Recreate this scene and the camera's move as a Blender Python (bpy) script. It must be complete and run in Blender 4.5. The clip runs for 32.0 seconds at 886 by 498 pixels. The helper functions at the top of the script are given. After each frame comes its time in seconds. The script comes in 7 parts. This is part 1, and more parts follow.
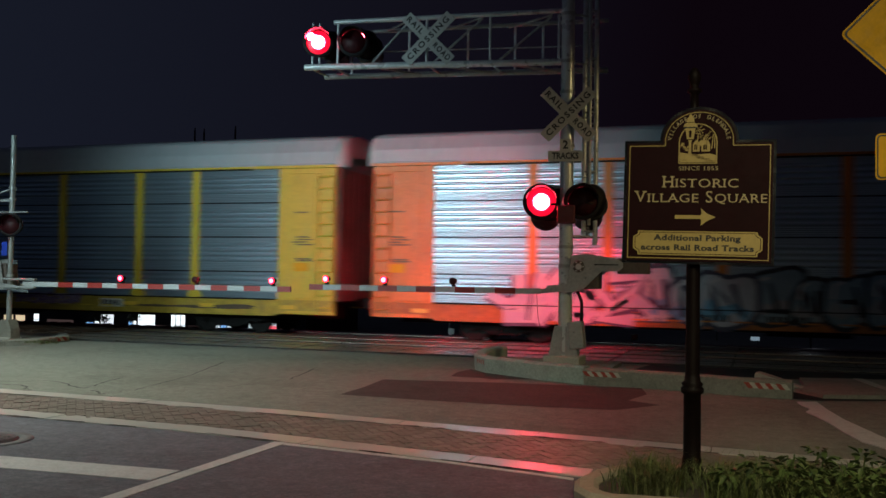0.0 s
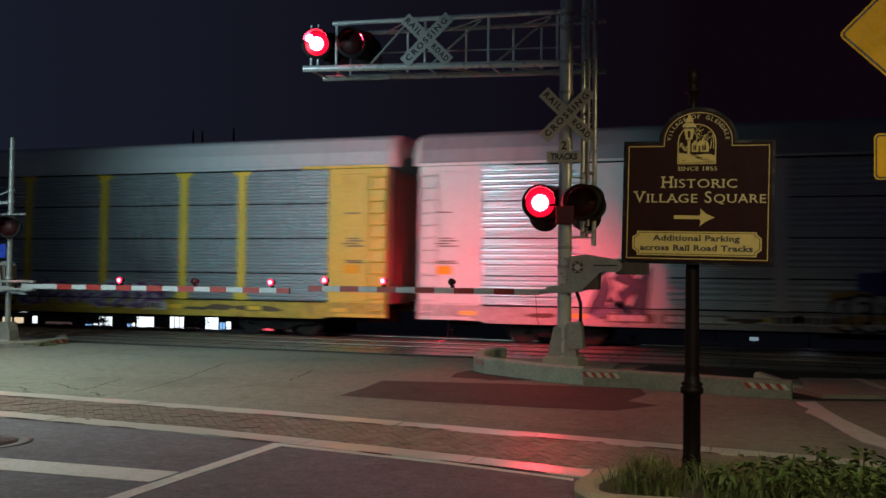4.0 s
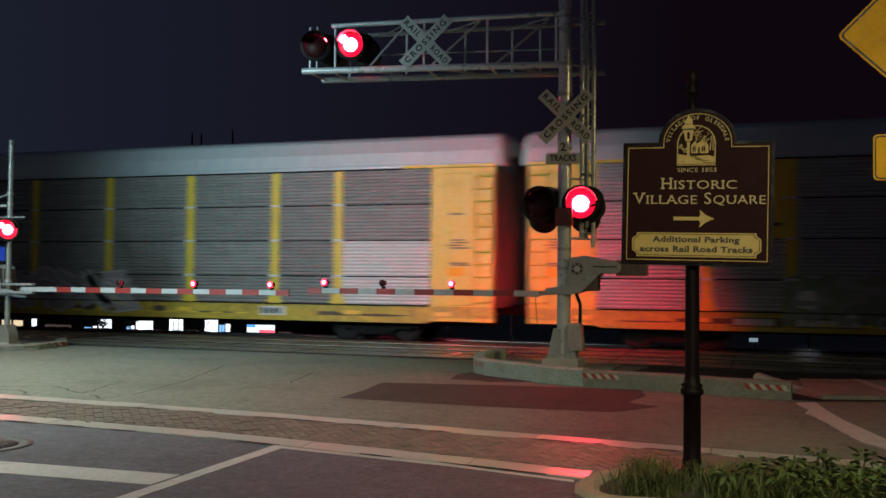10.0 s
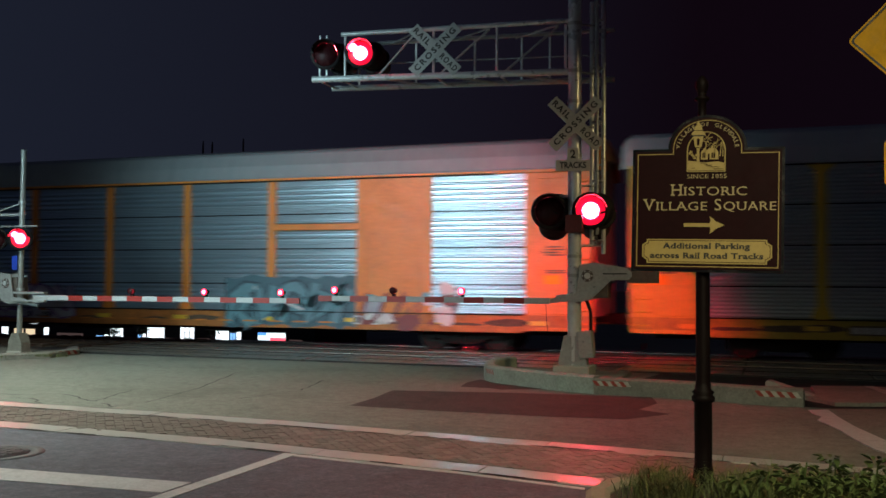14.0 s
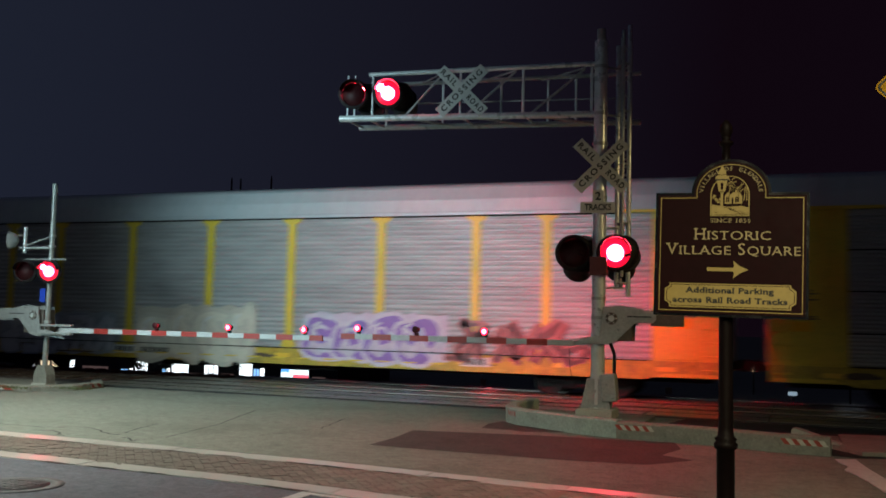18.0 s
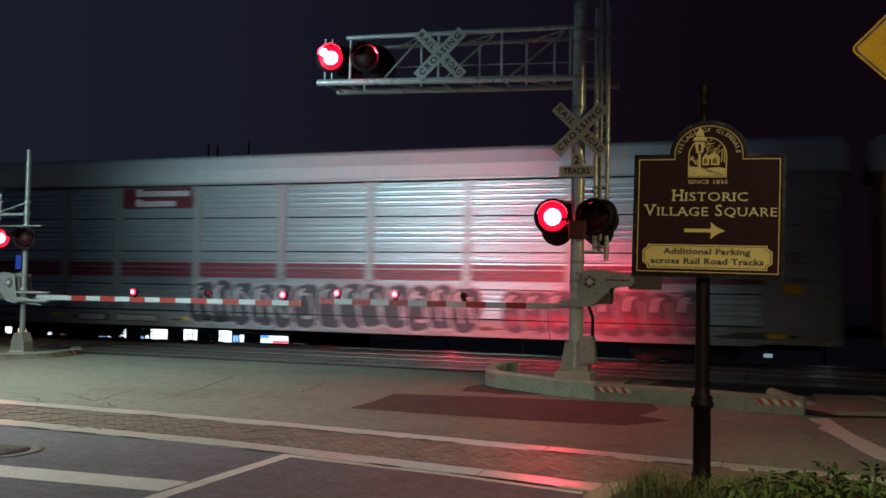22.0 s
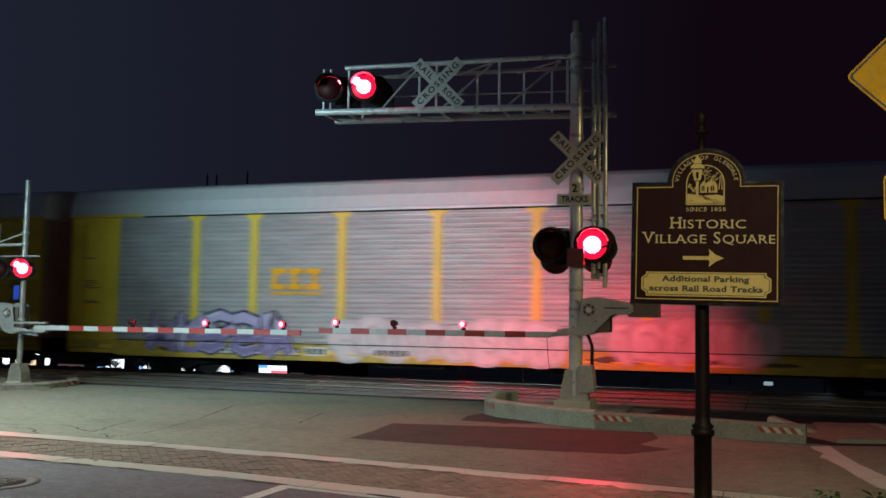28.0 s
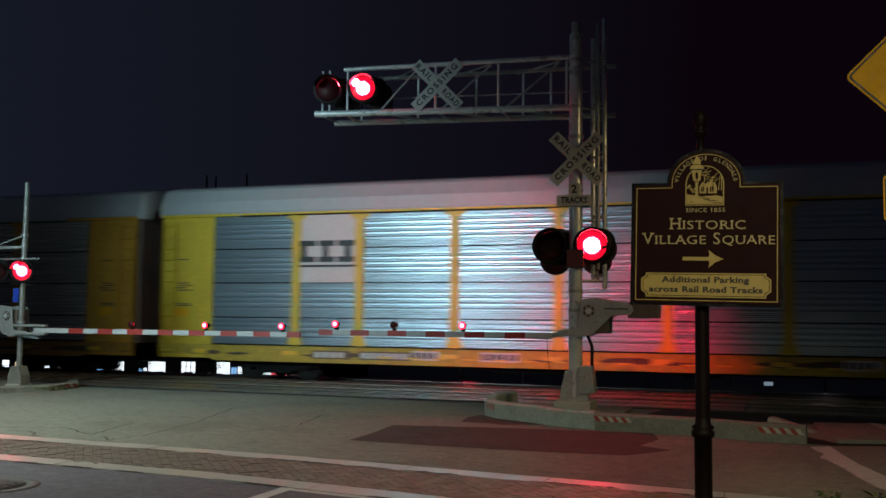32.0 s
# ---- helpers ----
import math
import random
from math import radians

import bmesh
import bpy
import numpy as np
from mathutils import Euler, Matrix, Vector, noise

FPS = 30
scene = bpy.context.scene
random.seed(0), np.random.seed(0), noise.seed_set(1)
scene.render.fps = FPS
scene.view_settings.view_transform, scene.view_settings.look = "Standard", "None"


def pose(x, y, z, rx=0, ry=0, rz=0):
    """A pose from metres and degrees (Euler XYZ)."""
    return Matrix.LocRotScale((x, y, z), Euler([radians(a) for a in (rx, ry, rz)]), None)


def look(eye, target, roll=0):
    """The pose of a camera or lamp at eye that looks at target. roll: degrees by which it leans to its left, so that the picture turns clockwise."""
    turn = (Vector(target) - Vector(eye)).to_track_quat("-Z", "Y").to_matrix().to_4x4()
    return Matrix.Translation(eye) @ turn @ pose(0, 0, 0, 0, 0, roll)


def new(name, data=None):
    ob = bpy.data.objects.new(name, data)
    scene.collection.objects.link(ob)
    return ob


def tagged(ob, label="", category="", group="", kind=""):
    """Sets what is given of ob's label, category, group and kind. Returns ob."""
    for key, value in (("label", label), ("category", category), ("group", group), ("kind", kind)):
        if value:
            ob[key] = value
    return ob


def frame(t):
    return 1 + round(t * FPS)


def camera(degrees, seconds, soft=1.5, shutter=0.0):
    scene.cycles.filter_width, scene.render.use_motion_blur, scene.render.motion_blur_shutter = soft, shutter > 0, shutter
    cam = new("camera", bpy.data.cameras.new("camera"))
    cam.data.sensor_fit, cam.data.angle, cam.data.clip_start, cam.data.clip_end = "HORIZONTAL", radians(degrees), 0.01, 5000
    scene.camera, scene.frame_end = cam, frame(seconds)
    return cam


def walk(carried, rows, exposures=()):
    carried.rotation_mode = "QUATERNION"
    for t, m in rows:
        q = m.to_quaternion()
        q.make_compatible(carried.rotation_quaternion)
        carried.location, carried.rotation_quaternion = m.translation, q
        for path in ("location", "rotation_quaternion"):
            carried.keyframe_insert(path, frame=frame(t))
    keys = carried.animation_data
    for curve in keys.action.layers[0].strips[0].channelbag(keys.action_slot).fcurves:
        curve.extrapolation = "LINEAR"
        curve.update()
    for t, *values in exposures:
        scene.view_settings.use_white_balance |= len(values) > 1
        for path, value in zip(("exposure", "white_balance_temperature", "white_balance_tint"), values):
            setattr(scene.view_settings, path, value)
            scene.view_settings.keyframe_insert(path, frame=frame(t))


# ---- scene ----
# Night level crossing. X runs along the tracks, Y away from the viewer, Z up.
TURN = 18.3          # the viewer looks this many degrees to the left of square to the tracks
EYE = (0.0, 0.0, 1.6)


def aim(yaw, pitch, roll, dx, dy, dz):
    return pose(EYE[0] + dx, EYE[1] + dy, EYE[2] + dz, 90 + pitch, 0, yaw + TURN) @ pose(0, 0, 0, 0, 0, roll)


cam = camera(49.6, 32.0, soft=1.6, shutter=0.45)
PATH = [
    (0.0, 0.13, 1.72, 0.87, 0.009, 0.010, 0.001),
    (0.5, 0.10, 1.73, 0.84, 0.009, 0.008, 0.001),
    (1.0, 0.10, 1.73, 0.82, 0.008, 0.008, -0.000),
    (1.5, 0.09, 1.78, 0.81, 0.007, 0.008, -0.002),
    (2.0, 0.09, 1.77, 0.83, 0.007, 0.008, -0.002),
    (2.5, 0.10, 1.77, 0.77, 0.007, 0.008, -0.001),
    (3.0, 0.06, 1.79, 0.75, 0.006, 0.007, -0.001),
    (3.5, 0.05, 1.79, 0.74, 0.005, 0.006, -0.002),
    (5.5, 0.05, 1.82, 0.67, 0.004, 0.001, -0.000),
    (6.0, 0.04, 1.85, 0.68, 0.004, 0.001, -0.001),
    (6.5, 0.03, 1.85, 0.69, 0.004, 0.001, -0.002),
    (7.0, 0.05, 1.85, 0.63, 0.004, 0.002, -0.001),
    (7.5, 0.03, 1.85, 0.62, 0.004, 0.001, -0.002),
    (8.0, 0.04, 1.92, 0.61, 0.003, -0.001, -0.004),
    (8.5, -0.01, 1.90, 0.62, 0.001, -0.002, -0.003),
    (9.0, 0.00, 1.90, 0.57, 0.000, -0.001, -0.001),
    (9.5, 0.00, 1.90, 0.57, 0.000, 0.000, -0.000),
    (10.0, 0.00, 1.90, 0.57, 0.000, 0.001, -0.001),
    (10.5, 0.01, 1.95, 0.52, 0.000, 0.001, -0.002),
    (11.0, -0.05, 2.11, 0.53, 0.001, -0.000, -0.002),
    (11.5, -0.01, 2.30, 0.48, 0.001, -0.001, -0.003),
    (12.0, -0.01, 2.31, 0.49, -0.001, -0.002, -0.004),
    (12.5, -0.11, 2.33, 0.48, -0.003, -0.001, -0.005),
    (13.0, -0.01, 2.33, 0.44, -0.002, -0.000, -0.004),
    (13.5, 0.38, 2.34, 0.42, 0.001, -0.000, -0.004),
    (15.5, 2.72, 2.55, 0.44, 0.025, 0.005, 0.002),
    (16.0, 5.74, 2.90, 0.53, 0.032, 0.011, 0.006),
    (16.5, 5.52, 4.00, 0.59, 0.039, 0.014, 0.012),
    (17.0, 4.15, 5.35, 1.06, 0.040, 0.008, 0.012),
    (17.5, 2.99, 5.75, 1.47, 0.037, 0.003, 0.006),
    (18.0, 2.18, 4.68, 1.46, 0.035, 0.003, 0.001),
    (18.5, 1.91, 3.36, 1.70, 0.034, 0.003, -0.001),
    (19.0, 1.85, 2.38, 1.60, 0.036, 0.006, -0.000),
    (19.5, 1.55, 1.52, 1.64, 0.038, 0.012, -0.000),
    (20.0, 1.15, 1.03, 1.50, 0.037, 0.014, -0.007),
    (20.5, 1.00, 0.77, 1.63, 0.033, 0.010, -0.017),
    (21.0, 0.88, 0.82, 1.45, 0.032, 0.004, -0.023),
    (21.5, 0.86, 1.75, 1.27, 0.034, 0.000, -0.025),
    (22.0, 0.88, 2.67, 1.11, 0.036, -0.001, -0.026),
    (22.5, 0.90, 3.32, 1.09, 0.038, -0.002, -0.025),
    (23.0, 0.96, 3.88, 1.08, 0.041, -0.004, -0.025),
    (23.5, 0.90, 4.18, 1.12, 0.041, -0.004, -0.025),
    (24.0, 0.92, 4.32, 0.99, 0.042, -0.002, -0.025),
    (24.5, 0.91, 4.34, 1.09, 0.043, -0.000, -0.027),
    (25.0, 0.95, 4.34, 1.02, 0.045, 0.002, -0.028),
    (25.5, 0.91, 4.39, 1.01, 0.044, 0.003, -0.030),
    (27.5, 0.88, 4.39, 0.91, 0.036, 0.005, -0.029),
    (28.0, 0.83, 4.39, 0.88, 0.035, 0.007, -0.028),
    (28.5, 0.81, 4.38, 1.02, 0.035, 0.008, -0.027),
    (29.0, 0.83, 4.39, 0.83, 0.038, 0.009, -0.026),
    (29.5, 0.85, 4.39, 0.84, 0.039, 0.013, -0.024),
    (30.0, 0.85, 4.41, 0.72, 0.040, 0.020, -0.023),
    (30.5, 0.85, 4.41, 0.78, 0.038, 0.022, -0.022),
    (31.0, 0.79, 4.41, 0.70, 0.035, 0.019, -0.022),
    (31.5, 0.79, 4.41, 0.70, 0.034, 0.016, -0.022),
    (32.0, 0.81, 4.46, 0.69, 0.034, 0.015, -0.024),
]
walk(cam, [(t, aim(*r)) for t, *r in PATH], exposures=[(0, -0.5), (3.5, -0.4), (7, -0.25), (13, -0.1), (16, -0.2), (17, 0.0), (18, 0.0), (20.6, 0.05), (22, -0.15), (24, -0.2), (25.5, -0.25), (28, 0.05), (31, 0.0), (32, -0.6)])

# ---- light ----
world = bpy.data.worlds.new("night_sky")
scene.world = world
world.use_nodes = True
wn, wl = world.node_tree.nodes, world.node_tree.links
w_geo = wn.new("ShaderNodeTexCoord")
w_map = wn.new("ShaderNodeMapping")
w_map.inputs["Rotation"].default_value = (0, 0, radians(-25))
w_sep = wn.new("ShaderNodeSeparateXYZ")
w_ramp = wn.new("ShaderNodeValToRGB")
w_rng = wn.new("ShaderNodeMapRange")
w_rng.inputs["From Min"].default_value, w_rng.inputs["From Max"].default_value = -0.75, 0.35
wl.new(w_geo.outputs["Generated"], w_map.inputs["Vector"])
wl.new(w_map.outputs["Vector"], w_sep.inputs["Vector"])
wl.new(w_sep.outputs["X"], w_rng.inputs["Value"])
wl.new(w_rng.outputs["Result"], w_ramp.inputs["Fac"])
w_ramp.color_ramp.elements[0].color = (0.0158, 0.0220, 0.0400, 1)
w_ramp.color_ramp.elements[1].color = (0.0046, 0.0020, 0.0046, 1)
wl.new(w_ramp.outputs["Color"], wn["Background"].inputs["Color"])
wn["Background"].inputs["Strength"].default_value = 1.0


def spot_lamp(name, eye, target, watts, colour, cone, blend, size):
    data = bpy.data.lights.new(name, "SPOT")
    data.energy, data.color, data.spot_size, data.spot_blend, data.shadow_soft_size = watts, colour, radians(cone), blend, size
    ob = new(name, data)
    ob.matrix_world = look(eye, target)
    return ob


# white street luminaire by the near road, a cool one over it, and two sodium ones further along
spot_lamp("street_light", (-14.8, 1.0, 6.0), (-10.7, 24.0, 3.6), 15600, (0.61, 0.92, 1.0), 45, 1.0, 2.0)
spot_lamp("street_light", (-14.0, 7.6, 10.5), (-13.8, 8.6, 0.0), 11200, (0.92, 1.0, 0.86), 116, 1.0, 0.2)
spot_lamp("street_light", (2.5, -1.5, 7.5), (0.25, 8.2, 0.5), 4300, (1.0, 0.92, 0.58), 48, 1.0, 2.4)
spot_lamp("street_light", (11.5, 12.0, 8.0), (-3.2, 16.6, 2.8), 2300, (1.0, 0.74, 0.32), 24, 1.0, 0.2)

# ---- mesh helpers ----


class Build:
    """Collects the vertices and faces of one mesh."""

    def __init__(self):
        self.v, self.f, self.s, self.k = [], [], [], []
        self.slot = 0
        self.grooved = False

    def add(self, verts, faces, smooth=False):
        n = len(self.v)
        self.v += [tuple(p) for p in verts]
        self.f += [tuple(i + n for i in q) for q in faces]
        self.s += [smooth] * len(faces)
        self.k += [self.slot] * len(faces)
        return self

    def box(self, x0, x1, y0, y1, z0, z1, m=None):
        p = [Vector((x, y, z)) for x in (x0, x1) for y in (y0, y1) for z in (z0, z1)]
        if m is not None:
            p = [m @ q for q in p]
        return self.add(p, [(0, 1, 3, 2), (4, 6, 7, 5), (0, 4, 5, 1), (2, 3, 7, 6), (0, 2, 6, 4), (1, 5, 7, 3)])

    def soft_box(self, x0, x1, y0, y1, z0, z1, r=0.01, m=None, seg=2):
        bm = bmesh.new()
        bmesh.ops.create_cube(bm, size=1)
        for q in bm.verts:
            q.co = Vector((x0 + (q.co.x + .5) * (x1 - x0), y0 + (q.co.y + .5) * (y1 - y0), z0 + (q.co.z + .5) * (z1 - z0)))
        bmesh.ops.bevel(bm, geom=bm.edges[:], offset=r, segments=seg, affect="EDGES", profile=0.5)
        bm.verts.index_update()
        self.add([(m @ q.co if m is not None else q.co) for q in bm.verts], [[q.index for q in g.verts] for g in bm.faces])
        bm.free()
        return self

    def rod(self, a, b, r, r2=None, n=12, caps=True):
        a, b = Vector(a), Vector(b)
        r2 = r if r2 is None else r2
        d = (b - a).normalized()
        u = d.orthogonal().normalized()
        w = d.cross(u)
        ring = [(math.cos(2 * math.pi * i / n), math.sin(2 * math.pi * i / n)) for i in range(n)]
        pts = [a + (u * c + w * s) * r for c, s in ring] + [b + (u * c + w * s) * r2 for c, s in ring]
        self.add(pts, [(i, (i + 1) % n, n + (i + 1) % n, n + i) for i in range(n)], True)
        if caps:
            self.add(pts[:n], [tuple(range(n))[::-1]])
            self.add(pts[n:], [tuple(range(n))])
        return self

    def path(self, pts, r, n=8):
        for a, b in zip(pts, pts[1:]):
            self.rod(a, b, r, n=n)
        return self

    def lathe(self, profile, n=24, m=None, a0=0.0, a1=360.0):
        """profile: (radius, height) pairs turned round z."""
        full = abs(a1 - a0) >= 360
        k = n if full else n + 1
        pts = []
        for i in range(k):
            a = radians(a0 + (a1 - a0) * i / n)
            pts += [Vector((r * math.cos(a), r * math.sin(a), z)) for r, z in profile]
        if m is not None:
            pts = [m @ q for q in pts]
        c = len(profile)
        fs = []
        for i in range(n):
            j = (i + 1) % k
            fs += [(i * c + q, j * c + q, j * c + q + 1, i * c + q + 1) for q in range(c - 1)]
        return self.add(pts, fs, True)

    def prism(self, outline, d0, d1, m=None, axis="z"):
        """A flat outline given depth along an axis: 'z' keeps (x, y), 'y' takes (x, z), 'x' takes (y, z)."""
        def put(p, d):
            return Vector((p[0], p[1], d)) if axis == "z" else Vector((p[0], d, p[1])) if axis == "y" else Vector((d, p[0], p[1]))
        n = len(outline)
        pts = [put(p, d0) for p in outline] + [put(p, d1) for p in outline]
        if m is not None:
            pts = [m @ q for q in pts]
        return self.add(pts, [tuple(range(n))[::-1], tuple(range(n, 2 * n))] + [(i, (i + 1) % n, n + (i + 1) % n, n + i) for i in range(n)])

    def sheet(self, outline, z):
        return self.add([(x, y, z) for x, y in outline], [tuple(range(len(outline)))])

    def mesh(self, name):
        me = bpy.data.meshes.new(name)
        me.from_pydata(self.v, [], self.f)
        me.polygons.foreach_set("use_smooth", self.s)
        me.polygons.foreach_set("material_index", self.k)
        bm = bmesh.new()
        bm.from_mesh(me)
        bmesh.ops.recalc_face_normals(bm, faces=bm.faces[:])
        if self.grooved:
            for e in bm.edges:
                e.smooth = abs(e.verts[0].co.y) > 1e-6 or abs(e.verts[1].co.y) > 1e-6
        bm.to_mesh(me)
        bm.free()
        return me


def part(name, shape, material, parent=None, label="", m=None):
    """Links a Build or a mesh as one object under a thing or under a part."""
    me = shape.mesh(name) if isinstance(shape, Build) else shape
    mats = material if isinstance(material, (list, tuple)) else [material]
    if not me.materials:
        for one in mats:
            me.materials.append(one)
    ob = new(name, me)
    ob.parent = parent
    if m is not None:
        ob.matrix_basis = m
    return tagged(ob, label) if label else ob


def thing(name, label, category, m=None, group="", kind=""):
    ob = new(name)
    ob.empty_display_size = 0.2
    if m is not None:
        ob.matrix_basis = m
    return tagged(ob, label, category, group, kind)


def letters(body, height, depth=0.003, width=None, spacing=1.0, bold=0.0):
    """Lettering as a mesh in the x, z plane that faces -y, centred, capitals that high."""
    cu = bpy.data.curves.new("letters", "FONT")
    cu.body, cu.align_x, cu.align_y, cu.size, cu.extrude = body, "CENTER", "CENTER", height / 0.7, depth
    cu.space_character, cu.resolution_u, cu.offset = spacing, 3, bold
    ob = new("letters", cu)
    bpy.context.view_layer.update()
    me = bpy.data.meshes.new_from_object(ob.evaluated_get(bpy.context.evaluated_depsgraph_get()))
    bpy.data.objects.remove(ob)
    me.materials.clear()
    xs = [q.co.x for q in me.vertices]
    k = width / (max(xs) - min(xs)) if width and xs else 1
    me.transform(Matrix.Rotation(radians(90), 4, "X") @ Matrix.Diagonal((k, 1, 1, 1)))
    return me


def split_letters(me):
    """The characters of a lettering mesh, each as a mesh of its own."""
    bm = bmesh.new()
    bm.from_mesh(me)
    bm.verts.index_update()
    seen, islands_ = set(), []
    for q in bm.verts:
        if q.index in seen:
            continue
        todo, found = [q], []
        seen.add(q.index)
        while todo:
            p = todo.pop()
            found.append(p)
            for e in p.link_edges:
                o = e.other_vert(p)
                if o.index not in seen:
                    seen.add(o.index)
                    todo.append(o)
        xs = [p.co.x for p in found]
        islands_.append([min(xs), max(xs), found])
    islands_.sort(key=lambda i: i[0] - i[1])
    groups_ = []
    for a, c, found in islands_:
        for g in groups_:
            if min(c, g[1]) - max(a, g[0]) > 0.5 * (c - a):
                g[2].extend(found)
                break
        else:
            groups_.append([a, c, list(found)])
    out = []
    for a, c, found in sorted(groups_, key=lambda g: g[0]):
        at = {p.index: k for k, p in enumerate(found)}
        one = bpy.data.meshes.new("letter")
        one.from_pydata([p.co[:] for p in found], [], [[at[p.index] for p in g.verts] for g in bm.faces if g.verts[0].index in at])
        out.append(one)
    bm.free()
    bpy.data.meshes.remove(me)
    return out


def spell(parent, me, material, m):
    for one in split_letters(me):
        part("letter", one, material, parent, m=m)


# ---- materials ----


def surface(name, colour, rough=0.6, metal=0.0, vary=0.25, grain=30.0, stain=1.2, bump=0.15, second=None, rand=0.0, spec=0.5, coord="Object", stretch=(1, 1, 1), coat=0.0, mottle=0.0, sheen=0.12):
    """A painted, cast or paved surface: two scales of colour change, uneven gloss and a fine relief."""
    ma = bpy.data.materials.new(name)
    ma.use_nodes = True
    n, l = ma.node_tree.nodes, ma.node_tree.links
    b = n["Principled BSDF"]
    tc = n.new("ShaderNodeTexCoord")
    mp = n.new("ShaderNodeMapping")
    mp.inputs["Scale"].default_value = stretch
    l.new(tc.outputs[coord], mp.inputs["Vector"])

    def cloud(scale, detail=4.0, rough_=0.6):
        t = n.new("ShaderNodeTexNoise")
        t.inputs["Scale"].default_value, t.inputs["Detail"].default_value, t.inputs["Roughness"].default_value = scale, detail, rough_
        l.new(mp.outputs["Vector"], t.inputs["Vector"])
        return t.outputs["Fac"]

    def span(socket, lo, hi, a=0.3, z=0.7):
        r = n.new("ShaderNodeMapRange")
        r.inputs["From Min"].default_value, r.inputs["From Max"].default_value = a, z
        r.inputs["To Min"].default_value, r.inputs["To Max"].default_value = lo, hi
        l.new(socket, r.inputs["Value"])
        return r.outputs["Result"]

    def mul(a, c):
        t = n.new("ShaderNodeMath")
        t.operation = "MULTIPLY"
        l.new(a, t.inputs[0])
        l.new(c, t.inputs[1])
        return t.outputs[0]
    fine, wide = cloud(grain), cloud(stain, 6.0, 0.65)
    gain = mul(span(fine, 1 - vary * 0.6, 1 + vary * 0.6), span(wide, 1 - vary, 1 + vary))
    if mottle:
        gain = mul(gain, mul(span(cloud(5.5, 8.0, 0.8), 1 - mottle, 1 + mottle), span(cloud(26.0, 6.0, 0.8), 1 - mottle, 1 + mottle)))
    if rand:
        oi = n.new("ShaderNodeObjectInfo")
        gain = mul(gain, span(oi.outputs["Random"], 1 - rand, 1 + rand, 0, 1))
    mix = n.new("ShaderNodeMix")
    mix.data_type = "RGBA"
    mix.inputs["A"].default_value = (*colour, 1)
    mix.inputs["B"].default_value = (*(second or [c * 0.6 for c in colour]), 1)
    l.new(span(wide, 0.0, 0.75, 0.5, 0.72), mix.inputs["Factor"])
    sc = n.new("ShaderNodeVectorMath")
    sc.operation = "SCALE"
    l.new(mix.outputs["Result"], sc.inputs[0])
    l.new(gain, sc.inputs["Scale"])
    l.new(sc.outputs[0], b.inputs["Base Color"])
    l.new(span(cloud(grain * 0.35), max(rough - sheen, 0.03), min(rough + sheen, 1.0)), b.inputs["Roughness"])
    b.inputs["Metallic"].default_value = metal
    b.inputs["Specular IOR Level"].default_value = spec
    b.inputs["Coat Weight"].default_value = coat
    if bump:
        bp = n.new("ShaderNodeBump")
        bp.inputs["Strength"].default_value, bp.inputs["Distance"].default_value = bump, 0.01
        l.new(fine, bp.inputs["Height"])
        l.new(bp.outputs["Normal"], b.inputs["Normal"])
    return ma


def glow(name, colour, strength):
    ma = bpy.data.materials.new(name)
    ma.use_nodes = True
    b = ma.node_tree.nodes["Principled BSDF"]
    b.inputs["Base Color"].default_value = (*[min(c, 1) * 0.4 for c in colour], 1)
    b.inputs["Emission Color"].default_value, b.inputs["Emission Strength"].default_value = (*colour, 1), strength
    b.inputs["Roughness"].default_value = 0.35
    return ma


ASPHALT = surface("asphalt_worn", (0.160, 0.182, 0.156), 0.82, vary=0.32, grain=28, stain=0.45, bump=0.5, second=(0.105, 0.105, 0.095), mottle=0.36)
ASPHALT_NEW = surface("asphalt_dark", (0.100, 0.112, 0.136), 0.74, vary=0.36, grain=34, stain=0.6, bump=0.5, second=(0.055, 0.058, 0.065), mottle=0.38)
PATCH = surface("asphalt_patch", (0.030, 0.030, 0.032), 0.8, spec=0.15, vary=0.2, grain=60, stain=1.0, bump=0.4)
PATCH_ROAD = surface("asphalt_patch_worn", (0.070, 0.066, 0.064), 0.85, spec=0.15, vary=0.25, grain=60, stain=1.0, bump=0.4, mottle=0.2)
PAINT_WHITE = surface("road_paint", (0.52, 0.54, 0.54), 0.6, vary=0.25, grain=40, stain=3.0, bump=0.3, second=(0.30, 0.30, 0.29))
CONCRETE = surface("concrete", (0.36, 0.37, 0.33), 0.8, vary=0.2, grain=35, stain=1.6, bump=0.35, second=(0.22, 0.22, 0.20))
CONCRETE_BAND = surface("concrete_band", (0.44, 0.44, 0.41), 0.30, spec=0.8, sheen=0.0, vary=0.08, grain=16, stain=1.5, bump=0.0, second=(0.28, 0.27, 0.25))
CONCRETE_TAN = surface("concrete_tan", (0.34, 0.28, 0.21), 0.8, vary=0.2, grain=35, stain=2.0, bump=0.35)
BRICK = surface("paver", (0.175, 0.160, 0.135), 0.6, vary=0.22, grain=45, stain=2.0, bump=0.3, rand=0.22, second=(0.13, 0.11, 0.10))
SAND = surface("joint_sand", (0.075, 0.068, 0.06), 0.9, vary=0.2, grain=80)
BALLAST = surface("ballast", (0.10, 0.085, 0.075), 0.9, vary=0.5, grain=22, stain=1.0, bump=1.0)
EARTH = surface("earth", (0.06, 0.05, 0.04), 0.95, vary=0.4, grain=12, stain=1.0, bump=0.8)
GALV_OLD = surface("old_galvanised", (0.26, 0.27, 0.26), 0.4, metal=0.3, vary=0.3, grain=12, stain=1.5, bump=0.08, second=(0.16, 0.12, 0.09))
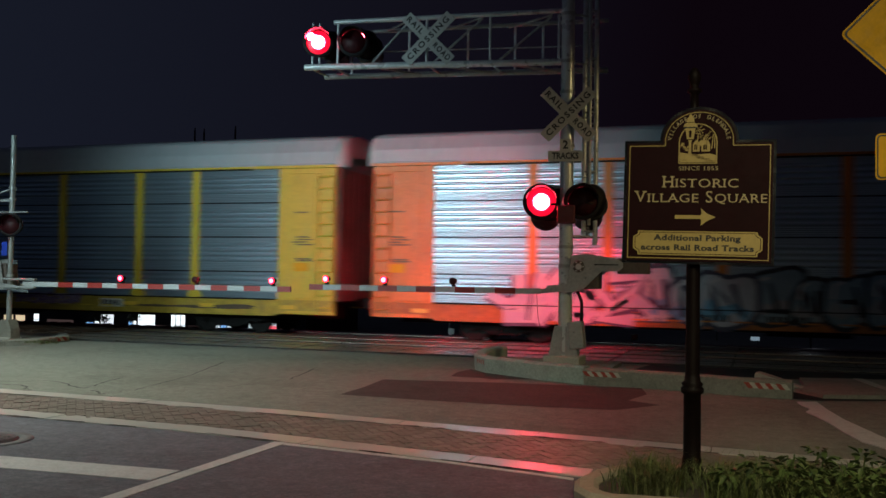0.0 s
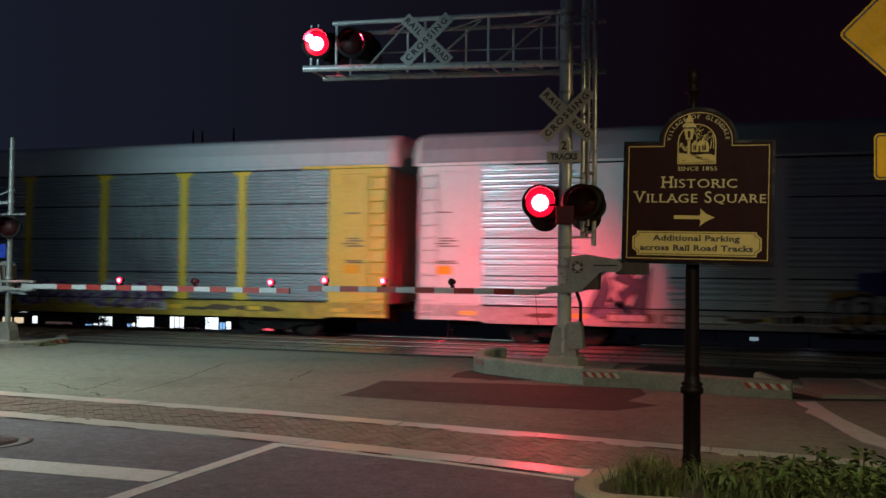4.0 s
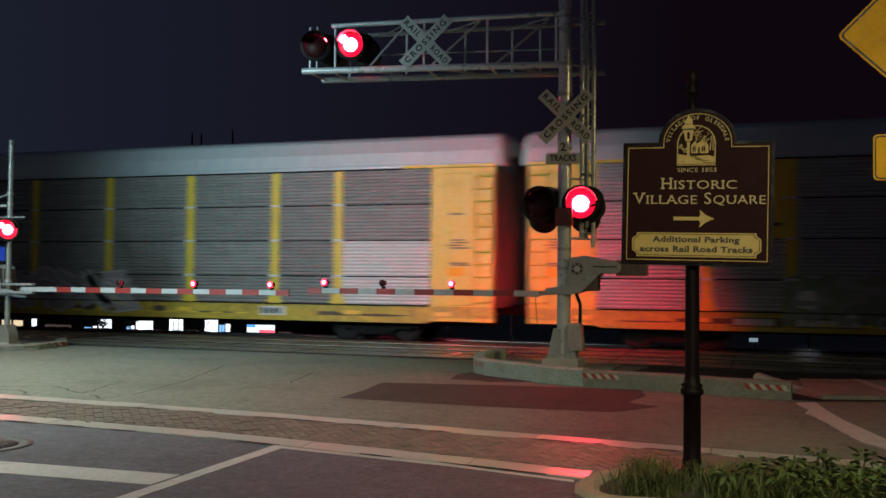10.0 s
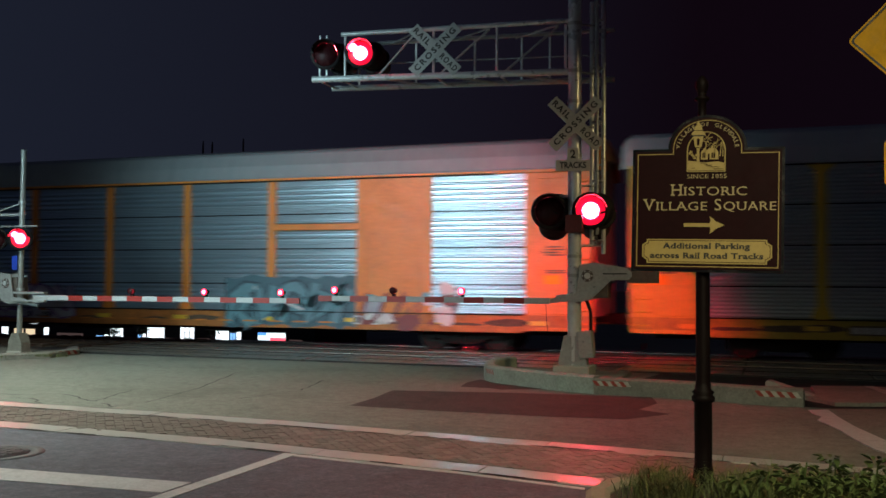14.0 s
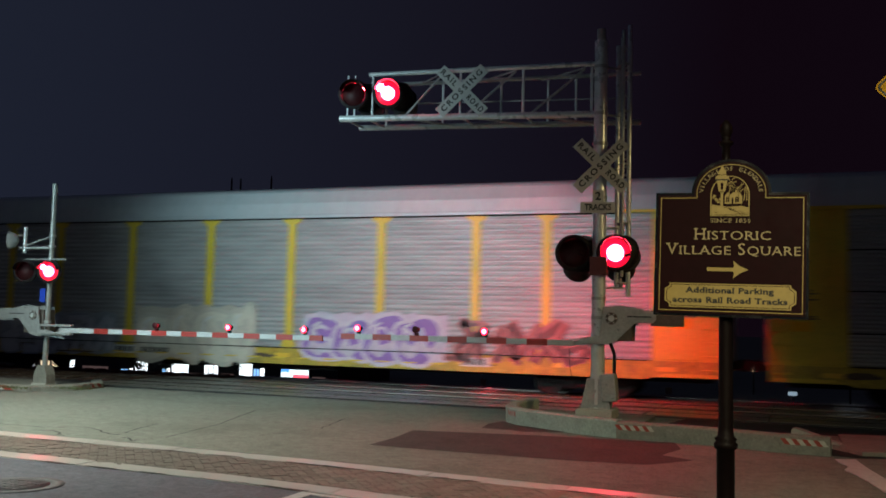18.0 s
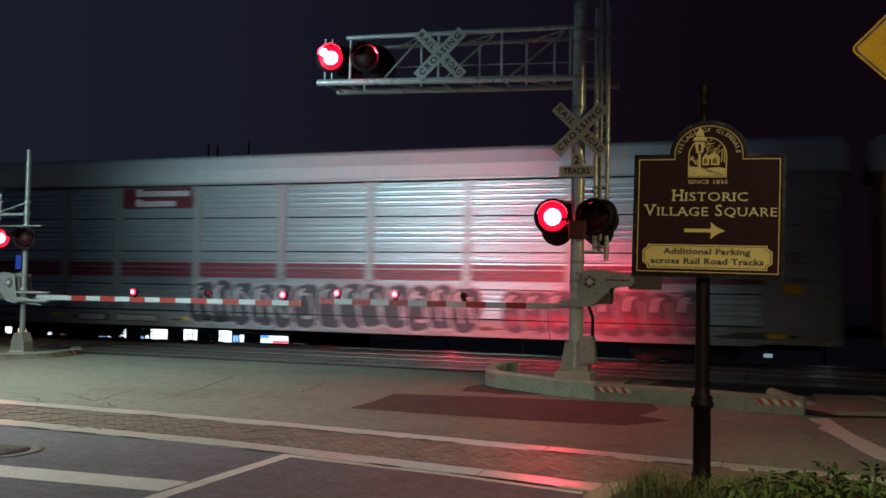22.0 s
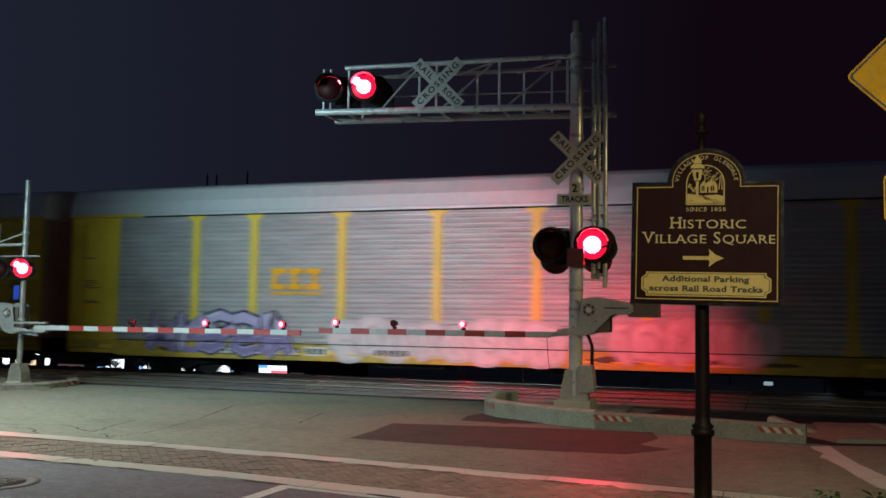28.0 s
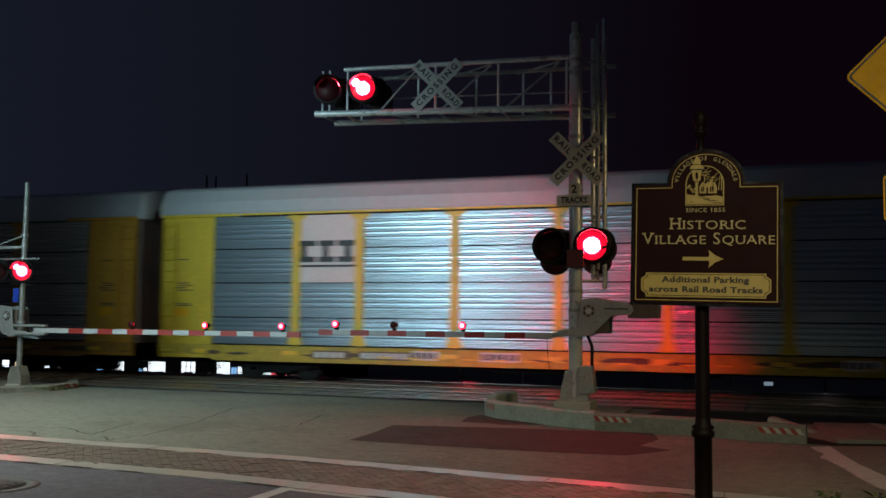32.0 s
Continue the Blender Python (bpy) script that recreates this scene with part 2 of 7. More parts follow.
STRUT = surface("bright_galvanised", (0.80, 0.83, 0.84), 0.22, sheen=0.04, metal=0.3, vary=0.1, grain=14, stain=2.0, bump=0.02)
RAIL = surface("rail_steel", (0.20, 0.17, 0.15), 0.36, metal=0.8, vary=0.2, grain=30, stain=2.0, bump=0.1)
TIMBER = surface("tie_timber", (0.09, 0.065, 0.05), 0.85, vary=0.35, grain=25, stain=2.0, bump=0.6)
GALV = surface("galvanised_steel", (0.62, 0.66, 0.67), 0.30, sheen=0.05, metal=0.4, vary=0.1, grain=14, stain=2.0, bump=0.05)
GALV_DULL = surface("dull_galvanised", (0.38, 0.40, 0.40), 0.36, metal=0.35, vary=0.22, grain=18, stain=2.0, bump=0.1)
BLACK = surface("black_paint", (0.011, 0.010, 0.011), 0.6, spec=0.18, vary=0.3, grain=30, stain=3.0, bump=0.08)
POST_IRON = surface("post_iron", (0.0065, 0.0035, 0.0035), 0.5, spec=0.10, vary=0.3, grain=20, stain=3.0, bump=0.06)
BLACK_GLOSS = surface("black_gloss", (0.010, 0.009, 0.010), 0.22, vary=0.3, grain=20, stain=3.0, bump=0.04, coat=0.3)
SHEET_WHITE = surface("sign_white", (0.46, 0.47, 0.45), 0.45, vary=0.1, grain=30, stain=2.5, bump=0.03, second=(0.38, 0.38, 0.36))
SHEET_RED = surface("sign_red", (0.52, 0.03, 0.03), 0.4, vary=0.15, grain=30, stain=2.0, bump=0.03)
SHEET_BLUE = surface("sign_blue", (0.02, 0.06, 0.45), 0.4, vary=0.1)
INK = surface("sign_black", (0.012, 0.012, 0.012), 0.5, vary=0.1)
YELLOW_SIGN = surface("sign_yellow", (0.78, 0.40, 0.008), 0.55, spec=0.2, vary=0.1, grain=30, stain=2.0, bump=0.03)
MAROON = surface("sign_maroon", (0.016, 0.0035, 0.0045), 0.55, vary=0.2, grain=25, stain=2.0, bump=0.05, spec=0.08)
ARM_WHITE = surface("arm_white", (0.36, 0.38, 0.39), 0.5, vary=0.15, grain=30, stain=2.5, bump=0.03)
ARM_RED = surface("arm_red", (0.26, 0.020, 0.014), 0.45, vary=0.15, grain=30, stain=2.5, bump=0.03)
GOLD = surface("sign_gold", (0.41, 0.295, 0.09), 0.45, vary=0.12, grain=30, stain=3.0, bump=0.03)
GOLD_PALE = surface("sign_gold_pale", (0.43, 0.335, 0.17), 0.45, vary=0.12, grain=30, stain=3.0, bump=0.03)
RED_LIT = glow("lit_red_lens", (1.0, 0.022, 0.05), 620)
RED_FAR = glow("lit_red_lens_far", (1.0, 0.022, 0.05), 110)
RED_HALO = glow("lit_red_lens_halo", (1.0, 0.05, 0.11), 6)
RED_BEAM = glow("lit_red_lens_track", (1.0, 0.014, 0.045), 4900)
RED_HIGH = glow("lit_red_lens_high", (1.0, 0.020, 0.060), 1750)
RED_EDGE = glow("lit_red_lens_edge", (1.0, 0.004, 0.035), 1.6)
RED_RING = glow("lit_red_marker_edge", (1.0, 0.012, 0.04), 5)
RED_SMALL = glow("lit_red_marker", (1.0, 0.03, 0.06), 55)
RED_DARK = surface("unlit_red_lens", (0.035, 0.006, 0.008), 0.5, spec=0.2, vary=0.2)
CAR_UNDER = surface("underframe_black", (0.016, 0.014, 0.013), 0.85, spec=0.12, vary=0.4, grain=15, stain=1.5, bump=0.3)
WHEEL = surface("wheel_steel", (0.022, 0.019, 0.017), 0.8, spec=0.15, vary=0.3)
ROOF_GREY = surface("roof_galvanised", (0.43, 0.465, 0.48), 0.5, metal=0.2, vary=0.14, grain=6, stain=0.7, bump=0.05, second=(0.33, 0.34, 0.34), stretch=(6, 1, 1))
GRASS = surface("grass_blade", (0.070, 0.090, 0.026), 0.6, vary=0.4, grain=3.0, stain=1.6, bump=0, second=(0.105, 0.080, 0.035))
ROOF_DARK = surface("roof_weathered", (0.24, 0.26, 0.27), 0.55, metal=0.2, vary=0.12, grain=6, stain=0.7, bump=0.05, stretch=(6, 1, 1))
GRASS_PALE = surface("grass_pale", (0.18, 0.22, 0.065), 0.6, vary=0.35, grain=3.0, stain=1.2, bump=0, second=(0.20, 0.17, 0.08))
LEAF = surface("weed_leaf", (0.080, 0.120, 0.030), 0.6, vary=0.3, grain=4.0, stain=1.2, bump=0)

# ---- ground, roads and tracks ----
A_LINE = [(-30, 11.9), (-14, 10.6), (-9.5, 10.27), (-6.07, 10.13), (-3.12, 9.80), (-1.42, 9.63), (1.05, 9.28), (8, 8.3)]
B_LINE = [(-30, 10.4), (-14, 9.2), (-8.13, 8.77), (-5.35, 8.60), (-2.59, 8.17), (-1.26, 7.93), (1.05, 7.60), (8, 6.6)]


def along(line, x):
    return float(np.interp(x, [p[0] for p in line], [p[1] for p in line]))


def ground():
    ys = [-900, -60, -20, 0, 10, 20, 23.4, 24.4, 27.7, 28.6, 34, 40, 46, 60, 120, 400, 2500]
    zs = [0, 0, 0, 0, 0, 0, 0, -0.16, -0.16, -0.75, -1.7, -2.2, -2.5, -2.6, -2.6, -2.6, -2.6]
    xs = [-2500, -700, -200, -60, -30, -16, -3, 10, 30, 60, 200, 700, 2500]
    b = Build()
    b.add([(x, y, z) for x in xs for y, z in zip(ys, zs)],
          [(i * len(ys) + j, (i + 1) * len(ys) + j, (i + 1) * len(ys) + j + 1, i * len(ys) + j + 1) for i in range(len(xs) - 1) for j in range(len(ys) - 1)])
    tagged(part("ground", b, ASPHALT), "grey worn asphalt with cracks and stains", "ground", kind="structure")
    b = Build().sheet([(-60, -25), (8, -25)] + [(x, along(B_LINE, x) - 0.16) for x in (8, 1.05, -1.26, -2.6, -5.35, -8.13, -14, -30)] + [(-60, 12.4)], 0.004)
    tagged(part("road", b, ASPHALT_NEW), "dark asphalt carriageway before the crosswalk", "road", kind="structure")
    b = Build().sheet([(-5.41, 11.93), (-5.45, 12.9), (-5.59, 13.96), (-3.67, 14.35), (-1.69, 14.55), (-1.52, 13.8), (-1.68, 12.99), (-1.23, 12.67), (-1.7, 11.95), (-2.6, 11.85), (-4.08, 11.84)], 0.004)
    tagged(part("asphalt_patch", b, PATCH_ROAD), "black asphalt repair patch in the road", "road patch", kind="structure")
    b = Build().sheet([(-2.3, 16.75), (-0.1, 17.0), (0.5, 17.05), (1.5, 17.15), (4.0, 17.4), (4.0, 18.6), (-2.0, 18.65)], 0.005)
    tagged(part("drain_strip", b, PATCH), "dark wet strip of ground between kerb and track", "ground strip", kind="structure")
    # crossing surface of both tracks
    panels = thing("crossing_panels", "worn concrete panels between and beside the rails", "crossing surface", kind="structure")
    slab = surface("crossing_panel", (0.130, 0.125, 0.110), 0.34, spec=0.6, vary=0.25, grain=30, stain=0.8, bump=0.4, rand=0.15)
    for y0, y1, zz in ((18.9, 20.66, 0.022), (20.92, 22.08, 0.022), (22.34, 23.4, 0.022), (23.42, 24.88, -0.13), (25.12, 26.34, -0.13), (26.58, 27.6, -0.13)):
        for i in range(9):
            x = -16.6 + i * 2.3
            part("panel", Build().soft_box(x, x + 2.25, y0 + 0.03, y1 - 0.03, zz - 0.12, zz + random.uniform(-.006, .006), 0.008, seg=1), slab, panels)
    for y0, y1, zz in ((18.74, 18.95, 0.008), (19.68, 19.76, 0.03), (20.56, 21.0, 0.027), (21.98, 22.42, 0.027), (23.3, 23.46, 0.008), (24.8, 25.2, -0.126), (26.26, 26.66, -0.126)):
        tagged(part("flangeway", Build().prism([(-16.6, y0), (4.1, y0), (4.1, y1), (-16.6, y1)], zz - 0.01, zz), PATCH), "dark dirt-filled gap beside the rail", "rail gap", kind="structure")
    # ballast beds beyond the road on both sides
    for x0, x1 in ((-700, -16.7), (4.2, 700)):
        b = Build()
        b.prism([(18.7, -0.3), (19.2, 0.012), (23.3, 0.012), (24.2, -0.14), (27.4, -0.14), (27.9, -0.4)], x0, x1, axis="x")
        tagged(part("ballast", b, BALLAST), "brown crushed stone under the tracks", "ballast", kind="structure")
    # ties near the crossing
    for y, zz in ((21.5, 0.0), (25.73, -0.15)):
        b = Build()
        for i in range(60):
            x = 4.5 + i * 0.55
            b.soft_box(x, x + 0.23, y - 1.3, y + 1.3, zz - 0.1, zz + 0.055 + random.uniform(-.008, .008), 0.01, seg=1)
        for i in range(60):
            x = -17.0 - i * 0.55
            b.soft_box(x, x + 0.23, y - 1.3, y + 1.3, zz - 0.1, zz + 0.055 + random.uniform(-.008, .008), 0.01, seg=1)
        tagged(part("railroad_ties", b, TIMBER), "weathered timber ties bedded in ballast", "ties", kind="stuff")
    for y, zz in ((20.78, 0.02), (22.21, 0.02), (25.01, -0.13), (26.45, -0.13)):
        b = Build().prism([(-0.035, 0.03), (0.035, 0.03), (0.035, -0.005), (0.012, -0.02), (0.012, -0.1), (0.07, -0.12), (-0.07, -0.12), (-0.012, -0.1), (-0.012, -0.02), (-0.035, -0.005)], -700, 700,
                          m=pose(0, y, zz), axis="x")
        tagged(part("rail", b, RAIL), "rusty steel rail with a polished head", "rail", "rails of the two tracks", "structure")


def band(line, width, name, label):
    """A flush concrete band along a line, in slabs."""
    ob = thing(name, label, "crosswalk band", kind="structure")
    x = -14.0
    while x < 1.4:
        step = 1.55 + 0.25 * random.random()
        x1 = min(x + step, 1.45)
        if not (line is B_LINE and x > -1.4):
            if line is B_LINE:
                x1 = min(x1, -1.32)
            p, q = along(line, x), along(line, x1 - 0.012)
            b = Build().prism([(x, p - width / 2), (x1 - 0.012, q - width / 2), (x1 - 0.012, q + width / 2), (x, p + width / 2)], -0.05, 0.013 + random.uniform(-.003, .003))
            part("slab", b, CONCRETE_BAND, ob)
        x = x1
    # broken, dirt-filled joints along both edges
    r = random.Random(len(label))
    for side in (-1, 1):
        x = -13.5
        while x < (-1.5 if line is B_LINE else 1.2):
            n = r.randrange(4, 16)
            b = Build()
            top, low = [], []
            for k in range(n + 1):
                xx = x + 0.07 * k
                w = 0.028 * r.random() * math.sin(math.pi * (k + 0.2) / (n + 0.4))
                yy = along(line, xx) + side * (width / 2 + 0.004)
                top.append((xx, yy + side * (0.004 + w), 0.0145))
                low.append((xx, yy - side * (0.004 + w * 0.8), 0.0175))
            b.add(top + low, [(k, k + 1, n + 2 + k, n + 1 + k) for k in range(n)])
            part("joint", b, PATCH, ob)
            x += 0.07 * n + r.uniform(0.05, 0.9)
    return ob


def road_marks():
    tagged(part("lane_line", Build().prism([(-4.45, -8), (-4.31, -8), (-4.28, 8.28), (-4.42, 8.30)], 0.004, 0.009), PAINT_WHITE), "worn white painted lane line", "road marking", kind="structure")
    tagged(part("stop_bar", Build().prism([(-13, 6.05), (-4.46, 6.36), (-4.46, 6.77), (-13, 6.50)], 0.004, 0.0085), PAINT_WHITE), "wide white painted stop bar", "road marking", kind="structure")
    tagged(part("edge_line", Build().prism([(0.46, 13.78), (0.71, 13.90), (0.80, 13.1), (0.93, 12.25), (1.10, 11.5), (1.24, 10.9), (1.42, 10.0), (1.22, 10.0), (1.14, 10.3), (0.98, 10.6), (0.85, 11.19), (0.74, 11.9), (0.62, 12.45), (0.53, 12.75), (0.60, 13.1), (0.50, 13.45)], 0.0, 0.012), PAINT_WHITE), "broken pale concrete edge strip", "road edge", kind="structure")
    tagged(part("edge_line", Build().prism([(-4.31, 8.25), (-2.54, 7.985), (-1.42, 7.715), (-1.41, 7.645), (-2.52, 7.91), (-4.30, 8.17)], 0.004, 0.0085), PAINT_WHITE), "thin worn white line beside the crosswalk band", "road marking", kind="structure")
    # dark sealed joint and cracks
    for pts in ([(-12.5, 11.35), (-10.39, 11.27), (-9.82, 11.6), (-8.82, 11.03), (-9.1, 11.7), (-9.34, 12.67)], [(-8.59, 10.92), (-8.25, 10.66), (-8.11, 11.19), (-8.58, 13.29), (-9.48, 15.81)], [(-10.2, 10.96), (-9.82, 10.97), (-9.3, 10.5), (-9.35, 10.4)],
                [(-17.0, 18.7), (-13.64, 18.55), (-11.04, 18.6), (-8.39, 18.65), (-6.17, 18.6), (-5.2, 18.7)], [(-7.2, 12.0), (-6.9, 13.4), (-7.3, 15.0), (-6.8, 16.6)], [(-3.1, 5.2), (-2.6, 6.3), (-2.9, 7.4)]):
        b = Build()
        fine = []
        for (xa, ya), (xb, yb) in zip(pts, pts[1:]):
            for i in range(7):
                f = i / 7
                fine.append((xa + (xb - xa) * f + random.uniform(-.03, .03), ya + (yb - ya) * f + random.uniform(-.04, .04)))
        w = 0.007
        for (xa, ya), (xb, yb) in zip(fine, fine[1:]):
            b.add([(xa - w, ya - w * 2, .003), (xa + w, ya + w * 2, .003), (xb + w, yb + w * 2, .003), (xb - w, yb - w * 2, .003)], [(0, 1, 2, 3)])
        tagged(part("road_crack", b, PATCH), "dark sealed crack in the asphalt", "crack", kind="structure")
    m = pose(-6.98, 7.28, 0.004)
    ob = thing("manhole_cover", "round iron cover in a concrete ring, set in the road", "manhole cover", m)
    part("ring", Build().lathe([(0.34, 0.0), (0.34, 0.006), (0.46, 0.006), (0.46, 0.0)], 32), surface("collar", (0.135, 0.14, 0.145), 0.8, mottle=0.2), ob)
    b = Build().lathe([(0.0, 0.008), (0.325, 0.008), (0.325, 0.0)], 32)
    for i in range(5):
        for j in range(5):
            b.box(-0.22 + i * .1, -0.17 + i * .1, -0.22 + j * .1, -0.17 + j * .1, 0.008, 0.013)
    part("lid", b, surface("cast_iron", (0.10, 0.10, 0.105), 0.7, vary=0.3), ob)


# the teal tint paints the cool street light that falls on the island kerb
CONCRETE_COOL_LIT = surface("concrete_cool_lit", (0.30, 0.36, 0.325), 0.8, vary=0.25, grain=30, stain=1.8, bump=0.35, second=(0.13, 0.15, 0.13), mottle=0.15)
CONCRETE_DIRTY = surface("concrete_dirty", (0.20, 0.20, 0.175), 0.85, vary=0.25, grain=30, stain=1.5, bump=0.35, mottle=0.2)


HATCH_RED = surface("hazard_red", (0.30, 0.045, 0.03), 0.6, vary=0.3, grain=25, stain=4.0)
HATCH_WHITE = surface("hazard_white", (0.42, 0.42, 0.38), 0.6, vary=0.3, grain=25, stain=4.0)


def hatch(parent, a, b_, z0, z1, n):
    """Red and white slanted hazard stripes on a kerb face from a to b."""
    a, b_ = Vector((*a, 0)), Vector((*b_, 0))
    d = (b_ - a) / n
    out = Vector((d.y, -d.x, 0)).normalized() * 0.014
    for i in range(n):
        p, q = a + d * i, a + d * (i + 1)
        s = d * -0.45
        pts = [p + out + s, q + out + s, q + out - s, p + out - s]
        v = [(*pts[0].xy, z1), (*pts[1].xy, z1), (*pts[2].xy, z0), (*pts[3].xy, z0)]
        part("stripe", Build().add(v, [(0, 1, 2, 3)]), HATCH_RED if i % 2 == 0 else HATCH_WHITE, parent)


def kerb_run(name, label, pts, width, height, material, fill=None, fill_z=0.0):
    ob = thing(name, label, "kerb", kind="structure")
    b = Build()
    left = []
    for i, p in enumerate(pts):
        p = Vector(p)
        d = (Vector(pts[min(i + 1, len(pts) - 1)]) - Vector(pts[max(i - 1, 0)])).normalized()
        left.append((p, p + Vector((-d.y, d.x)) * width))
    r = 0.03
    for (p, q), (p2, q2) in zip(left, left[1:]):
        def ring(o, i):
            e = (i - o).normalized() * r
            return [(*o, -0.05), (*(o - e * 0.3), height - r), (*(o + e), height), (*(i - e), height), (*(i + e * .3), height - r), (*i, -0.05)]
        a, c = ring(p, q), ring(p2, q2)
        b.add(a + c, [(k, k + 1, k + 7, k + 6) for k in range(5)] + [(0, 1, 2, 3, 4, 5), (6, 7, 8, 9, 10, 11)])
    part("kerb_stone", b, material, ob)
    if fill:
        part("infill", Build().prism([tuple(q) for _, q in left] + fill, -0.05, fill_z), CONCRETE_DIRTY, ob)
    return ob


def islands():
    arc = [(-4.93, 18.35), (-5.03, 17.75), (-5.0, 17.2), (-4.90, 16.65), (-4.73, 16.13), (-4.44, 15.72), (-3.82, 15.32), (-3.23, 14.94), (-2.58, 14.69)]
    ob = kerb_run("kerb_island", "raised concrete island kerb round the signal mast with hazard stripes", arc, 0.2, 0.275, CONCRETE_COOL_LIT, [(-2.5, 18.3)], 0.06)
    hatch(ob, (-4.66, 16.031), (-4.46, 15.748), 0.14, 0.215, 7)
    
    run = kerb_run("kerb", "long low concrete kerb beside the track with hazard stripes", [(-2.58, 14.69), (-2.01, 14.66), (-1.07, 14.52), (-0.33, 14.23), (0.41, 14.15)], 0.22, 0.25, CONCRETE_DIRTY, [(0.3, 15.1), (-2.4, 16.6)], 0.09)
    hatch(run, (-2.57, 14.69), (-2.03, 14.661), 0.13, 0.205, 8)
    hatch(run, (-0.2, 14.216), (0.36, 14.155), 0.12, 0.20, 8)
    ob = kerb_run("kerb_island", "low concrete kerb island round the far signal mast with hazard stripes",
                  [(-21.5, 16.2), (-17.4, 16.1), (-15.5, 16.35), (-15.0, 17.2), (-15.2, 18.4), (-15.9, 19.2)], 0.25, 0.13, CONCRETE_DIRTY, [(-21.5, 19.2)], 0.05)
    hatch(ob, (-17.3, 16.1), (-15.9, 16.28), 0.03, 0.12, 7)
    hatch(ob, (-15.05, 17.35), (-15.17, 18.25), 0.03, 0.12, 7)
    hatch(ob, (-19.5, 16.15), (-18.9, 16.14), 0.03, 0.12, 7)

    slab = Build().prism([(-0.18, 0.0), (0.5, 0.0), (0.5, 0.06), (0.16, 0.17), (-0.12, 0.25), (-0.17, 0.245), (-0.18, 0.22)], -0.15, 0.15, pose(0.1, 15.3, 0.0, 0, 0, -6), "y")
    tagged(part("broken_slab", slab, CONCRETE), "pale broken concrete block lying behind the kerb", "concrete block")
    # shade in the hollow at the kerb's end, painted as a dark sheet
    hole = Build().sheet([(0.43, 15.05), (0.43, 14.17), (0.76, 14.08), (1.64, 14.46), (3.0, 15.0), (3.0, 15.3), (1.64, 14.7), (0.84, 14.42)], 0.005)
    tagged(part("gutter_strip", hole, PATCH), "dark sheet painted as the shade past the kerb's end", "ground strip", kind="structure")
    walkway = Build().prism([(0.46, 15.12), (0.82, 14.37), (1.64, 14.64), (3.0, 15.2), (2.7, 17.15), (1.5, 17.02), (0.6, 16.8), (0.62, 15.5)], -0.05, 0.06)
    tagged(part("pavement", walkway, CONCRETE_DIRTY), "raised grey concrete footpath by the track", "pavement", kind="structure")
    tagged(part("pavement_edge", Build().prism([(1.42, 17.0), (1.60, 15.9), (1.86, 14.78), (2.04, 14.85), (1.76, 15.9), (1.56, 17.02)], 0.05, 0.066), CONCRETE), "pale concrete edging of the footpath", "edging", kind="structure")
    # flat dark patch on the road along the island kerb's foot
    soil = Build().sheet([(-4.78, 14.89), (-4.9, 15.6), (-4.83, 16.2), (-4.5, 15.8), (-3.9, 15.38), (-3.42, 15.12), (-3.6, 14.94), (-4.05, 14.72), (-4.3, 14.86)], 0.0045)
    tagged(part("soil_drift", soil, PATCH_ROAD), "dark patch on the ground at the kerb's foot", "ground strip", kind="structure")


# ---- crossing signals ----
FLIPS = []            # lamp discs that turn over in their housings: (object, lit in the first half-beat)


def flat_text(parent, body, height, m, material, width=None, spacing=1.0, bold=0.04):
    spell(parent, letters(body, height, 0.002, width, spacing, height * bold), material, m)


def crossbuck(parent, m):
    """Two crossed white blades with black lettering, facing -y."""
    for ang, words, y in ((-45, ("RAIL", "ROAD"), 0.0), (45, ("CROSSING",), -0.012)):
        mm = m @ Matrix.Translation((0, y, 0)) @ Matrix.Rotation(radians(-ang), 4, "Y")
        blade = part("blade", Build().soft_box(-0.61, 0.61, -0.004, 0.004, -0.115, 0.115, 0.003, seg=1), SHEET_WHITE, parent, m=mm)
        if len(words) == 2:
            flat_text(blade, words[0], 0.108, Matrix.Translation((-0.37, -0.006, 0)), INK, 0.40, spacing=1.3)
            flat_text(blade, words[1], 0.108, Matrix.Translation((0.36, -0.006, 0)), INK, 0.41, spacing=1.3)
        else:
            flat_text(blade, words[0], 0.108, Matrix.Translation((0, -0.006, 0)), INK, 1.06, spacing=1.35)
    part("bracket", Build().rod(m @ Vector((0, 0.0, 0)), m @ Vector((0, 0.16, 0)), 0.02), GALV_DULL, parent)


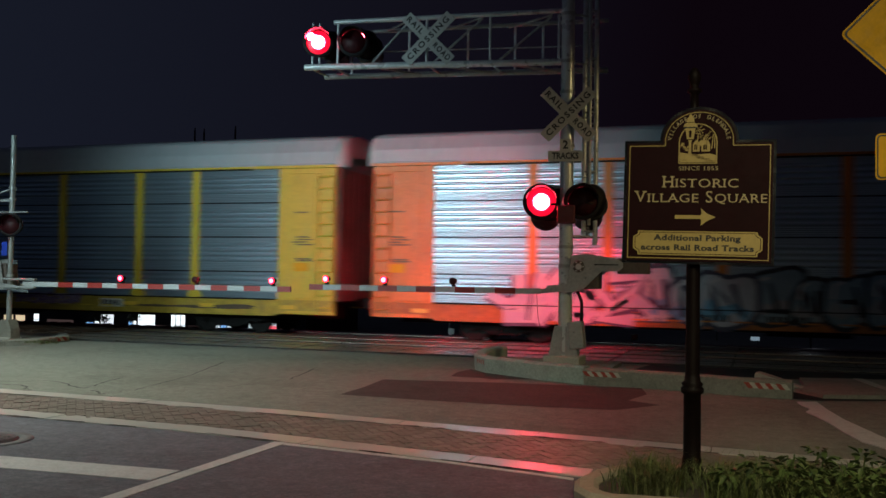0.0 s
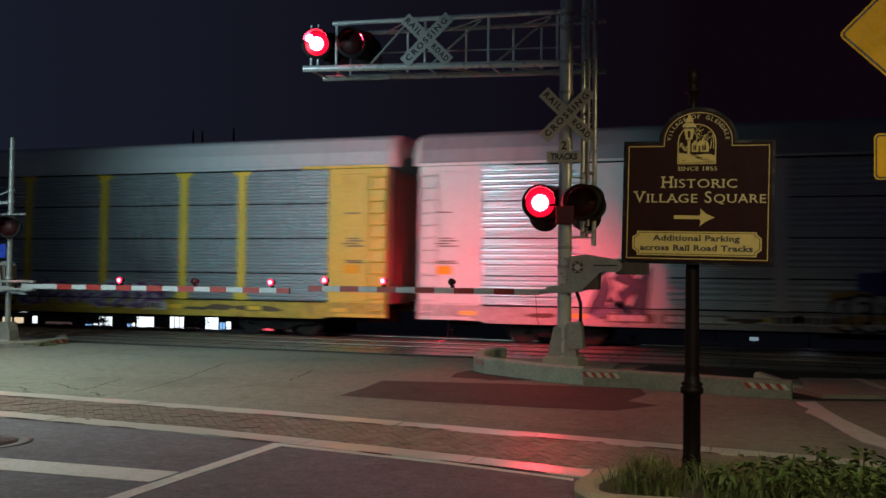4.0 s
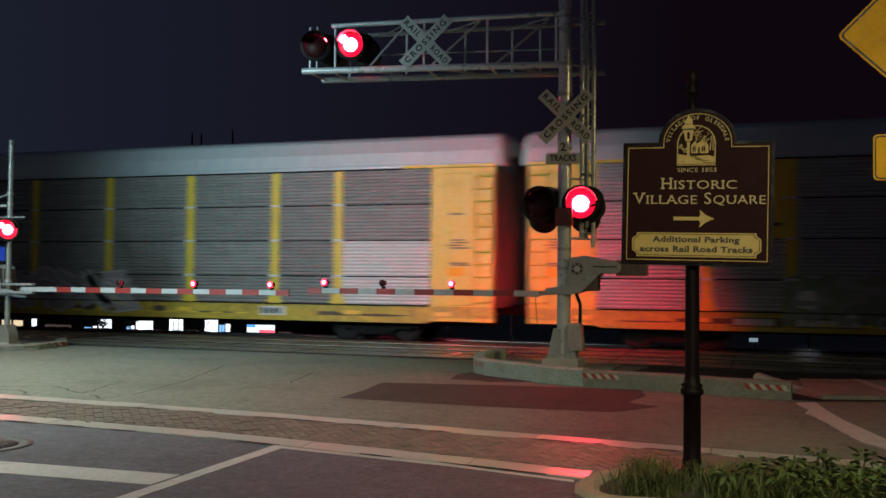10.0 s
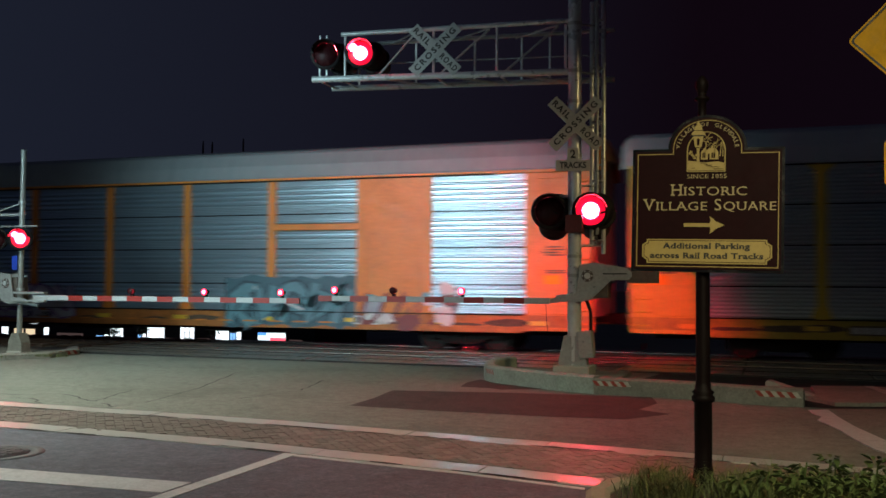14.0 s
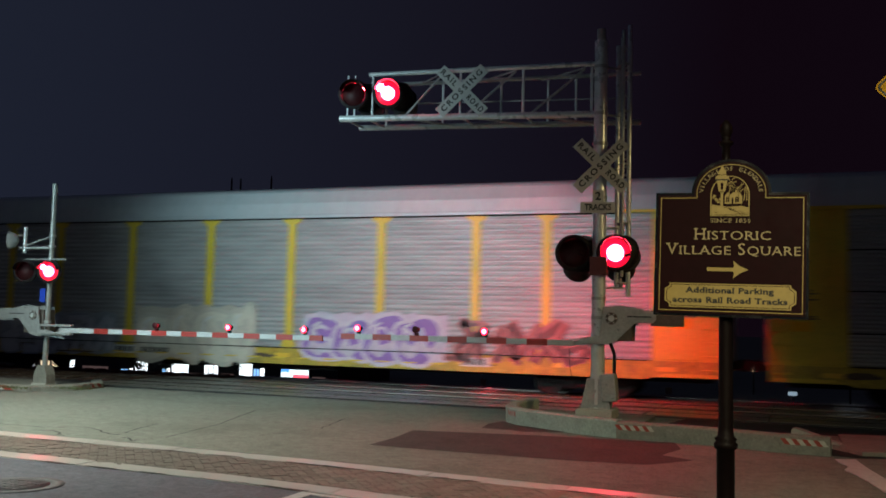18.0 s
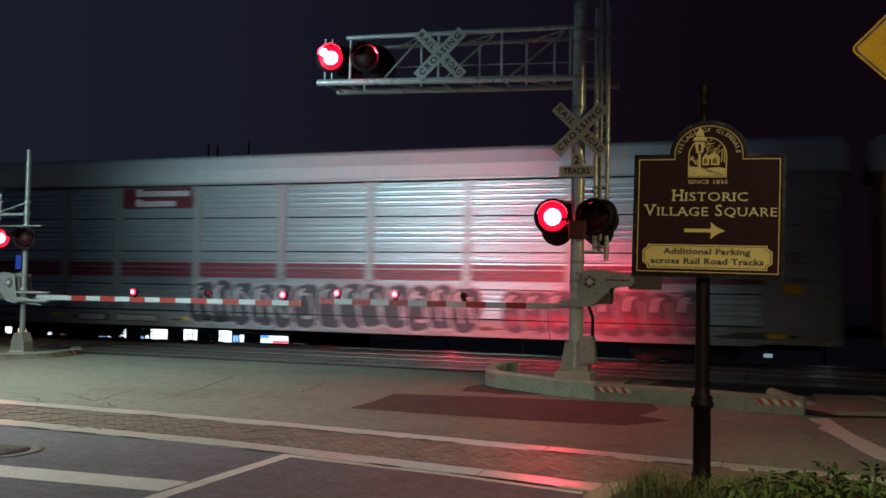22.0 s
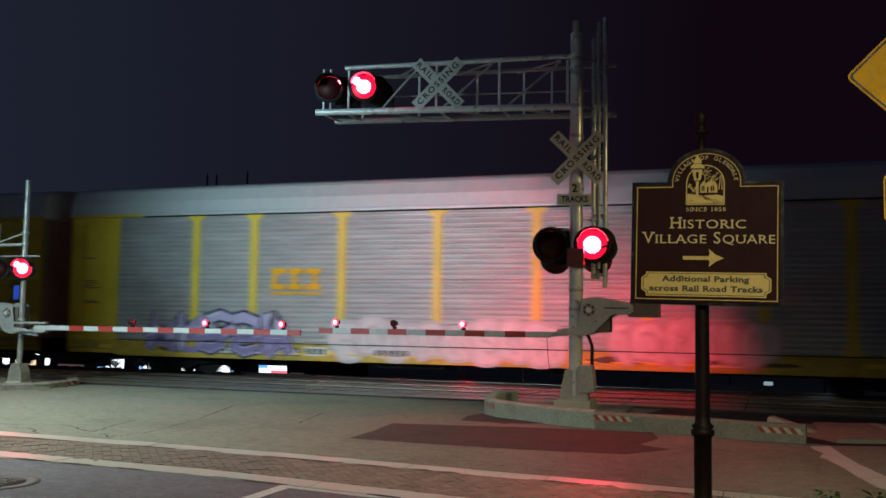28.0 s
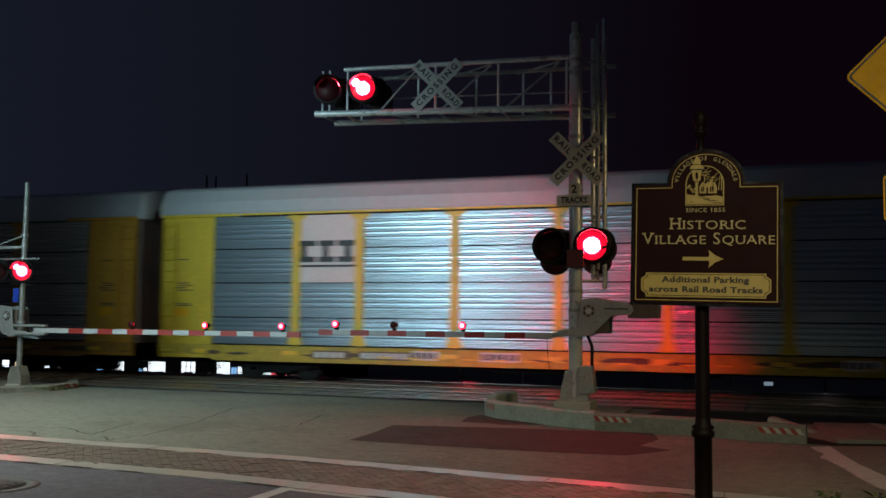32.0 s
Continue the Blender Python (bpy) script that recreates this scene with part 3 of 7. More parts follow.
def flasher(parent, m, lit_first, scale=1.0, glowing=RED_LIT, snoot=0.0, lobe=False):
    """A round lamp head that faces -y of m: housing, black background, hood and a disc that turns over when it goes dark."""
    head = part("lamp_head", Build().lathe([(0.0, -0.42), (0.2, -0.42), (0.28, -0.30), (0.28, 0.0)], 28, Matrix.Rotation(radians(90), 4, "X") @ Matrix.Scale(scale, 4)), BLACK, parent, "black round lamp housing", m)
    turn = Matrix.Rotation(radians(90), 4, "X") @ Matrix.Scale(scale, 4)
    part("background", Build().lathe([(0.27, 0.012), (0.335, 0.012), (0.34, 0.0), (0.335, -0.012), (0.27, -0.012)], 36, turn), BLACK, head)
    if snoot:
        part("hood", Build().lathe([(0.272, 0.0), (0.275, 0.2), (0.281, snoot), (0.287, snoot), (0.28, 0.0)], 24, turn), BLACK, head)
    else:
        part("hood", Build().lathe([(0.272, 0.0), (0.275, 0.12), (0.28, 0.26), (0.286, 0.26), (0.28, 0.0)], 24, turn, 10, 170), BLACK, head)
    d = Build()
    d.lathe([(0.0, 0.030), (0.08, 0.027), (0.145, 0.021)], 24, turn)
    d.slot = 3
    d.lathe([(0.145, 0.021), (0.168, 0.017)], 24, turn)
    d.slot = 2
    d.lathe([(0.168, 0.017), (0.20, 0.008), (0.262, -0.002)], 24, turn)
    d.slot = 1
    d.lathe([(0.0, -0.012), (0.262, -0.010), (0.262, -0.002)], 24, turn)
    if lobe:
        d.slot = 0
        d.lathe([(0.0, 0.040), (0.06, 0.038), (0.085, 0.030)], 16, Matrix.Translation((-0.16 * scale, 0, 0.12 * scale)) @ turn)
    disc = part("lens", d, [glowing, RED_DARK, RED_EDGE, RED_HALO], head, "red lamp lens")
    part("glass_rim", Build().lathe([(0.264, 0.0), (0.275, 0.014), (0.29, 0.0)], 28, turn), BLACK, head)
    FLIPS.append((disc, Matrix.Translation((0, 0.02 * scale, 0)), lit_first))
    return head


def marker(parent, x, z, state, place):
    """A small round red lamp on a gate arm. state: 0 steady, 1 lit first, 2 lit second."""
    base = part("arm_lamp", Build().soft_box(x - 0.035, x + 0.035, -0.035, 0.035, z, z + 0.05, 0.008, seg=1).rod((x, 0.0, z + 0.11), (x, 0.05, z + 0.11), 0.05, n=16), BLACK, parent, m=place)
    t = Matrix.Rotation(radians(90), 4, "X")
    d = Build()
    d.lathe([(0.0, 0.03), (0.02, 0.028), (0.044, 0.02)], 16, t)
    d.slot = 2
    d.lathe([(0.044, 0.02), (0.06, 0.008), (0.068, 0.0)], 16, t)
    d.slot = 1
    d.lathe([(0.0, -0.012), (0.068, -0.008), (0.068, 0.0)], 16, t)
    at = Matrix.Translation((x, -0.075, z + 0.11))
    lens = part("lens", d, [RED_SMALL, RED_DARK, RED_RING], base, "small red lens", at)
    if state:
        FLIPS.append((lens, at, state == 1))
    return base


def gate_arm(parent, x0, x1, y, z, lamps, first, pitch):
    """A striped barrier arm from x0 (at its mast) to x1 (its tip)."""
    sgn = 1 if x1 > x0 else -1
    arm = part("gate_arm", Build().soft_box(min(x0, x1), max(x0, x1), -0.02, 0.02, -0.055, 0.055, 0.008, seg=1), ARM_WHITE, parent, "red and white striped barrier arm", Matrix.Translation((0, y, z)))
    x = first
    while abs(x - x0) < abs(x1 - x0) - 0.05:
        c = x + sgn * pitch / 2
        c = min(c, x1) if sgn > 0 else max(c, x1)
        part("stripe", Build().box(min(x, c), max(x, c), -0.0245, 0.0245, -0.0565, 0.0565), ARM_RED, arm)
        x += sgn * pitch
    for x, state in lamps:
        marker(parent, x, 0.055, state, Matrix.Translation((0, y, z)))
    return arm


def pole_with_bands(parent, x, y, z0, z1, r, name="pole", mat=None):
    b = Build().rod((x, y, z0), (x, y, z1), r, r * 0.97, 20)
    p = part(name, b, mat or GALV, parent)
    return p


DRIVE_DARK = surface("drive_housing", (0.10, 0.085, 0.075), 0.55, vary=0.25, grain=20, stain=2.0, bump=0.08)


def mechanism(parent, x, y, z, sgn):
    """The gate's drive box, its two cranked plates and the counterweight, away from the arm."""
    outline = [(0.34 * -sgn, -0.02), (0.30 * -sgn, 0.07), (-0.05 * -sgn, 0.10), (0.12 * sgn, 0.46), (0.12 * sgn, 0.62), (0.42 * sgn, 0.66), (0.98 * sgn, 0.56), (1.06 * sgn, 0.49), (1.06 * sgn, 0.41), (1.0 * sgn, 0.35),
               (0.70 * sgn, 0.35), (0.34 * sgn, 0.0), (0.16 * sgn, -0.05)]
    box = part("drive_box", Build().soft_box(min(0.05 * sgn, 0.62 * sgn), max(0.05 * sgn, 0.62 * sgn), 0.02, 0.4, 0.02, 0.56, 0.02), DRIVE_DARK, parent, "dark gate drive box", pose(x, y, z))
    part("crank_plate", Build().prism(outline, -0.07, -0.045, axis="y"), GALV_DULL, box)
    part("crank_plate", Build().prism(outline, 0.42, 0.445, axis="y"), GALV_DULL, box)
    part("hub_ring", Build().lathe([(0.062, 0.0), (0.062, 0.012), (0.108, 0.006), (0.108, 0.0)], 24, Matrix.Translation((0.27 * sgn, -0.072, 0.42)) @ Matrix.Rotation(radians(90), 4, "X")), DRIVE_DARK, box)
    part("shaft_hub", Build().rod((0.27 * sgn, -0.11, 0.42), (0.27 * sgn, 0.0, 0.42), 0.05, n=14), GALV, box)
    for i in range(6):
        a = i * math.pi / 3
        part("bolt", Build().rod((0.27 * sgn + .085 * math.cos(a), -0.1, 0.42 + .085 * math.sin(a)), (0.27 * sgn + .085 * math.cos(a), -0.04, 0.42 + .085 * math.sin(a)), 0.013, n=6), GALV, box)
    part("slot", Build().box(min(0.55 * sgn, .98 * sgn), max(0.55 * sgn, .98 * sgn), -0.074, -0.068, 0.448, 0.468), BLACK, box)
    part("counterweight", Build().soft_box(min(0.95 * sgn, 1.5 * sgn), max(0.95 * sgn, 1.5 * sgn), 0.03, 0.34, 0.30, 0.58, 0.015), DRIVE_DARK if sgn > 0 else GALV_DULL, box)
    part("arm_clamp", Build().prism([(-0.05 * sgn, 0.1), (-0.62 * sgn, -0.06), (-0.62 * sgn, -0.1), (-0.05 * sgn, -0.04)], -0.04, 0.0, axis="y"), GALV_DULL, box)
    return box


def right_signal():
    x, y = -3.41, 17.4
    ob = thing("crossing_signal", "galvanised cantilever signal mast with crossbucks, red flashers and a lowered gate", "crossing signal", pose(x, y, 0))
    part("footing", Build().soft_box(-0.33, 0.33, -0.35, 0.35, 0.0, 0.22, 0.02), CONCRETE, ob)
    part("base_shroud", Build().prism([(-0.27, 0.22), (-0.27, 0.28), (-0.17, 0.75), (0.15, 0.75), (0.25, 0.28), (0.25, 0.22)], -0.12, 0.12, axis="y"), GALV_DULL, ob)
    pole_with_bands(ob, 0, 0, 0.22, 7.0, 0.125)
    part("pole_cap", Build().rod((0, 0, 6.85), (0, 0, 7.22), 0.085, n=16), GALV_DULL, ob)
    for z in (1.85, 2.2, 4.05, 5.05, 5.62, 6.5):
        part("pole_clamp", Build().rod((0, 0, z - 0.03), (0, 0, z + 0.03), 0.137, n=20), GALV_DULL, ob)
    # caged ladder beside the mast
    lad = part("ladder", Build().rod((0.28, 0.22, 2.42), (0.28, 0.22, 6.95), 0.042).rod((0.48, 0.30, 2.25), (0.48, 0.30, 7.35), 0.042), GALV, ob, "galvanised caged ladder")
    for i in range(16):
        z = 2.4 + i * 0.3
        part("rung", Build().rod((0.28, 0.22, z), (0.48, 0.30, z), 0.014, n=8), GALV_DULL, lad)
    for dx, dy, z0 in ((0.30, 0.55, 2.4), (0.46, 0.50, 2.3), (0.40, 0.08, 2.6)):
        part("cage_bar", Build().rod((dx, dy, z0), (dx, dy, 7.2), 0.034, n=10), GALV_DULL, lad)
    for z in (2.5, 3.6, 4.7, 5.7, 6.6):
        part("cage_hoop", Build().path([(0.28, 0.22, z), (0.30, 0.55, z), (0.46, 0.50, z), (0.48, 0.30, z), (0.40, 0.08, z), (0.28, 0.22, z)], 0.016), GALV_DULL, lad)
        part("ladder_bracket", Build().rod((0.1, 0.05, z - 0.1), (0.4, 0.27, z - 0.1), 0.02, n=8), GALV_DULL, lad)
    # box truss over the road
    tip = (-4.85, -0.68)
    sl = tip[1] / tip[0]

    def on(px, off, z):
        return (px, px * sl + off, z)
    truss = part("truss", Build().rod(on(-5.02, 0, 5.64), on(0.1, 0, 5.62), 0.062, n=14), GALV, ob, "galvanised box truss arm over the road")
    part("chord", Build().rod(on(-4.45, 0, 6.5), on(0.1, 0, 6.58), 0.045, n=12), GALV, truss)
    part("chord", Build().rod(on(-4.98, 0.8, 5.62), on(0.6, 0.8, 5.62), 0.055, n=12), GALV_DULL, truss)
    part("chord", Build().rod(on(-4.5, 0.8, 6.5), on(0.6, 0.8, 6.58), 0.04, n=12), GALV_DULL, truss)
    for px in (-4.37, -2.64, -1.44, -0.17):
        part("strut", Build().rod(on(px, 0, 5.64), on(px, 0, 6.5), 0.026, n=10), STRUT, truss)
    for px in (-4.42, -3.26, -2.09, -1.17, -0.63):
        part("strut", Build().rod(on(px, 0.8, 5.62), on(px, 0.8, 6.5), 0.024, n=10), STRUT, truss)
    for a, c in ((-3.72, -2.98), (-2.52, -1.58), (-1.29, -0.30)):
        part("diagonal", Build().rod(on(a, 0, 5.66), on(c, 0, 6.48), 0.022, n=10), GALV_DULL, truss)
        part("cross_strut", Build().rod(on(a, 0, 5.62), on(c, 0.8, 5.62), 0.022, n=8), GALV_DULL, truss)
        part("cross_strut", Build().rod(on(a, 0.8, 6.5), on(c, 0, 6.5), 0.018, n=8), GALV_DULL, truss)
    for px in (-4.9, -4.45, -2.62, -1.42):
        part("cross_strut", Build().rod(on(px, 0, 5.62), on(px, 0.8, 5.62), 0.022, n=8), GALV_DULL, truss)
    for px in (-4.92, -4.78):
        part("stanchion", Build().rod(on(px, 0.1, 5.62), on(px, 0.1, 6.52), 0.022, n=8), GALV, truss)
    part("midrail", Build().rod(on(-4.85, 0.8, 6.1), on(0.1, 0.8, 6.1), 0.014, n=8), GALV_DULL, truss)
    crossbuck(ob, Matrix.Translation(on(-2.58, -0.09, 6.11)) @ Matrix.Rotation(radians(8), 4, "Z"))
    for px, first in ((-4.72, True), (-4.03, False)):
        flasher(ob, Matrix.Translation(on(px, -0.1, 6.1)) @ Matrix.Rotation(radians(18), 4, "Z"), first, 0.88, lobe=True)
        flasher(ob, Matrix.Translation(on(px + 0.05, 0.5, 6.1)) @ Matrix.Rotation(radians(188), 4, "Z") @ Matrix.Rotation(radians(20), 4, "X"), first, 0.88, RED_HIGH, 0.36)
    # mast signs
    crossbuck(ob, Matrix.Translation((0.05, -0.17, 4.62)) @ Matrix.Rotation(radians(10), 4, "Z"))
    sign = part("track_sign", Build().prism([(-0.315, -0.115), (0.315, -0.115), (0.315, 0.085), (0.10, 0.085), (0.10, 0.30), (-0.10, 0.30), (-0.10, 0.085), (-0.315, 0.085)], -0.004, 0.004, axis="y"), SHEET_WHITE, ob,
                "white sign that reads 2 TRACKS", Matrix.Translation((0.0, -0.16, 3.87)) @ Matrix.Rotation(radians(10), 4, "Z"))
    flat_text(sign, "2", 0.145, Matrix.Translation((0, -0.006, 0.185)), INK)
    flat_text(sign, "TRACKS", 0.11, Matrix.Translation((0, -0.006, -0.015)), INK, 0.48)
    part("lamp_bar", Build().rod((-0.5, -0.02, 3.3), (0.45, -0.02, 3.3), 0.03), GALV_DULL, ob)
    part("junction_box", Build().soft_box(-0.12, 0.2, -0.28, -0.1, 2.62, 2.95, 0.02), surface("box_maroon", (0.10, 0.02, 0.02), 0.5), ob)
    for px, first, way in ((-0.43, True, 200), (0.33, False, 194)):
        flasher(ob, Matrix.Translation((px, -0.18, 3.02)) @ Matrix.Rotation(radians(12), 4, "Z"), first)
        flasher(ob, Matrix.Translation((px + 0.04, 0.30, 3.0)) @ Matrix.Rotation(radians(way), 4, "Z") @ Matrix.Rotation(radians(22), 4, "X"), first, 1.0, RED_BEAM, 0.54)
    mechanism(ob, 0.0, -0.1, 1.42, 1)
    gate_arm(ob, -0.42, -5.1, -0.16, 1.38, [(-4.72, 0), (-3.49, 1), (-2.1, 2)], -0.9, 0.78)
    part("conduit", Build().path([(0.22, 0.0, 1.4), (0.3, 0.0, 1.2), (0.3, 0.0, 0.8), (0.24, 0.0, 0.72)], 0.03), BLACK, ob)
    part("junction_box", Build().soft_box(0.14, 0.42, -0.16, 0.12, 0.32, 0.82, 0.03), GALV_DULL, ob, "grey junction box", pose(0, 0, 0, 0, -6, 0))
    part("wire", Build().path([(-0.5, -0.16, 1.33), (-0.47, -0.16, 0.9), (-0.4, -0.16, 0.62)], 0.006, 6), BLACK, ob)


def left_signal():
    x, y = -16.31, 17.7
    ob = thing("crossing_signal", "galvanised signal mast with red flashers, bell and a lowered gate", "crossing signal", pose(x, y, 0))
    part("footing", Build().soft_box(-0.2, 0.2, -0.2, 0.2, 0.0, 0.1, 0.02), CONCRETE, ob)
    part("base_shroud", Build().prism([(-0.20, 0.08), (0.20, 0.08), (0.18, 0.30), (0.10, 0.50), (-0.10, 0.50), (-0.18, 0.30)], -0.14, 0.14, axis="y"), CONCRETE_DIRTY, ob)
    pole_with_bands(ob, 0, 0, 0.1, 4.72, 0.062, mat=GALV_OLD)
    for z in (1.5, 2.95, 3.25, 3.5):
        part("pole_clamp", Build().rod((0, 0, z - 0.03), (0, 0, z + 0.03), 0.085, n=16), GALV_DULL, ob)
    part("bracket_arm", Build().rod((0, 0, 3.22), (-0.95, 0, 3.22), 0.035, n=10).rod((0, 0, 3.5), (-0.78, 0, 3.28), 0.018, n=8).rod((-0.8, 0, 3.1), (-0.8, 0, 3.72), 0.045, n=10), GALV, ob)
    bell = part("bell", Build().lathe([(0.0, 0.14), (0.08, 0.13), (0.17, 0.06), (0.2, -0.04), (0.21, -0.06)], 20, Matrix.Rotation(radians(90), 4, "Y")), GALV, ob, "grey metal crossing bell", pose(-1.15, -0.05, 3.4, 0, 0, 25))
    part("bell_arm", Build().rod((0.0, 0.05, 0.1), (0.4, 0.05, 0.16), 0.018, n=8), GALV_DULL, bell)
    part("lamp_bar", Build().rod((-0.75, -0.02, 2.95), (0.45, -0.02, 2.95), 0.022), GALV_DULL, ob)
    for px, first in ((-0.62, True), (0.08, False)):
        flasher(ob, Matrix.Translation((px, -0.14, 2.66)) @ Matrix.Rotation(radians(24), 4, "Z"), first, 0.8, RED_FAR, lobe=True)
    part("notice", Build().soft_box(-0.19, -0.03, -0.09, -0.08, 1.95, 2.27, 0.003, seg=1), SHEET_BLUE, ob, "small blue notice plate")
    mechanism(ob, 0.0, -0.1, 1.22, -1)
    gate_arm(ob, 0.55, 7.25, -0.2, 1.32, [(3.2, 1), (5.05, 2), (6.85, 0)], 1.53, 0.775)
    part("arm_clamp", Build().soft_box(0.0, 0.9, -0.26, -0.14, 1.22, 1.27, 0.01, seg=1).soft_box(0.0, 0.9, -0.26, -0.14, 1.4, 1.45, 0.01, seg=1), GALV_DULL, ob)


ground()
band(A_LINE, 0.34, "crosswalk_band", "pale concrete band along the far edge of the brick crosswalk")
band(B_LINE, 0.34, "crosswalk_band", "pale concrete band along the near edge of the brick crosswalk")
road_marks()
islands()
right_signal()
left_signal()

# ---- signs and planting ----


def serifs(me, h):
    """Gives the flat stroke ends of a lettering mesh short cross strokes."""
    bm = bmesh.new()
    bm.from_mesh(me)
    zs = [q.co.z for q in bm.verts]
    lo, hi, front = min(zs), max(zs), min(q.co.y for q in bm.verts)
    spans = set()
    for e in bm.edges:
        p, q = e.verts[0].co, e.verts[1].co
        if abs(p.z - q.z) < 1e-5 and abs(p.y - front) < 1e-5 and abs(q.y - front) < 1e-5 and 0.05 * h < abs(p.x - q.x) < 0.32 * h:
            for edge, sg in ((lo, 1), (hi, -1), (lo + h * 1.0, -1)):
                if abs(p.z - edge) < 0.03 * h:
                    spans.add((round(min(p.x, q.x), 5), round(max(p.x, q.x), 5), round(p.z, 5), sg))
    for a, c, z, sg in spans:
        b = Build().prism([(a - 0.12 * h, z), (c + 0.12 * h, z), (c + 0.11 * h, z + sg * 0.06 * h), (c, z + sg * 0.14 * h), (a, z + sg * 0.14 * h), (a - 0.11 * h, z + sg * 0.06 * h)], front - 0.0003, front + 0.002, axis="y")
        vs = [bm.verts.new(p) for p in b.v]
        for g in b.f:
            bm.faces.new([vs[k] for k in g])
    bm.to_mesh(me)
    bm.free()
    return me


def village_sign():
    y = 7.62
    ob = thing("village_sign", "maroon and gold village wayfinding sign on a black iron post", "sign", pose(-0.495, y, 0))
    part("post", Build().lathe([(0.085, 0.10), (0.085, 0.16), (0.075, 0.2), (0.075, 0.24), (0.066, 0.27), (0.066, 0.74), (0.085, 0.75), (0.088, 0.785), (0.07, 0.80), (0.085, 0.82), (0.06, 0.84), (0.055, 0.9),
                                (0.052, 1.7), (0.04, 2.9), (0.032, 2.95), (0.03, 3.05), (0.055, 3.07), (0.055, 3.085), (0.03, 3.1), (0.035, 3.13), (0.05, 3.17), (0.045, 3.21), (0.02, 3.25), (0.0, 3.26)], 24), POST_IRON, ob,
         "black cast iron post with rings and a finial")
    hw, z0, z1, r, rise = 0.559, 1.745, 2.69, 0.292, 0.26

    def outline(inset):
        w, lo, hi, rr, rz = hw - inset, z0 + inset, z1 - inset, r - inset, rise - inset
        pts = [(-w, lo), (w, lo), (w, hi), (rr, hi)]
        c = z1 - 0.005
        pts += [(rr * math.cos(a), c + rz * math.sin(a)) for a in [math.pi * i / 28 for i in range(29)]]
        return pts + [(-rr, hi), (-w, hi)]
    at = Matrix.Translation((0.036, -0.085, 2.187)) @ Matrix.Rotation(radians(1.0), 4, "Y") @ Matrix.Translation((0, 0, -2.2))
    board = part("board", Build().prism(outline(0.0), -0.02, 0.02, axis="y"), BLACK_GLOSS, ob, "maroon sign board with a gold outline", at)
    part("panel", Build().prism(outline(0.022), -0.026, -0.018, axis="y"), MAROON, board)
    b = Build()
    o, i = outline(0.039), outline(0.045)
    n = len(o)
    b.add([(p[0], -0.0285, p[1]) for p in o] + [(p[0], -0.0285, p[1]) for p in i], [(k, (k + 1) % n, n + (k + 1) % n, n + k) for k in range(n)])
    part("gold_line", b, GOLD, board)
    f = -0.030
    # emblem: a lantern before a house, trees and a lawn under an arch
    arch = [(-0.15, 2.535), (0.135, 2.535), (0.135, 2.70)] + [(-0.0075 + 0.1425 * math.cos(math.pi * k / 16), 2.70 + 0.1425 * math.sin(math.pi * k / 16)) for k in range(1, 16)] + [(-0.15, 2.70)]
    emblem = part("emblem", Build().prism(arch, f, f + 0.006, axis="y"), GOLD, ob, "gold emblem of a lantern before a house", at @ Matrix.Translation((0, 0, -0.026)))
    field = [(-0.0075 + (p[0] + 0.0075) * 0.94, 2.542 + (p[1] - 2.535) * 0.955) for p in arch]
    part("emblem_field", Build().prism(field, f - 0.002, f - 0.0005, axis="y"), MAROON, emblem)
    y0, y1 = f - 0.005, f - 0.0025

    def flat(name, outline, mat=GOLD, lift=0.0):
        return part(name, Build().prism(outline, y0 - lift, y1 - lift, axis="y"), mat, emblem)
    rr = random.Random(2)
    # lawn with dark furrows, hedge, house
    flat("lawn", [(-0.14, 2.545), (0.125, 2.545), (0.125, 2.60), (0.08, 2.612), (-0.02, 2.605), (-0.14, 2.622)])
    for k in range(7):
        x, z, w = rr.uniform(-0.13, 0.05), 2.553 + 0.0075 * k, rr.uniform(0.03, 0.09)
        flat("furrow", [(x, z), (x + w, z + 0.002), (x + w * 0.7, z + 0.005), (x + 0.01, z + 0.004)], MAROON, 0.003)
    flat("house", [(-0.045, 2.628), (-0.045, 2.685), (-0.022, 2.718), (0.0, 2.70), (0.012, 2.715), (0.066, 2.712), (0.082, 2.682), (0.082, 2.628)])
    flat("chimney", [(0.03, 2.715), (0.03, 2.735), (0.043, 2.735), (0.043, 2.713)])
    for x, w in ((-0.034, 0.022), (0.032, 0.026)):
        flat("house_window", [(x, 2.64), (x + w, 2.64), (x + w, 2.675), (x + w / 2, 2.684), (x, 2.675)], MAROON, 0.003)
        flat("window_bar", [(x + w * 0.42, 2.64), (x + w * 0.58, 2.64), (x + w * 0.58, 2.68), (x + w * 0.42, 2.68)], GOLD, 0.005)
    flat("house_door", [(0.006, 2.628), (0.018, 2.628), (0.018, 2.672), (0.006, 2.672)], MAROON, 0.003)
    for k in range(9):
        x, z = -0.138 + 0.006 * k, 2.63 + 0.05 * rr.random()
        flat("hedge", [(x, z), (x + 0.018, z + 0.004), (x + 0.016, z + 0.016), (x + 0.004, z + 0.018)])
    # trees: trunks and curling twigs
    for x, lean in ((-0.02, 0.01), (0.055, -0.01), (0.09, 0.012), (0.112, 0.0)):
        flat("tree_trunk", [(x, 2.65), (x + 0.007, 2.65), (x + 0.005 + lean, 2.76), (x + lean, 2.76)])
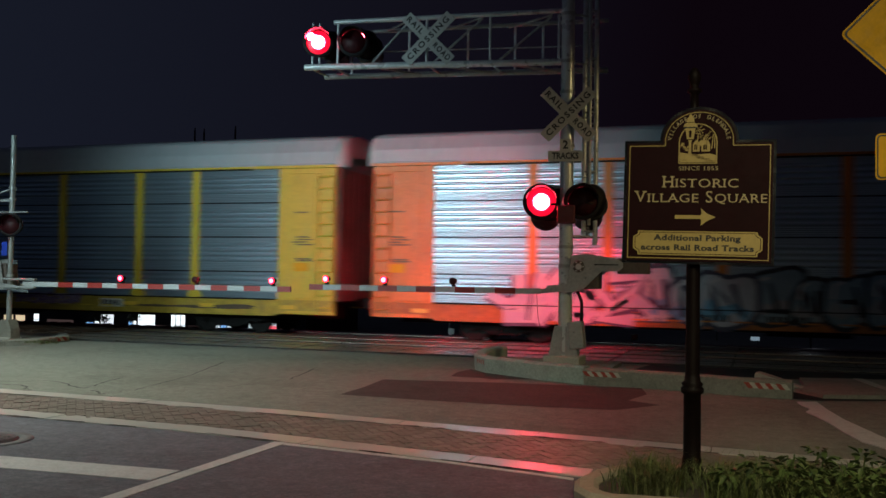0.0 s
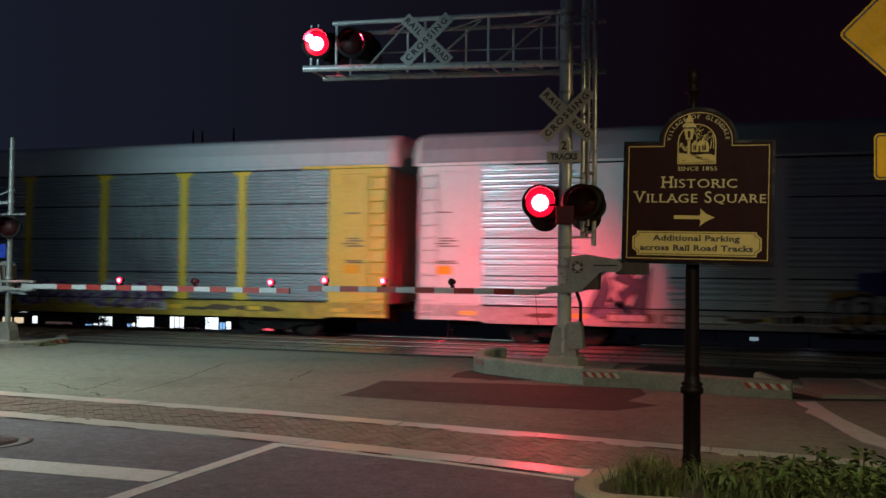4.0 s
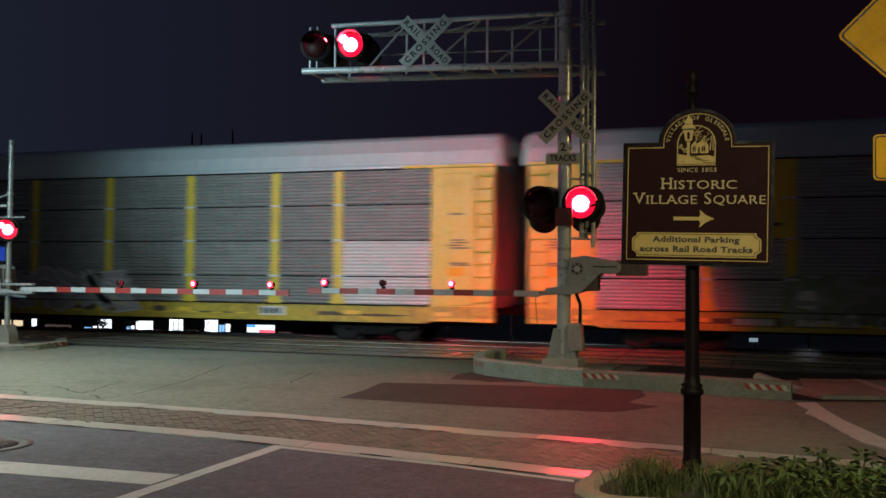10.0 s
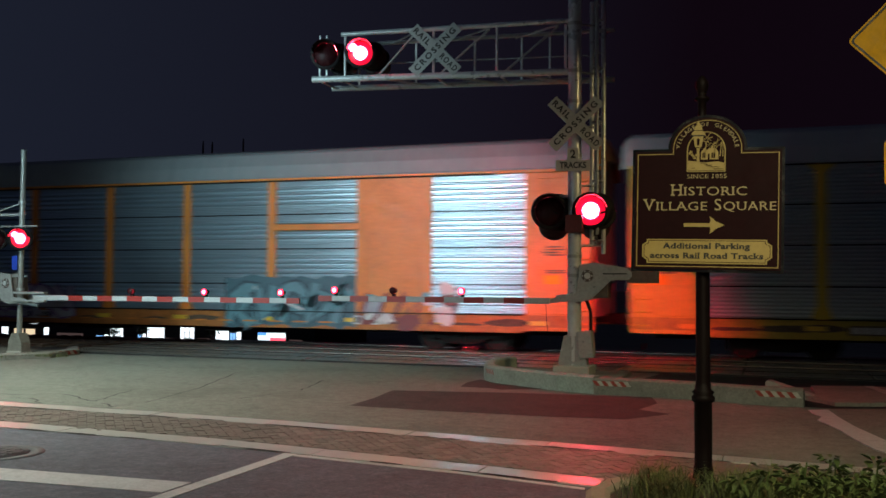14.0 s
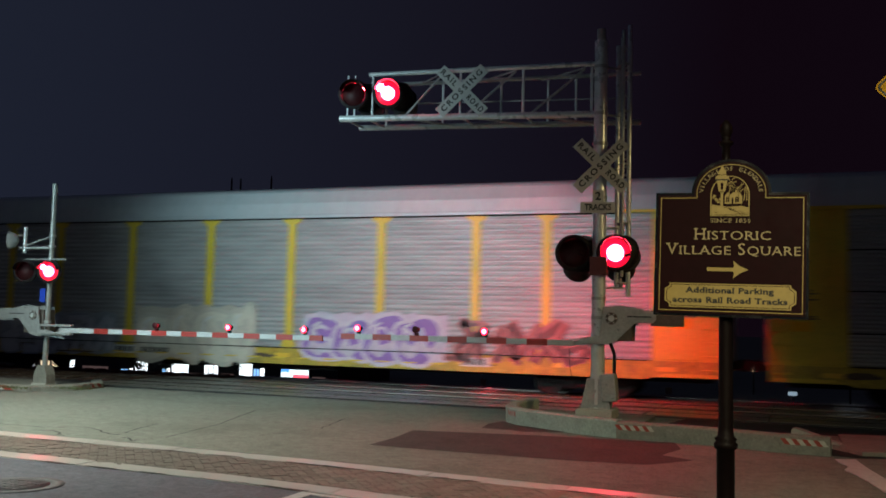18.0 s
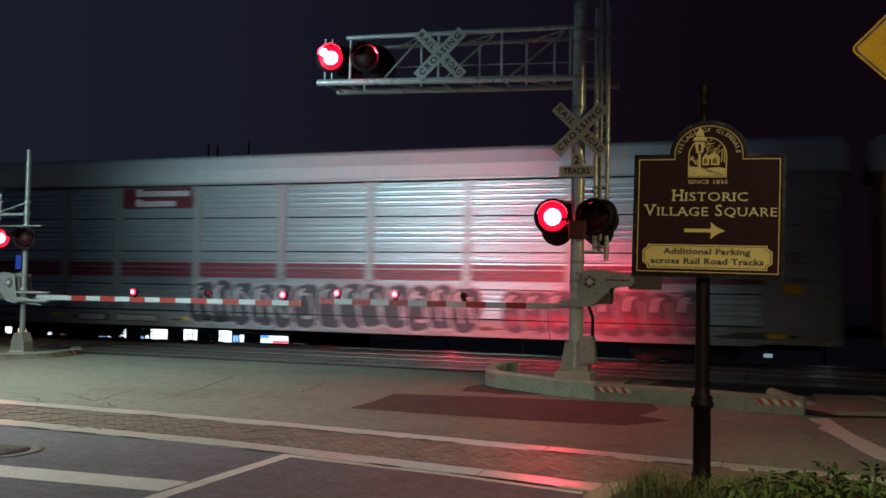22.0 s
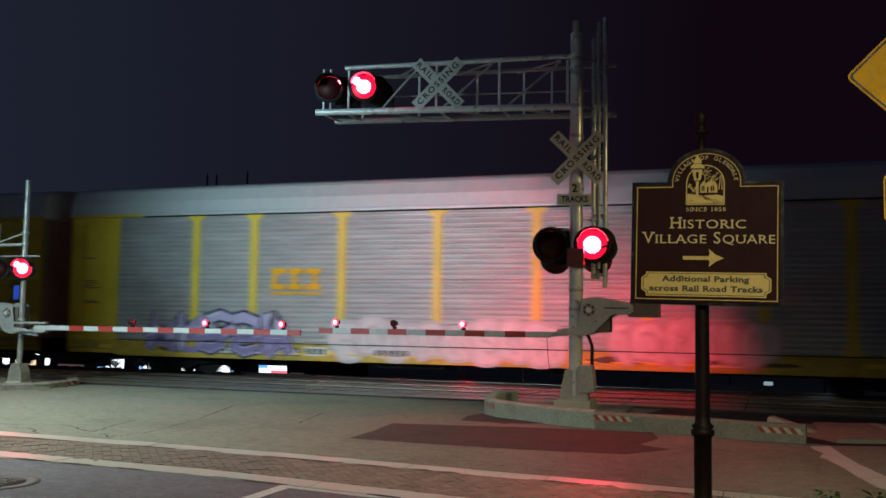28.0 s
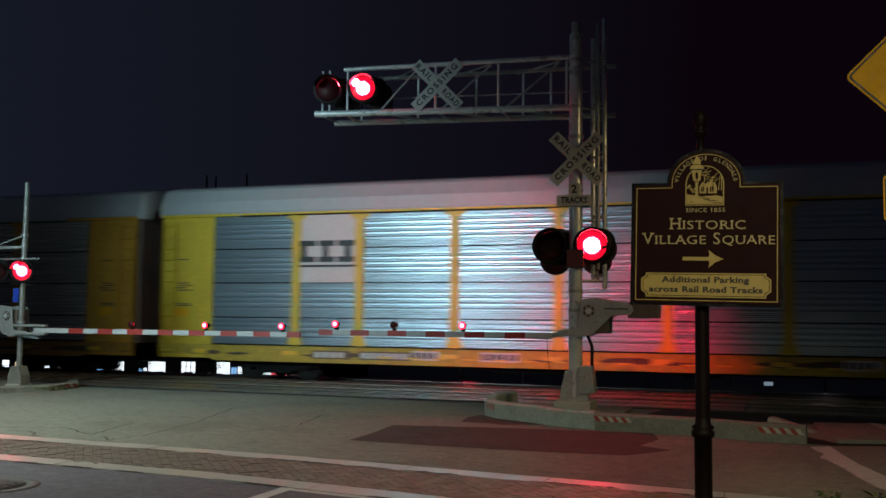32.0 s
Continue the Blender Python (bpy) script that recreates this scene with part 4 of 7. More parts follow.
    for k in range(30):
        cx, cz, ang, L = 0.045 + 0.075 * rr.uniform(-1, 1), 2.768 + 0.045 * rr.uniform(-1, 1), rr.uniform(0, 3.1), rr.uniform(0.012, 0.026)
        if math.hypot(cx + 0.0075, cz - 2.70) > 0.125:
            continue
        pts = [(cx + L * (q - 1) * math.cos(ang) - 0.25 * L * (q % 2) * math.sin(ang), cz + L * (q - 1) * math.sin(ang) + 0.25 * L * (q % 2) * math.cos(ang)) for q in range(3)]
        flat("twig", [(p[0], p[1] - 0.0025) for p in pts] + [(p[0], p[1] + 0.0025) for p in pts[::-1]])
    # the lantern stands out over the arch
    lx = -0.066
    flat("lantern_post", [(lx - 0.012, 2.55), (lx + 0.012, 2.55), (lx + 0.009, 2.70), (lx + 0.014, 2.715), (lx - 0.014, 2.715), (lx - 0.009, 2.70)], GOLD, 0.004)
    flat("lantern_glass", [(lx - 0.024, 2.722), (lx + 0.024, 2.722), (lx + 0.038, 2.805), (lx - 0.038, 2.805)], GOLD, 0.004)
    flat("lantern_pane", [(lx - 0.008, 2.735), (lx + 0.008, 2.735), (lx + 0.011, 2.782), (lx, 2.79), (lx - 0.011, 2.782)], MAROON, 0.007)
    flat("lantern_shadow", [(lx - 0.05, 2.806), (lx + 0.05, 2.806), (lx + 0.05, 2.815), (lx - 0.05, 2.815)], INK, 0.004)
    flat("lantern_brim", [(lx - 0.052, 2.817), (lx + 0.052, 2.817), (lx + 0.045, 2.838), (lx + 0.028, 2.848), (lx - 0.028, 2.848), (lx - 0.045, 2.838)], GOLD, 0.004)
    flat("lantern_cap", [(lx - 0.03, 2.853), (lx + 0.03, 2.853), (lx + 0.026, 2.878), (lx + 0.012, 2.893), (lx + 0.012, 2.90), (lx + 0.005, 2.915), (lx - 0.005, 2.915), (lx - 0.012, 2.90), (lx - 0.012, 2.893), (lx - 0.026, 2.878)], GOLD, 0.004)
    words = "VILLAGE OF GLENDALE"
    for k, ch in enumerate(words):
        if ch != " ":
            a = radians(180 - 6 - 168 * k / (len(words) - 1))
            part("letter", serifs(letters(ch, 0.030, 0.001), 0.030), GOLD_PALE, board, m=Matrix.Translation((0.215 * math.cos(a), f, z1 - 0.005 + 0.186 * math.sin(a))) @ Matrix.Rotation(math.pi / 2 - a, 4, "Y"))
    for body, h, x, z, w in (("SINCE 1855", 0.030, 0.0, 2.465, 0.29), ("ISTORIC", 0.066, 0.062, 2.350, 0.455), ("ILLAGE", 0.066, -0.185, 2.236, 0.375), ("QUARE", 0.066, 0.312, 2.236, 0.375)):
        spell(board, serifs(letters(body, h, 0.001, w, 1.06, h * -0.004), h), GOLD_PALE, Matrix.Translation((x, f, z + 0.008)))
    for body, x, z in (("H", -0.222, 2.359), ("V", -0.428, 2.245), ("S", 0.083, 2.245)):
        part("letter", serifs(letters(body, 0.088, 0.001, None, 1.0, 0.0), 0.088), GOLD_PALE, board, m=Matrix.Translation((x, f, z + 0.008)))
    part("arrow", Build().prism([(x + 0.012, z) for x, z in ((-0.178, 2.090), (0.012, 2.090), (0.02, 2.07), (0.012, 2.036), (0.06, 2.075), (0.122, 2.103), (0.06, 2.131), (0.012, 2.172), (0.02, 2.136), (0.012, 2.117), (-0.178, 2.117))], f - .002, f + .003, axis="y"), GOLD, board, "gold arrow pointing along the road")
    pl = [(-0.44, 1.835), (-0.44, 1.81), (0.44, 1.81), (0.44, 1.835), (0.475, 1.86), (0.475, 1.95), (0.44, 1.975), (0.44, 1.995), (-0.44, 1.995), (-0.44, 1.975), (-0.475, 1.95), (-0.475, 1.86)]
    plate = part("plate", Build().prism(pl, f - 0.004, f + 0.004, axis="y"), GOLD, ob, "gold plate with dark lettering", at)
    part("plate_line", Build().add([(p[0] * 0.975, f - 0.0055, 1.9025 + (p[1] - 1.9025) * 0.9) for p in pl] + [(p[0] * 0.965, f - 0.0055, 1.9025 + (p[1] - 1.9025) * 0.85) for p in pl],
                                   [(k, (k + 1) % 12, 12 + (k + 1) % 12, 12 + k) for k in range(12)]), MAROON, plate)
    spell(plate, serifs(letters("Additional Parking", 0.042, 0.001, 0.64, 1.05, 0.002), 0.042), INK, Matrix.Translation((0, f - .006, 1.942)))
    spell(plate, serifs(letters("across Rail Road Tracks", 0.042, 0.001, 0.83, 1.05, 0.002), 0.042), INK, Matrix.Translation((0, f - .006, 1.868)))
    for dx in (-0.05, 0.05):
        part("bracket", Build().soft_box(dx - 0.02, dx + 0.02, -0.07, 0.0, 2.3, 2.34, 0.004, seg=1), BLACK, ob)


def warning_sign():
    x, y = 1.18, 9.0
    ob = thing("warning_sign", "yellow diamond warning sign with a plaque on a steel post", "sign", pose(x, y, 0))
    part("post", Build().box(-0.03, 0.03, 0.02, 0.05, 0.0, 4.3), GALV_DULL, ob)
    turn = Matrix.Translation((0, 0, 3.78)) @ Matrix.Rotation(radians(45), 4, "Y")

    def square(h, r):
        return [(sx * (h - r) + r * math.cos(a), sz * (h - r) + r * math.sin(a)) for sx, sz, a0 in ((1, 1, 0), (-1, 1, 90), (-1, -1, 180), (1, -1, 270)) for a in [radians(a0 + k * 22.5) for k in range(5)]]
    d = part("diamond", Build().prism(square(0.381, 0.05), -0.003, 0.003, axis="y"), YELLOW_SIGN, ob, "yellow diamond plate with a black border", turn)
    o, i = square(0.365, 0.04), square(0.347, 0.03)
    n = len(o)
    part("border", Build().add([(p[0], -0.005, p[1]) for p in o] + [(p[0], -0.005, p[1]) for p in i], [(k, (k + 1) % n, n + (k + 1) % n, n + k) for k in range(n)]), INK, d)
    def rect(w, h, r):
        return [(sx * (w - r) + r * math.cos(a), sz * (h - r) + r * math.sin(a)) for sx, sz, a0 in ((1, 1, 0), (-1, 1, 90), (-1, -1, 180), (1, -1, 270)) for a in [radians(a0 + k * 22.5) for k in range(5)]]
    p = part("plaque", Build().prism(rect(0.25, 0.2, 0.04), -0.003, 0.003, axis="y"), YELLOW_SIGN, ob, "yellow plaque with a black border", Matrix.Translation((0, 0, 2.7)))
    o, i = rect(0.238, 0.188, 0.035), rect(0.226, 0.176, 0.028)
    part("border", Build().add([(q[0], -0.005, q[1]) for q in o] + [(q[0], -0.005, q[1]) for q in i], [(k, (k + 1) % n, n + (k + 1) % n, n + k) for k in range(n)]), INK, p)


def planter():
    pts = [(5.5, 8.1), (-0.7, 7.9), (-1.05, 7.76), (-1.22, 7.48), (-1.29, 7.1), (-1.24, 6.80), (-1.12, 6.62), (-0.95, 6.54), (0.3, 6.68), (5.5, 7.2)]
    kerb_run("planter_kerb", "rounded tan concrete kerb round a planting bed", pts, 0.16, 0.14, CONCRETE_TAN)
    bed = Build().prism([(5.5, 7.3), (0.3, 6.8), (-0.9, 6.67), (-1.08, 6.85), (-1.12, 7.1), (-1.05, 7.45), (-0.95, 7.62), (-0.7, 7.75), (5.5, 7.95)], 0.0, 0.10)
    tagged(part("planting_bed", bed, EARTH), "dark bare soil of the planting bed", "soil", kind="structure")
    rng = random.Random(4)

    def blades(count, region, h0, h1, name, label, mat, width):
        b = Build()
        for _ in range(count):
            x, y = region(rng)
            h = rng.uniform(h0, h1)
            a = rng.uniform(0, 2 * math.pi)
            lean = rng.uniform(0.25, 1.15) * h
            ca, sa = math.cos(a), math.sin(a)
            w = width * rng.uniform(0.6, 1.3)
            pts = []
            for k in range(5):
                f = k / 4
                d, z = lean * f * f, 0.09 + h * (f - 0.36 * f * f * f)
                ww = w * (1 - f) ** 0.6
                pts += [(x + ca * d - sa * ww, y + sa * d + ca * ww, z), (x + ca * d + sa * ww, y + sa * d - ca * ww, z)]
            b.add(pts, [(2 * k, 2 * k + 1, 2 * k + 3, 2 * k + 2) for k in range(4)], True)
        return tagged(part(name, b, mat), label, "grass", kind="stuff")

    def clumps(r):
        c = r.choice(cl)
        x = c[0] + r.gauss(0, 0.085)
        return x, min(max(c[1] + r.gauss(0, 0.085), 6.74 + 0.1 * max(x, 0)), 7.72)
    cl = []
    for _ in range(150):
        x = rng.uniform(-0.92, 3.4)
        if not -0.62 < x < -0.30 or rng.random() < 0.12:
            cl.append((x, rng.uniform(6.85, 7.6)))
    blades(12000, clumps, 0.10, 0.31, "ornamental_grass", "tufts of green ornamental grass in the planting bed", GRASS, 0.004)
    blades(700, clumps, 0.14, 0.44, "dry_grass", "pale dry blades among the green grass", GRASS_PALE, 0.0035)
    blades(900, lambda r: (r.uniform(-0.35, 1.5), r.uniform(6.85, 7.6)), 0.16, 0.36, "arching_grass", "long arching blades over the leafy weeds", GRASS_PALE, 0.004)
    # broad-leaved weed
    spots = [(-0.22, 6.95, 0.20), (-0.05, 7.1, 0.25), (0.12, 6.95, 0.24), (0.2, 7.2, 0.31), (0.33, 7.0, 0.27), (0.4, 7.3, 0.33), (0.52, 7.05, 0.28), (0.6, 6.9, 0.22), (0.66, 7.25, 0.32),
             (0.78, 7.02, 0.27), (0.86, 7.3, 0.30), (0.95, 7.05, 0.30), (1.02, 7.2, 0.27), (1.12, 7.0, 0.24), (0.3, 6.86, 0.18), (0.85, 6.9, 0.2)]
    for wx, wy, wh in spots:
        ob = thing("weed", "leafy green weed among the grass", "plant", pose(wx, wy, 0.09), "weeds in the planting bed")
        part("stem", Build().path([(0, 0, 0), (0.01, 0.0, wh * 0.5), (0.03, 0.01, wh)], 0.006, 6), LEAF, ob)
        for j in range(56):
            a, z = rng.uniform(0, 6.28), rng.uniform(0.25, 1.05) * wh
            L = rng.uniform(0.035, 0.085)
            m = Matrix.Translation((0.015, 0, z)) @ Matrix.Rotation(a, 4, "Z") @ Matrix.Rotation(rng.uniform(-0.7, 0.8), 4, "Y") @ Matrix.Translation((rng.uniform(0.0, 0.09), 0, 0))
            pts = [Vector((0, 0, 0)), Vector((L * .4, L * .28, .01)), Vector((L * .8, L * .2, 0)), Vector((L * 1.1, 0, -.015)), Vector((L * .8, -L * .2, 0)), Vector((L * .4, -L * .28, .01)), Vector((L * .5, 0, -.008))]
            part("leaf", Build().add([m @ q for q in pts], [(0, 6, 1), (1, 6, 2), (2, 6, 3), (3, 6, 4), (4, 6, 5), (5, 6, 0)], True), LEAF, ob)
    # weeds along the far kerb
    for cx, cy in ((-15.6, 16.0), (-14.6, 16.6)):
        blades(160, lambda r, cx=cx, cy=cy: (cx + r.gauss(0, 0.28), cy + r.gauss(0, 0.08)), 0.05, 0.13, "weed_tuft", "sparse weeds growing along the kerb", GRASS, 0.005)


# ---- beyond the tracks ----
def beyond():
    lit = glow("shop_light", (0.85, 0.95, 1.0), 2.2)
    dim = glow("shop_light_dim", (0.45, 0.62, 0.75), 0.5)
    warm = glow("shop_light_warm", (1.0, 0.78, 0.5), 1.0)
    dark = surface("far_wall", (0.05, 0.045, 0.045), 0.8)

    blue = glow("shop_light_blue", (0.25, 0.55, 1.0), 1.3)
    faint = glow("shop_light_faint", (0.40, 0.26, 0.25), 0.16)

    def shop(x0, x1, y, base, height, panes, label):
        ob = thing("shop_building", label, "building", pose(0, 0, 0))
        part("wall", Build().box(x0, x1, y, y + 9, base, base + height), dark, ob)
        part("roof", Build().box(x0 - 0.3, x1 + 0.3, y - 0.3, y + 9.3, base + height, base + height + 0.3), dark, ob)
        for a, c, z0, z1, cols, rows, m in panes:
            w = part("window", Build().box(a - 0.05, c + 0.05, y - 0.05, y - 0.003, z0 - 0.04, z1 + 0.05), dark, ob)
            for i in range(cols):
                for k in range(rows):
                    xa, xb = a + (c - a) * i / cols, a + (c - a) * (i + 0.78) / cols
                    za, zb = z0 + (z1 - z0) * k / rows, z0 + (z1 - z0) * (k + 0.88) / rows
                    part("pane", Build().box(xa, xb, y - 0.075, y - 0.052, za, zb), m, w)
        return ob
    shop(-66, -35, 62, -2.75, 3.6, [
        (-63.2, -60.2, -2.60, -2.44, 5, 1, lit), (-58.87, -58.04, -2.6, -1.71, 1, 2, lit), (-57.6, -55.3, -2.58, -1.78, 2, 1, warm), (-55.95, -55.04, -1.46, -1.2, 1, 1, lit), (-54.66, -54.08, -2.6, -1.68, 1, 2, lit),
        (-53.38, -50.2, -2.58, -2.06, 1, 1, faint), (-51.85, -50.5, -2.6, -2.36, 1, 1, warm), (-49.64, -48.95, -2.6, -2.2, 2, 1, blue), (-48.85, -48.45, -2.6, -2.1, 1, 1, lit), (-48.33, -47.15, -2.58, -1.60, 6, 5, lit),
        (-47.0, -45.95, -2.6, -2.3, 1, 1, faint), (-45.79, -45.45, -2.58, -2.04, 1, 1, blue), (-45.4, -45.05, -2.58, -2.0, 1, 2, lit), (-44.95, -43.42, -2.58, -1.52, 8, 5, lit), (-43.3, -42.2, -2.6, -2.25, 1, 1, faint),
        (-42.01, -40.75, -2.6, -1.44, 3, 3, lit), (-40.5, -39.2, -2.6, -2.2, 1, 1, faint), (-38.97, -37.85, -2.55, -1.43, 6, 5, lit), (-37.75, -37.25, -2.55, -1.7, 2, 1, blue), (-37.2, -36.75, -2.55, -1.68, 1, 2, lit)],
         "low dark shop with lit gridded windows beyond the tracks")
    shop(-33.4, -29.9, 60, -2.75, 2.4, [(-33.0, -30.2, -2.5, -2.0, 1, 1, faint)], "low dark brick shop wall beyond the tracks")
    # shrubs before the shop windows
    rl = random.Random(12)
    leafy = surface("shrub_leaf", (0.03, 0.045, 0.02), 0.7, vary=0.3)
    for x, z, w in ((-47.6, -1.75, 0.9), (-46.9, -2.0, 0.5), (-44.3, -1.7, 0.8), (-38.4, -1.75, 0.7)):
        ob = thing("shrub", "small dark leafy shrub before the shop windows", "shrub", pose(x, 60.5, -2.62), "shrubs before the shop")
        part("trunk", Build().rod((0, 0, 0), (0.05, 0, z + 2.62 + 0.2), 0.03, 0.012, 6), dark, ob)
        b = Build()
        for _ in range(170):
            p = Vector((rl.gauss(0, w * 0.4), rl.gauss(0, 0.2), z + 2.62 + rl.gauss(0.1, 0.18)))
            u = Vector((rl.uniform(-1, 1), rl.uniform(-1, 1), rl.uniform(-1, 1))).normalized() * 0.075
            q = u.orthogonal().normalized() * 0.04
            b.add([p - u, p + q, p + u, p - q], [(0, 1, 2, 3)])
        part("crown", b, leafy, ob)
    # electronic board
    ob = thing("message_board", "bright electronic message board beyond the tracks", "sign board", pose(-27.7, 50, -2.6))
    part("cabinet", Build().soft_box(-1.0, 1.0, 0, 0.3, 0.48, 1.62, 0.03), dark, ob)
    part("screen", Build().box(-0.91, 0.91, -0.012, -0.002, 0.55, 1.52), glow("screen_white", (0.75, 0.95, 1.0), 1.6), ob)
    part("screen_band", Build().box(-0.1, 0.91, -0.018, -0.013, 0.55, 1.24), glow("screen_red", (1.0, 0.1, 0.15), 2.0), ob)
    part("screen_band", Build().box(-0.91, -0.35, -0.018, -0.013, 1.36, 1.52), glow("screen_blue", (0.1, 0.35, 1.0), 1.5), ob)
    part("leg", Build().box(-0.6, -0.45, 0.1, 0.2, 0, 0.5), dark, ob)
    part("leg", Build().box(0.45, 0.6, 0.1, 0.2, 0, 0.5), dark, ob)
    # distant lamps on poles and a utility pole
    star = glow("lamp_star", (0.75, 0.88, 1.0), 26)
    for x, y, z, m in ((2.7, 60, 2.4, star), (-3.0, 70, -0.9, warm), (9.5, 66, -1.4, lit), (11.5, 64, -0.8, warm)):
        ob = thing("street_lamp", "distant lit street lamp on a dark pole", "street lamp", pose(x, y, -2.5), "street lamps beyond the tracks")
        part("pole", Build().rod((0, 0, 0), (0, 0, z + 2.5), 0.06, n=8), dark, ob)
        part("lantern", Build().soft_box(-0.13, 0.13, -0.12, 0.12, z + 2.5, z + 2.8, 0.04), m, ob)
    for x, y, h in ((-45.6, 70, 16.2), (-44.7, 70, 16.1), (-42.9, 72, 16.6)):
        ob = thing("utility_pole", "dark timber utility pole beyond the tracks", "utility pole", pose(x, y, -2.5))
        part("pole", Build().rod((0, 0, 0), (0, 0, h), 0.12, 0.08, 8), dark, ob)
        part("insulator", Build().rod((0, 0, h), (0, 0, h + 0.25), 0.05, n=6), dark, ob)
    # gate of the far side of the crossing
    ob = thing("crossing_gate", "lowered crossing gate with red lamps beyond the train", "crossing gate", pose(-10.0, 31.0, -1.2))
    part("post", Build().rod((2.2, 0, 0), (2.2, 0, 3.6), 0.07, n=12), GALV, ob)
    gate_arm(ob, 1.9, -5.6, 0.0, 2.25, [(-5.0, 0), (-2.2, 0), (0.2, 0)], 1.5, 0.76)
    ob = thing("crossing_signal", "signal mast with red flashers on the far side of the crossing", "crossing signal", pose(-16.2, 50.0, -2.5))
    part("pole", Build().rod((0, 0, 0), (0, 0, 4.9), 0.06, n=12), GALV, ob)
    part("lamp_bar", Build().rod((-0.5, 0, 4.2), (0.5, 0, 4.2), 0.025, n=8), GALV_DULL, ob)
    for px, first in ((-0.45, True), (0.45, False)):
        flasher(ob, Matrix.Translation((px, -0.12, 4.0)), first, 0.8, RED_LIT)
    # trackside signal and low post lamps
    ob = thing("lit_sign", "small lit white sign on a short post beyond the tracks", "sign", pose(-0.2, 33, -1.55))
    part("post", Build().rod((0, 0, 0), (0, 0, 1.25), 0.05, n=8), GALV_DULL, ob)
    part("face", Build().soft_box(-0.14, 0.14, -0.05, 0.05, 1.26, 1.38, 0.01), dim, ob)
    for x, y in ((-3.55, 28.6), (-9.2, 28.6)):
        ob = thing("trackside_marker", "small white marker on a short post beside the track", "marker post", pose(x, y, -0.75))
        part("post", Build().rod((0, 0, 0), (0, 0, 0.62), 0.025, n=8), GALV_DULL, ob)
        part("plate", Build().soft_box(-0.1, 0.1, -0.02, 0.0, 0.6, 0.78, 0.004, seg=1), SHEET_WHITE, ob)


village_sign()
warning_sign()
planter()
beyond()

# ---- the train ----
PITCH, HALF = 27.6, 13.30                     # car spacing and half the body's length
EDGES = [11.54, 8.85, 6.92, 4.16, 1.36]       # side posts, from the middle of a car
ROWS = [(0.93, 1.70), (1.70, 2.68), (2.68, 3.65), (3.65, 4.62)]
SIDE = -1.60


# play in the couplings, car by car
SLACK = [0.22, 0.12, -0.10, 0.0, 0.05, -0.12, -0.01, -0.13, -0.05, -0.08, -0.06, 0.11, 0.17, 0.2, -0.17, 0.06, -0.05, -0.18, -0.1]


def advance(t):
    """Car lengths that the train has run by t seconds."""
    return 3.135e-4 * t * t + 0.51327 * t + 0.00485


def car_x(j, t):
    f = t / 32
    return -10.90 + 0.717 * f - 0.368 * f * f + SLACK[j] + PITCH * (advance(t) - j + 0.5)


PAINTS = {
    "yellow": surface("car_yellow", (0.66, 0.475, 0.03), 0.5, mottle=0.10, vary=0.2, grain=14, stain=0.8, bump=0.06, second=(0.46, 0.33, 0.045)),
    "orange": surface("car_orange", (0.66, 0.21, 0.025), 0.5, mottle=0.10, vary=0.24, grain=14, stain=0.8, bump=0.06, second=(0.50, 0.17, 0.03)),
    "amber": surface("car_amber", (0.60, 0.31, 0.03), 0.5, mottle=0.10, vary=0.24, grain=14, stain=0.8, bump=0.06, second=(0.48, 0.26, 0.04)),
    "white": surface("car_white", (0.60, 0.61, 0.59), 0.5, vary=0.12, grain=14, stain=0.8, bump=0.06, second=(0.45, 0.44, 0.42)),
    "silver": surface("car_silver", (0.27, 0.265, 0.265), 0.42, metal=0.2, vary=0.12, grain=14, stain=0.8, bump=0.06),
}
SILLS = {
    "yellow": surface("sill_yellow", (0.46, 0.33, 0.03), 0.6, mottle=0.28, vary=0.3, grain=10, stain=1.6, bump=0.08, second=(0.10, 0.075, 0.04)),
    "orange": surface("sill_orange", (0.44, 0.15, 0.025), 0.6, mottle=0.28, vary=0.3, grain=10, stain=1.6, bump=0.08, second=(0.13, 0.07, 0.04)),
    "amber": surface("sill_amber", (0.40, 0.21, 0.03), 0.6, mottle=0.28, vary=0.3, grain=10, stain=1.6, bump=0.08, second=(0.12, 0.075, 0.04)),
    "white": surface("sill_white", (0.38, 0.38, 0.36), 0.6, mottle=0.22, vary=0.25, grain=10, stain=1.6, bump=0.08, second=(0.14, 0.12, 0.10)),
    "silver": surface("sill_silver", (0.26, 0.26, 0.26), 0.6, mottle=0.22, vary=0.25, grain=10, stain=1.6, bump=0.08, second=(0.11, 0.10, 0.09)),
}
PANELS = {
    "dull": surface("side_screen_dull", (0.365, 0.365, 0.355), 0.46, sheen=0.05, metal=0.25, vary=0.20, grain=7, stain=0.9, bump=0.0, rand=0.06, second=(0.33, 0.32, 0.305), stretch=(0.1, 1, 1)),
    "dun": surface("side_screen_dun", (0.265, 0.255, 0.245), 0.5, sheen=0.05, metal=0.2, vary=0.22, grain=7, stain=0.9, bump=0.0, rand=0.08, second=(0.22, 0.205, 0.19), stretch=(0.1, 1, 1)),
    "mid": surface("side_screen_mid", (0.43, 0.49, 0.51), 0.36, sheen=0.03, metal=0.65, vary=0.09, grain=9, stain=0.5, bump=0.0, rand=0.05, stretch=(0.1, 1, 1)),
    "bright": surface("side_screen_bright", (0.42, 0.53, 0.59), 0.33, sheen=0.02, metal=0.85, vary=0.08, grain=9, stain=0.5, bump=0.0, rand=0.05, stretch=(0.1, 1, 1)),
}
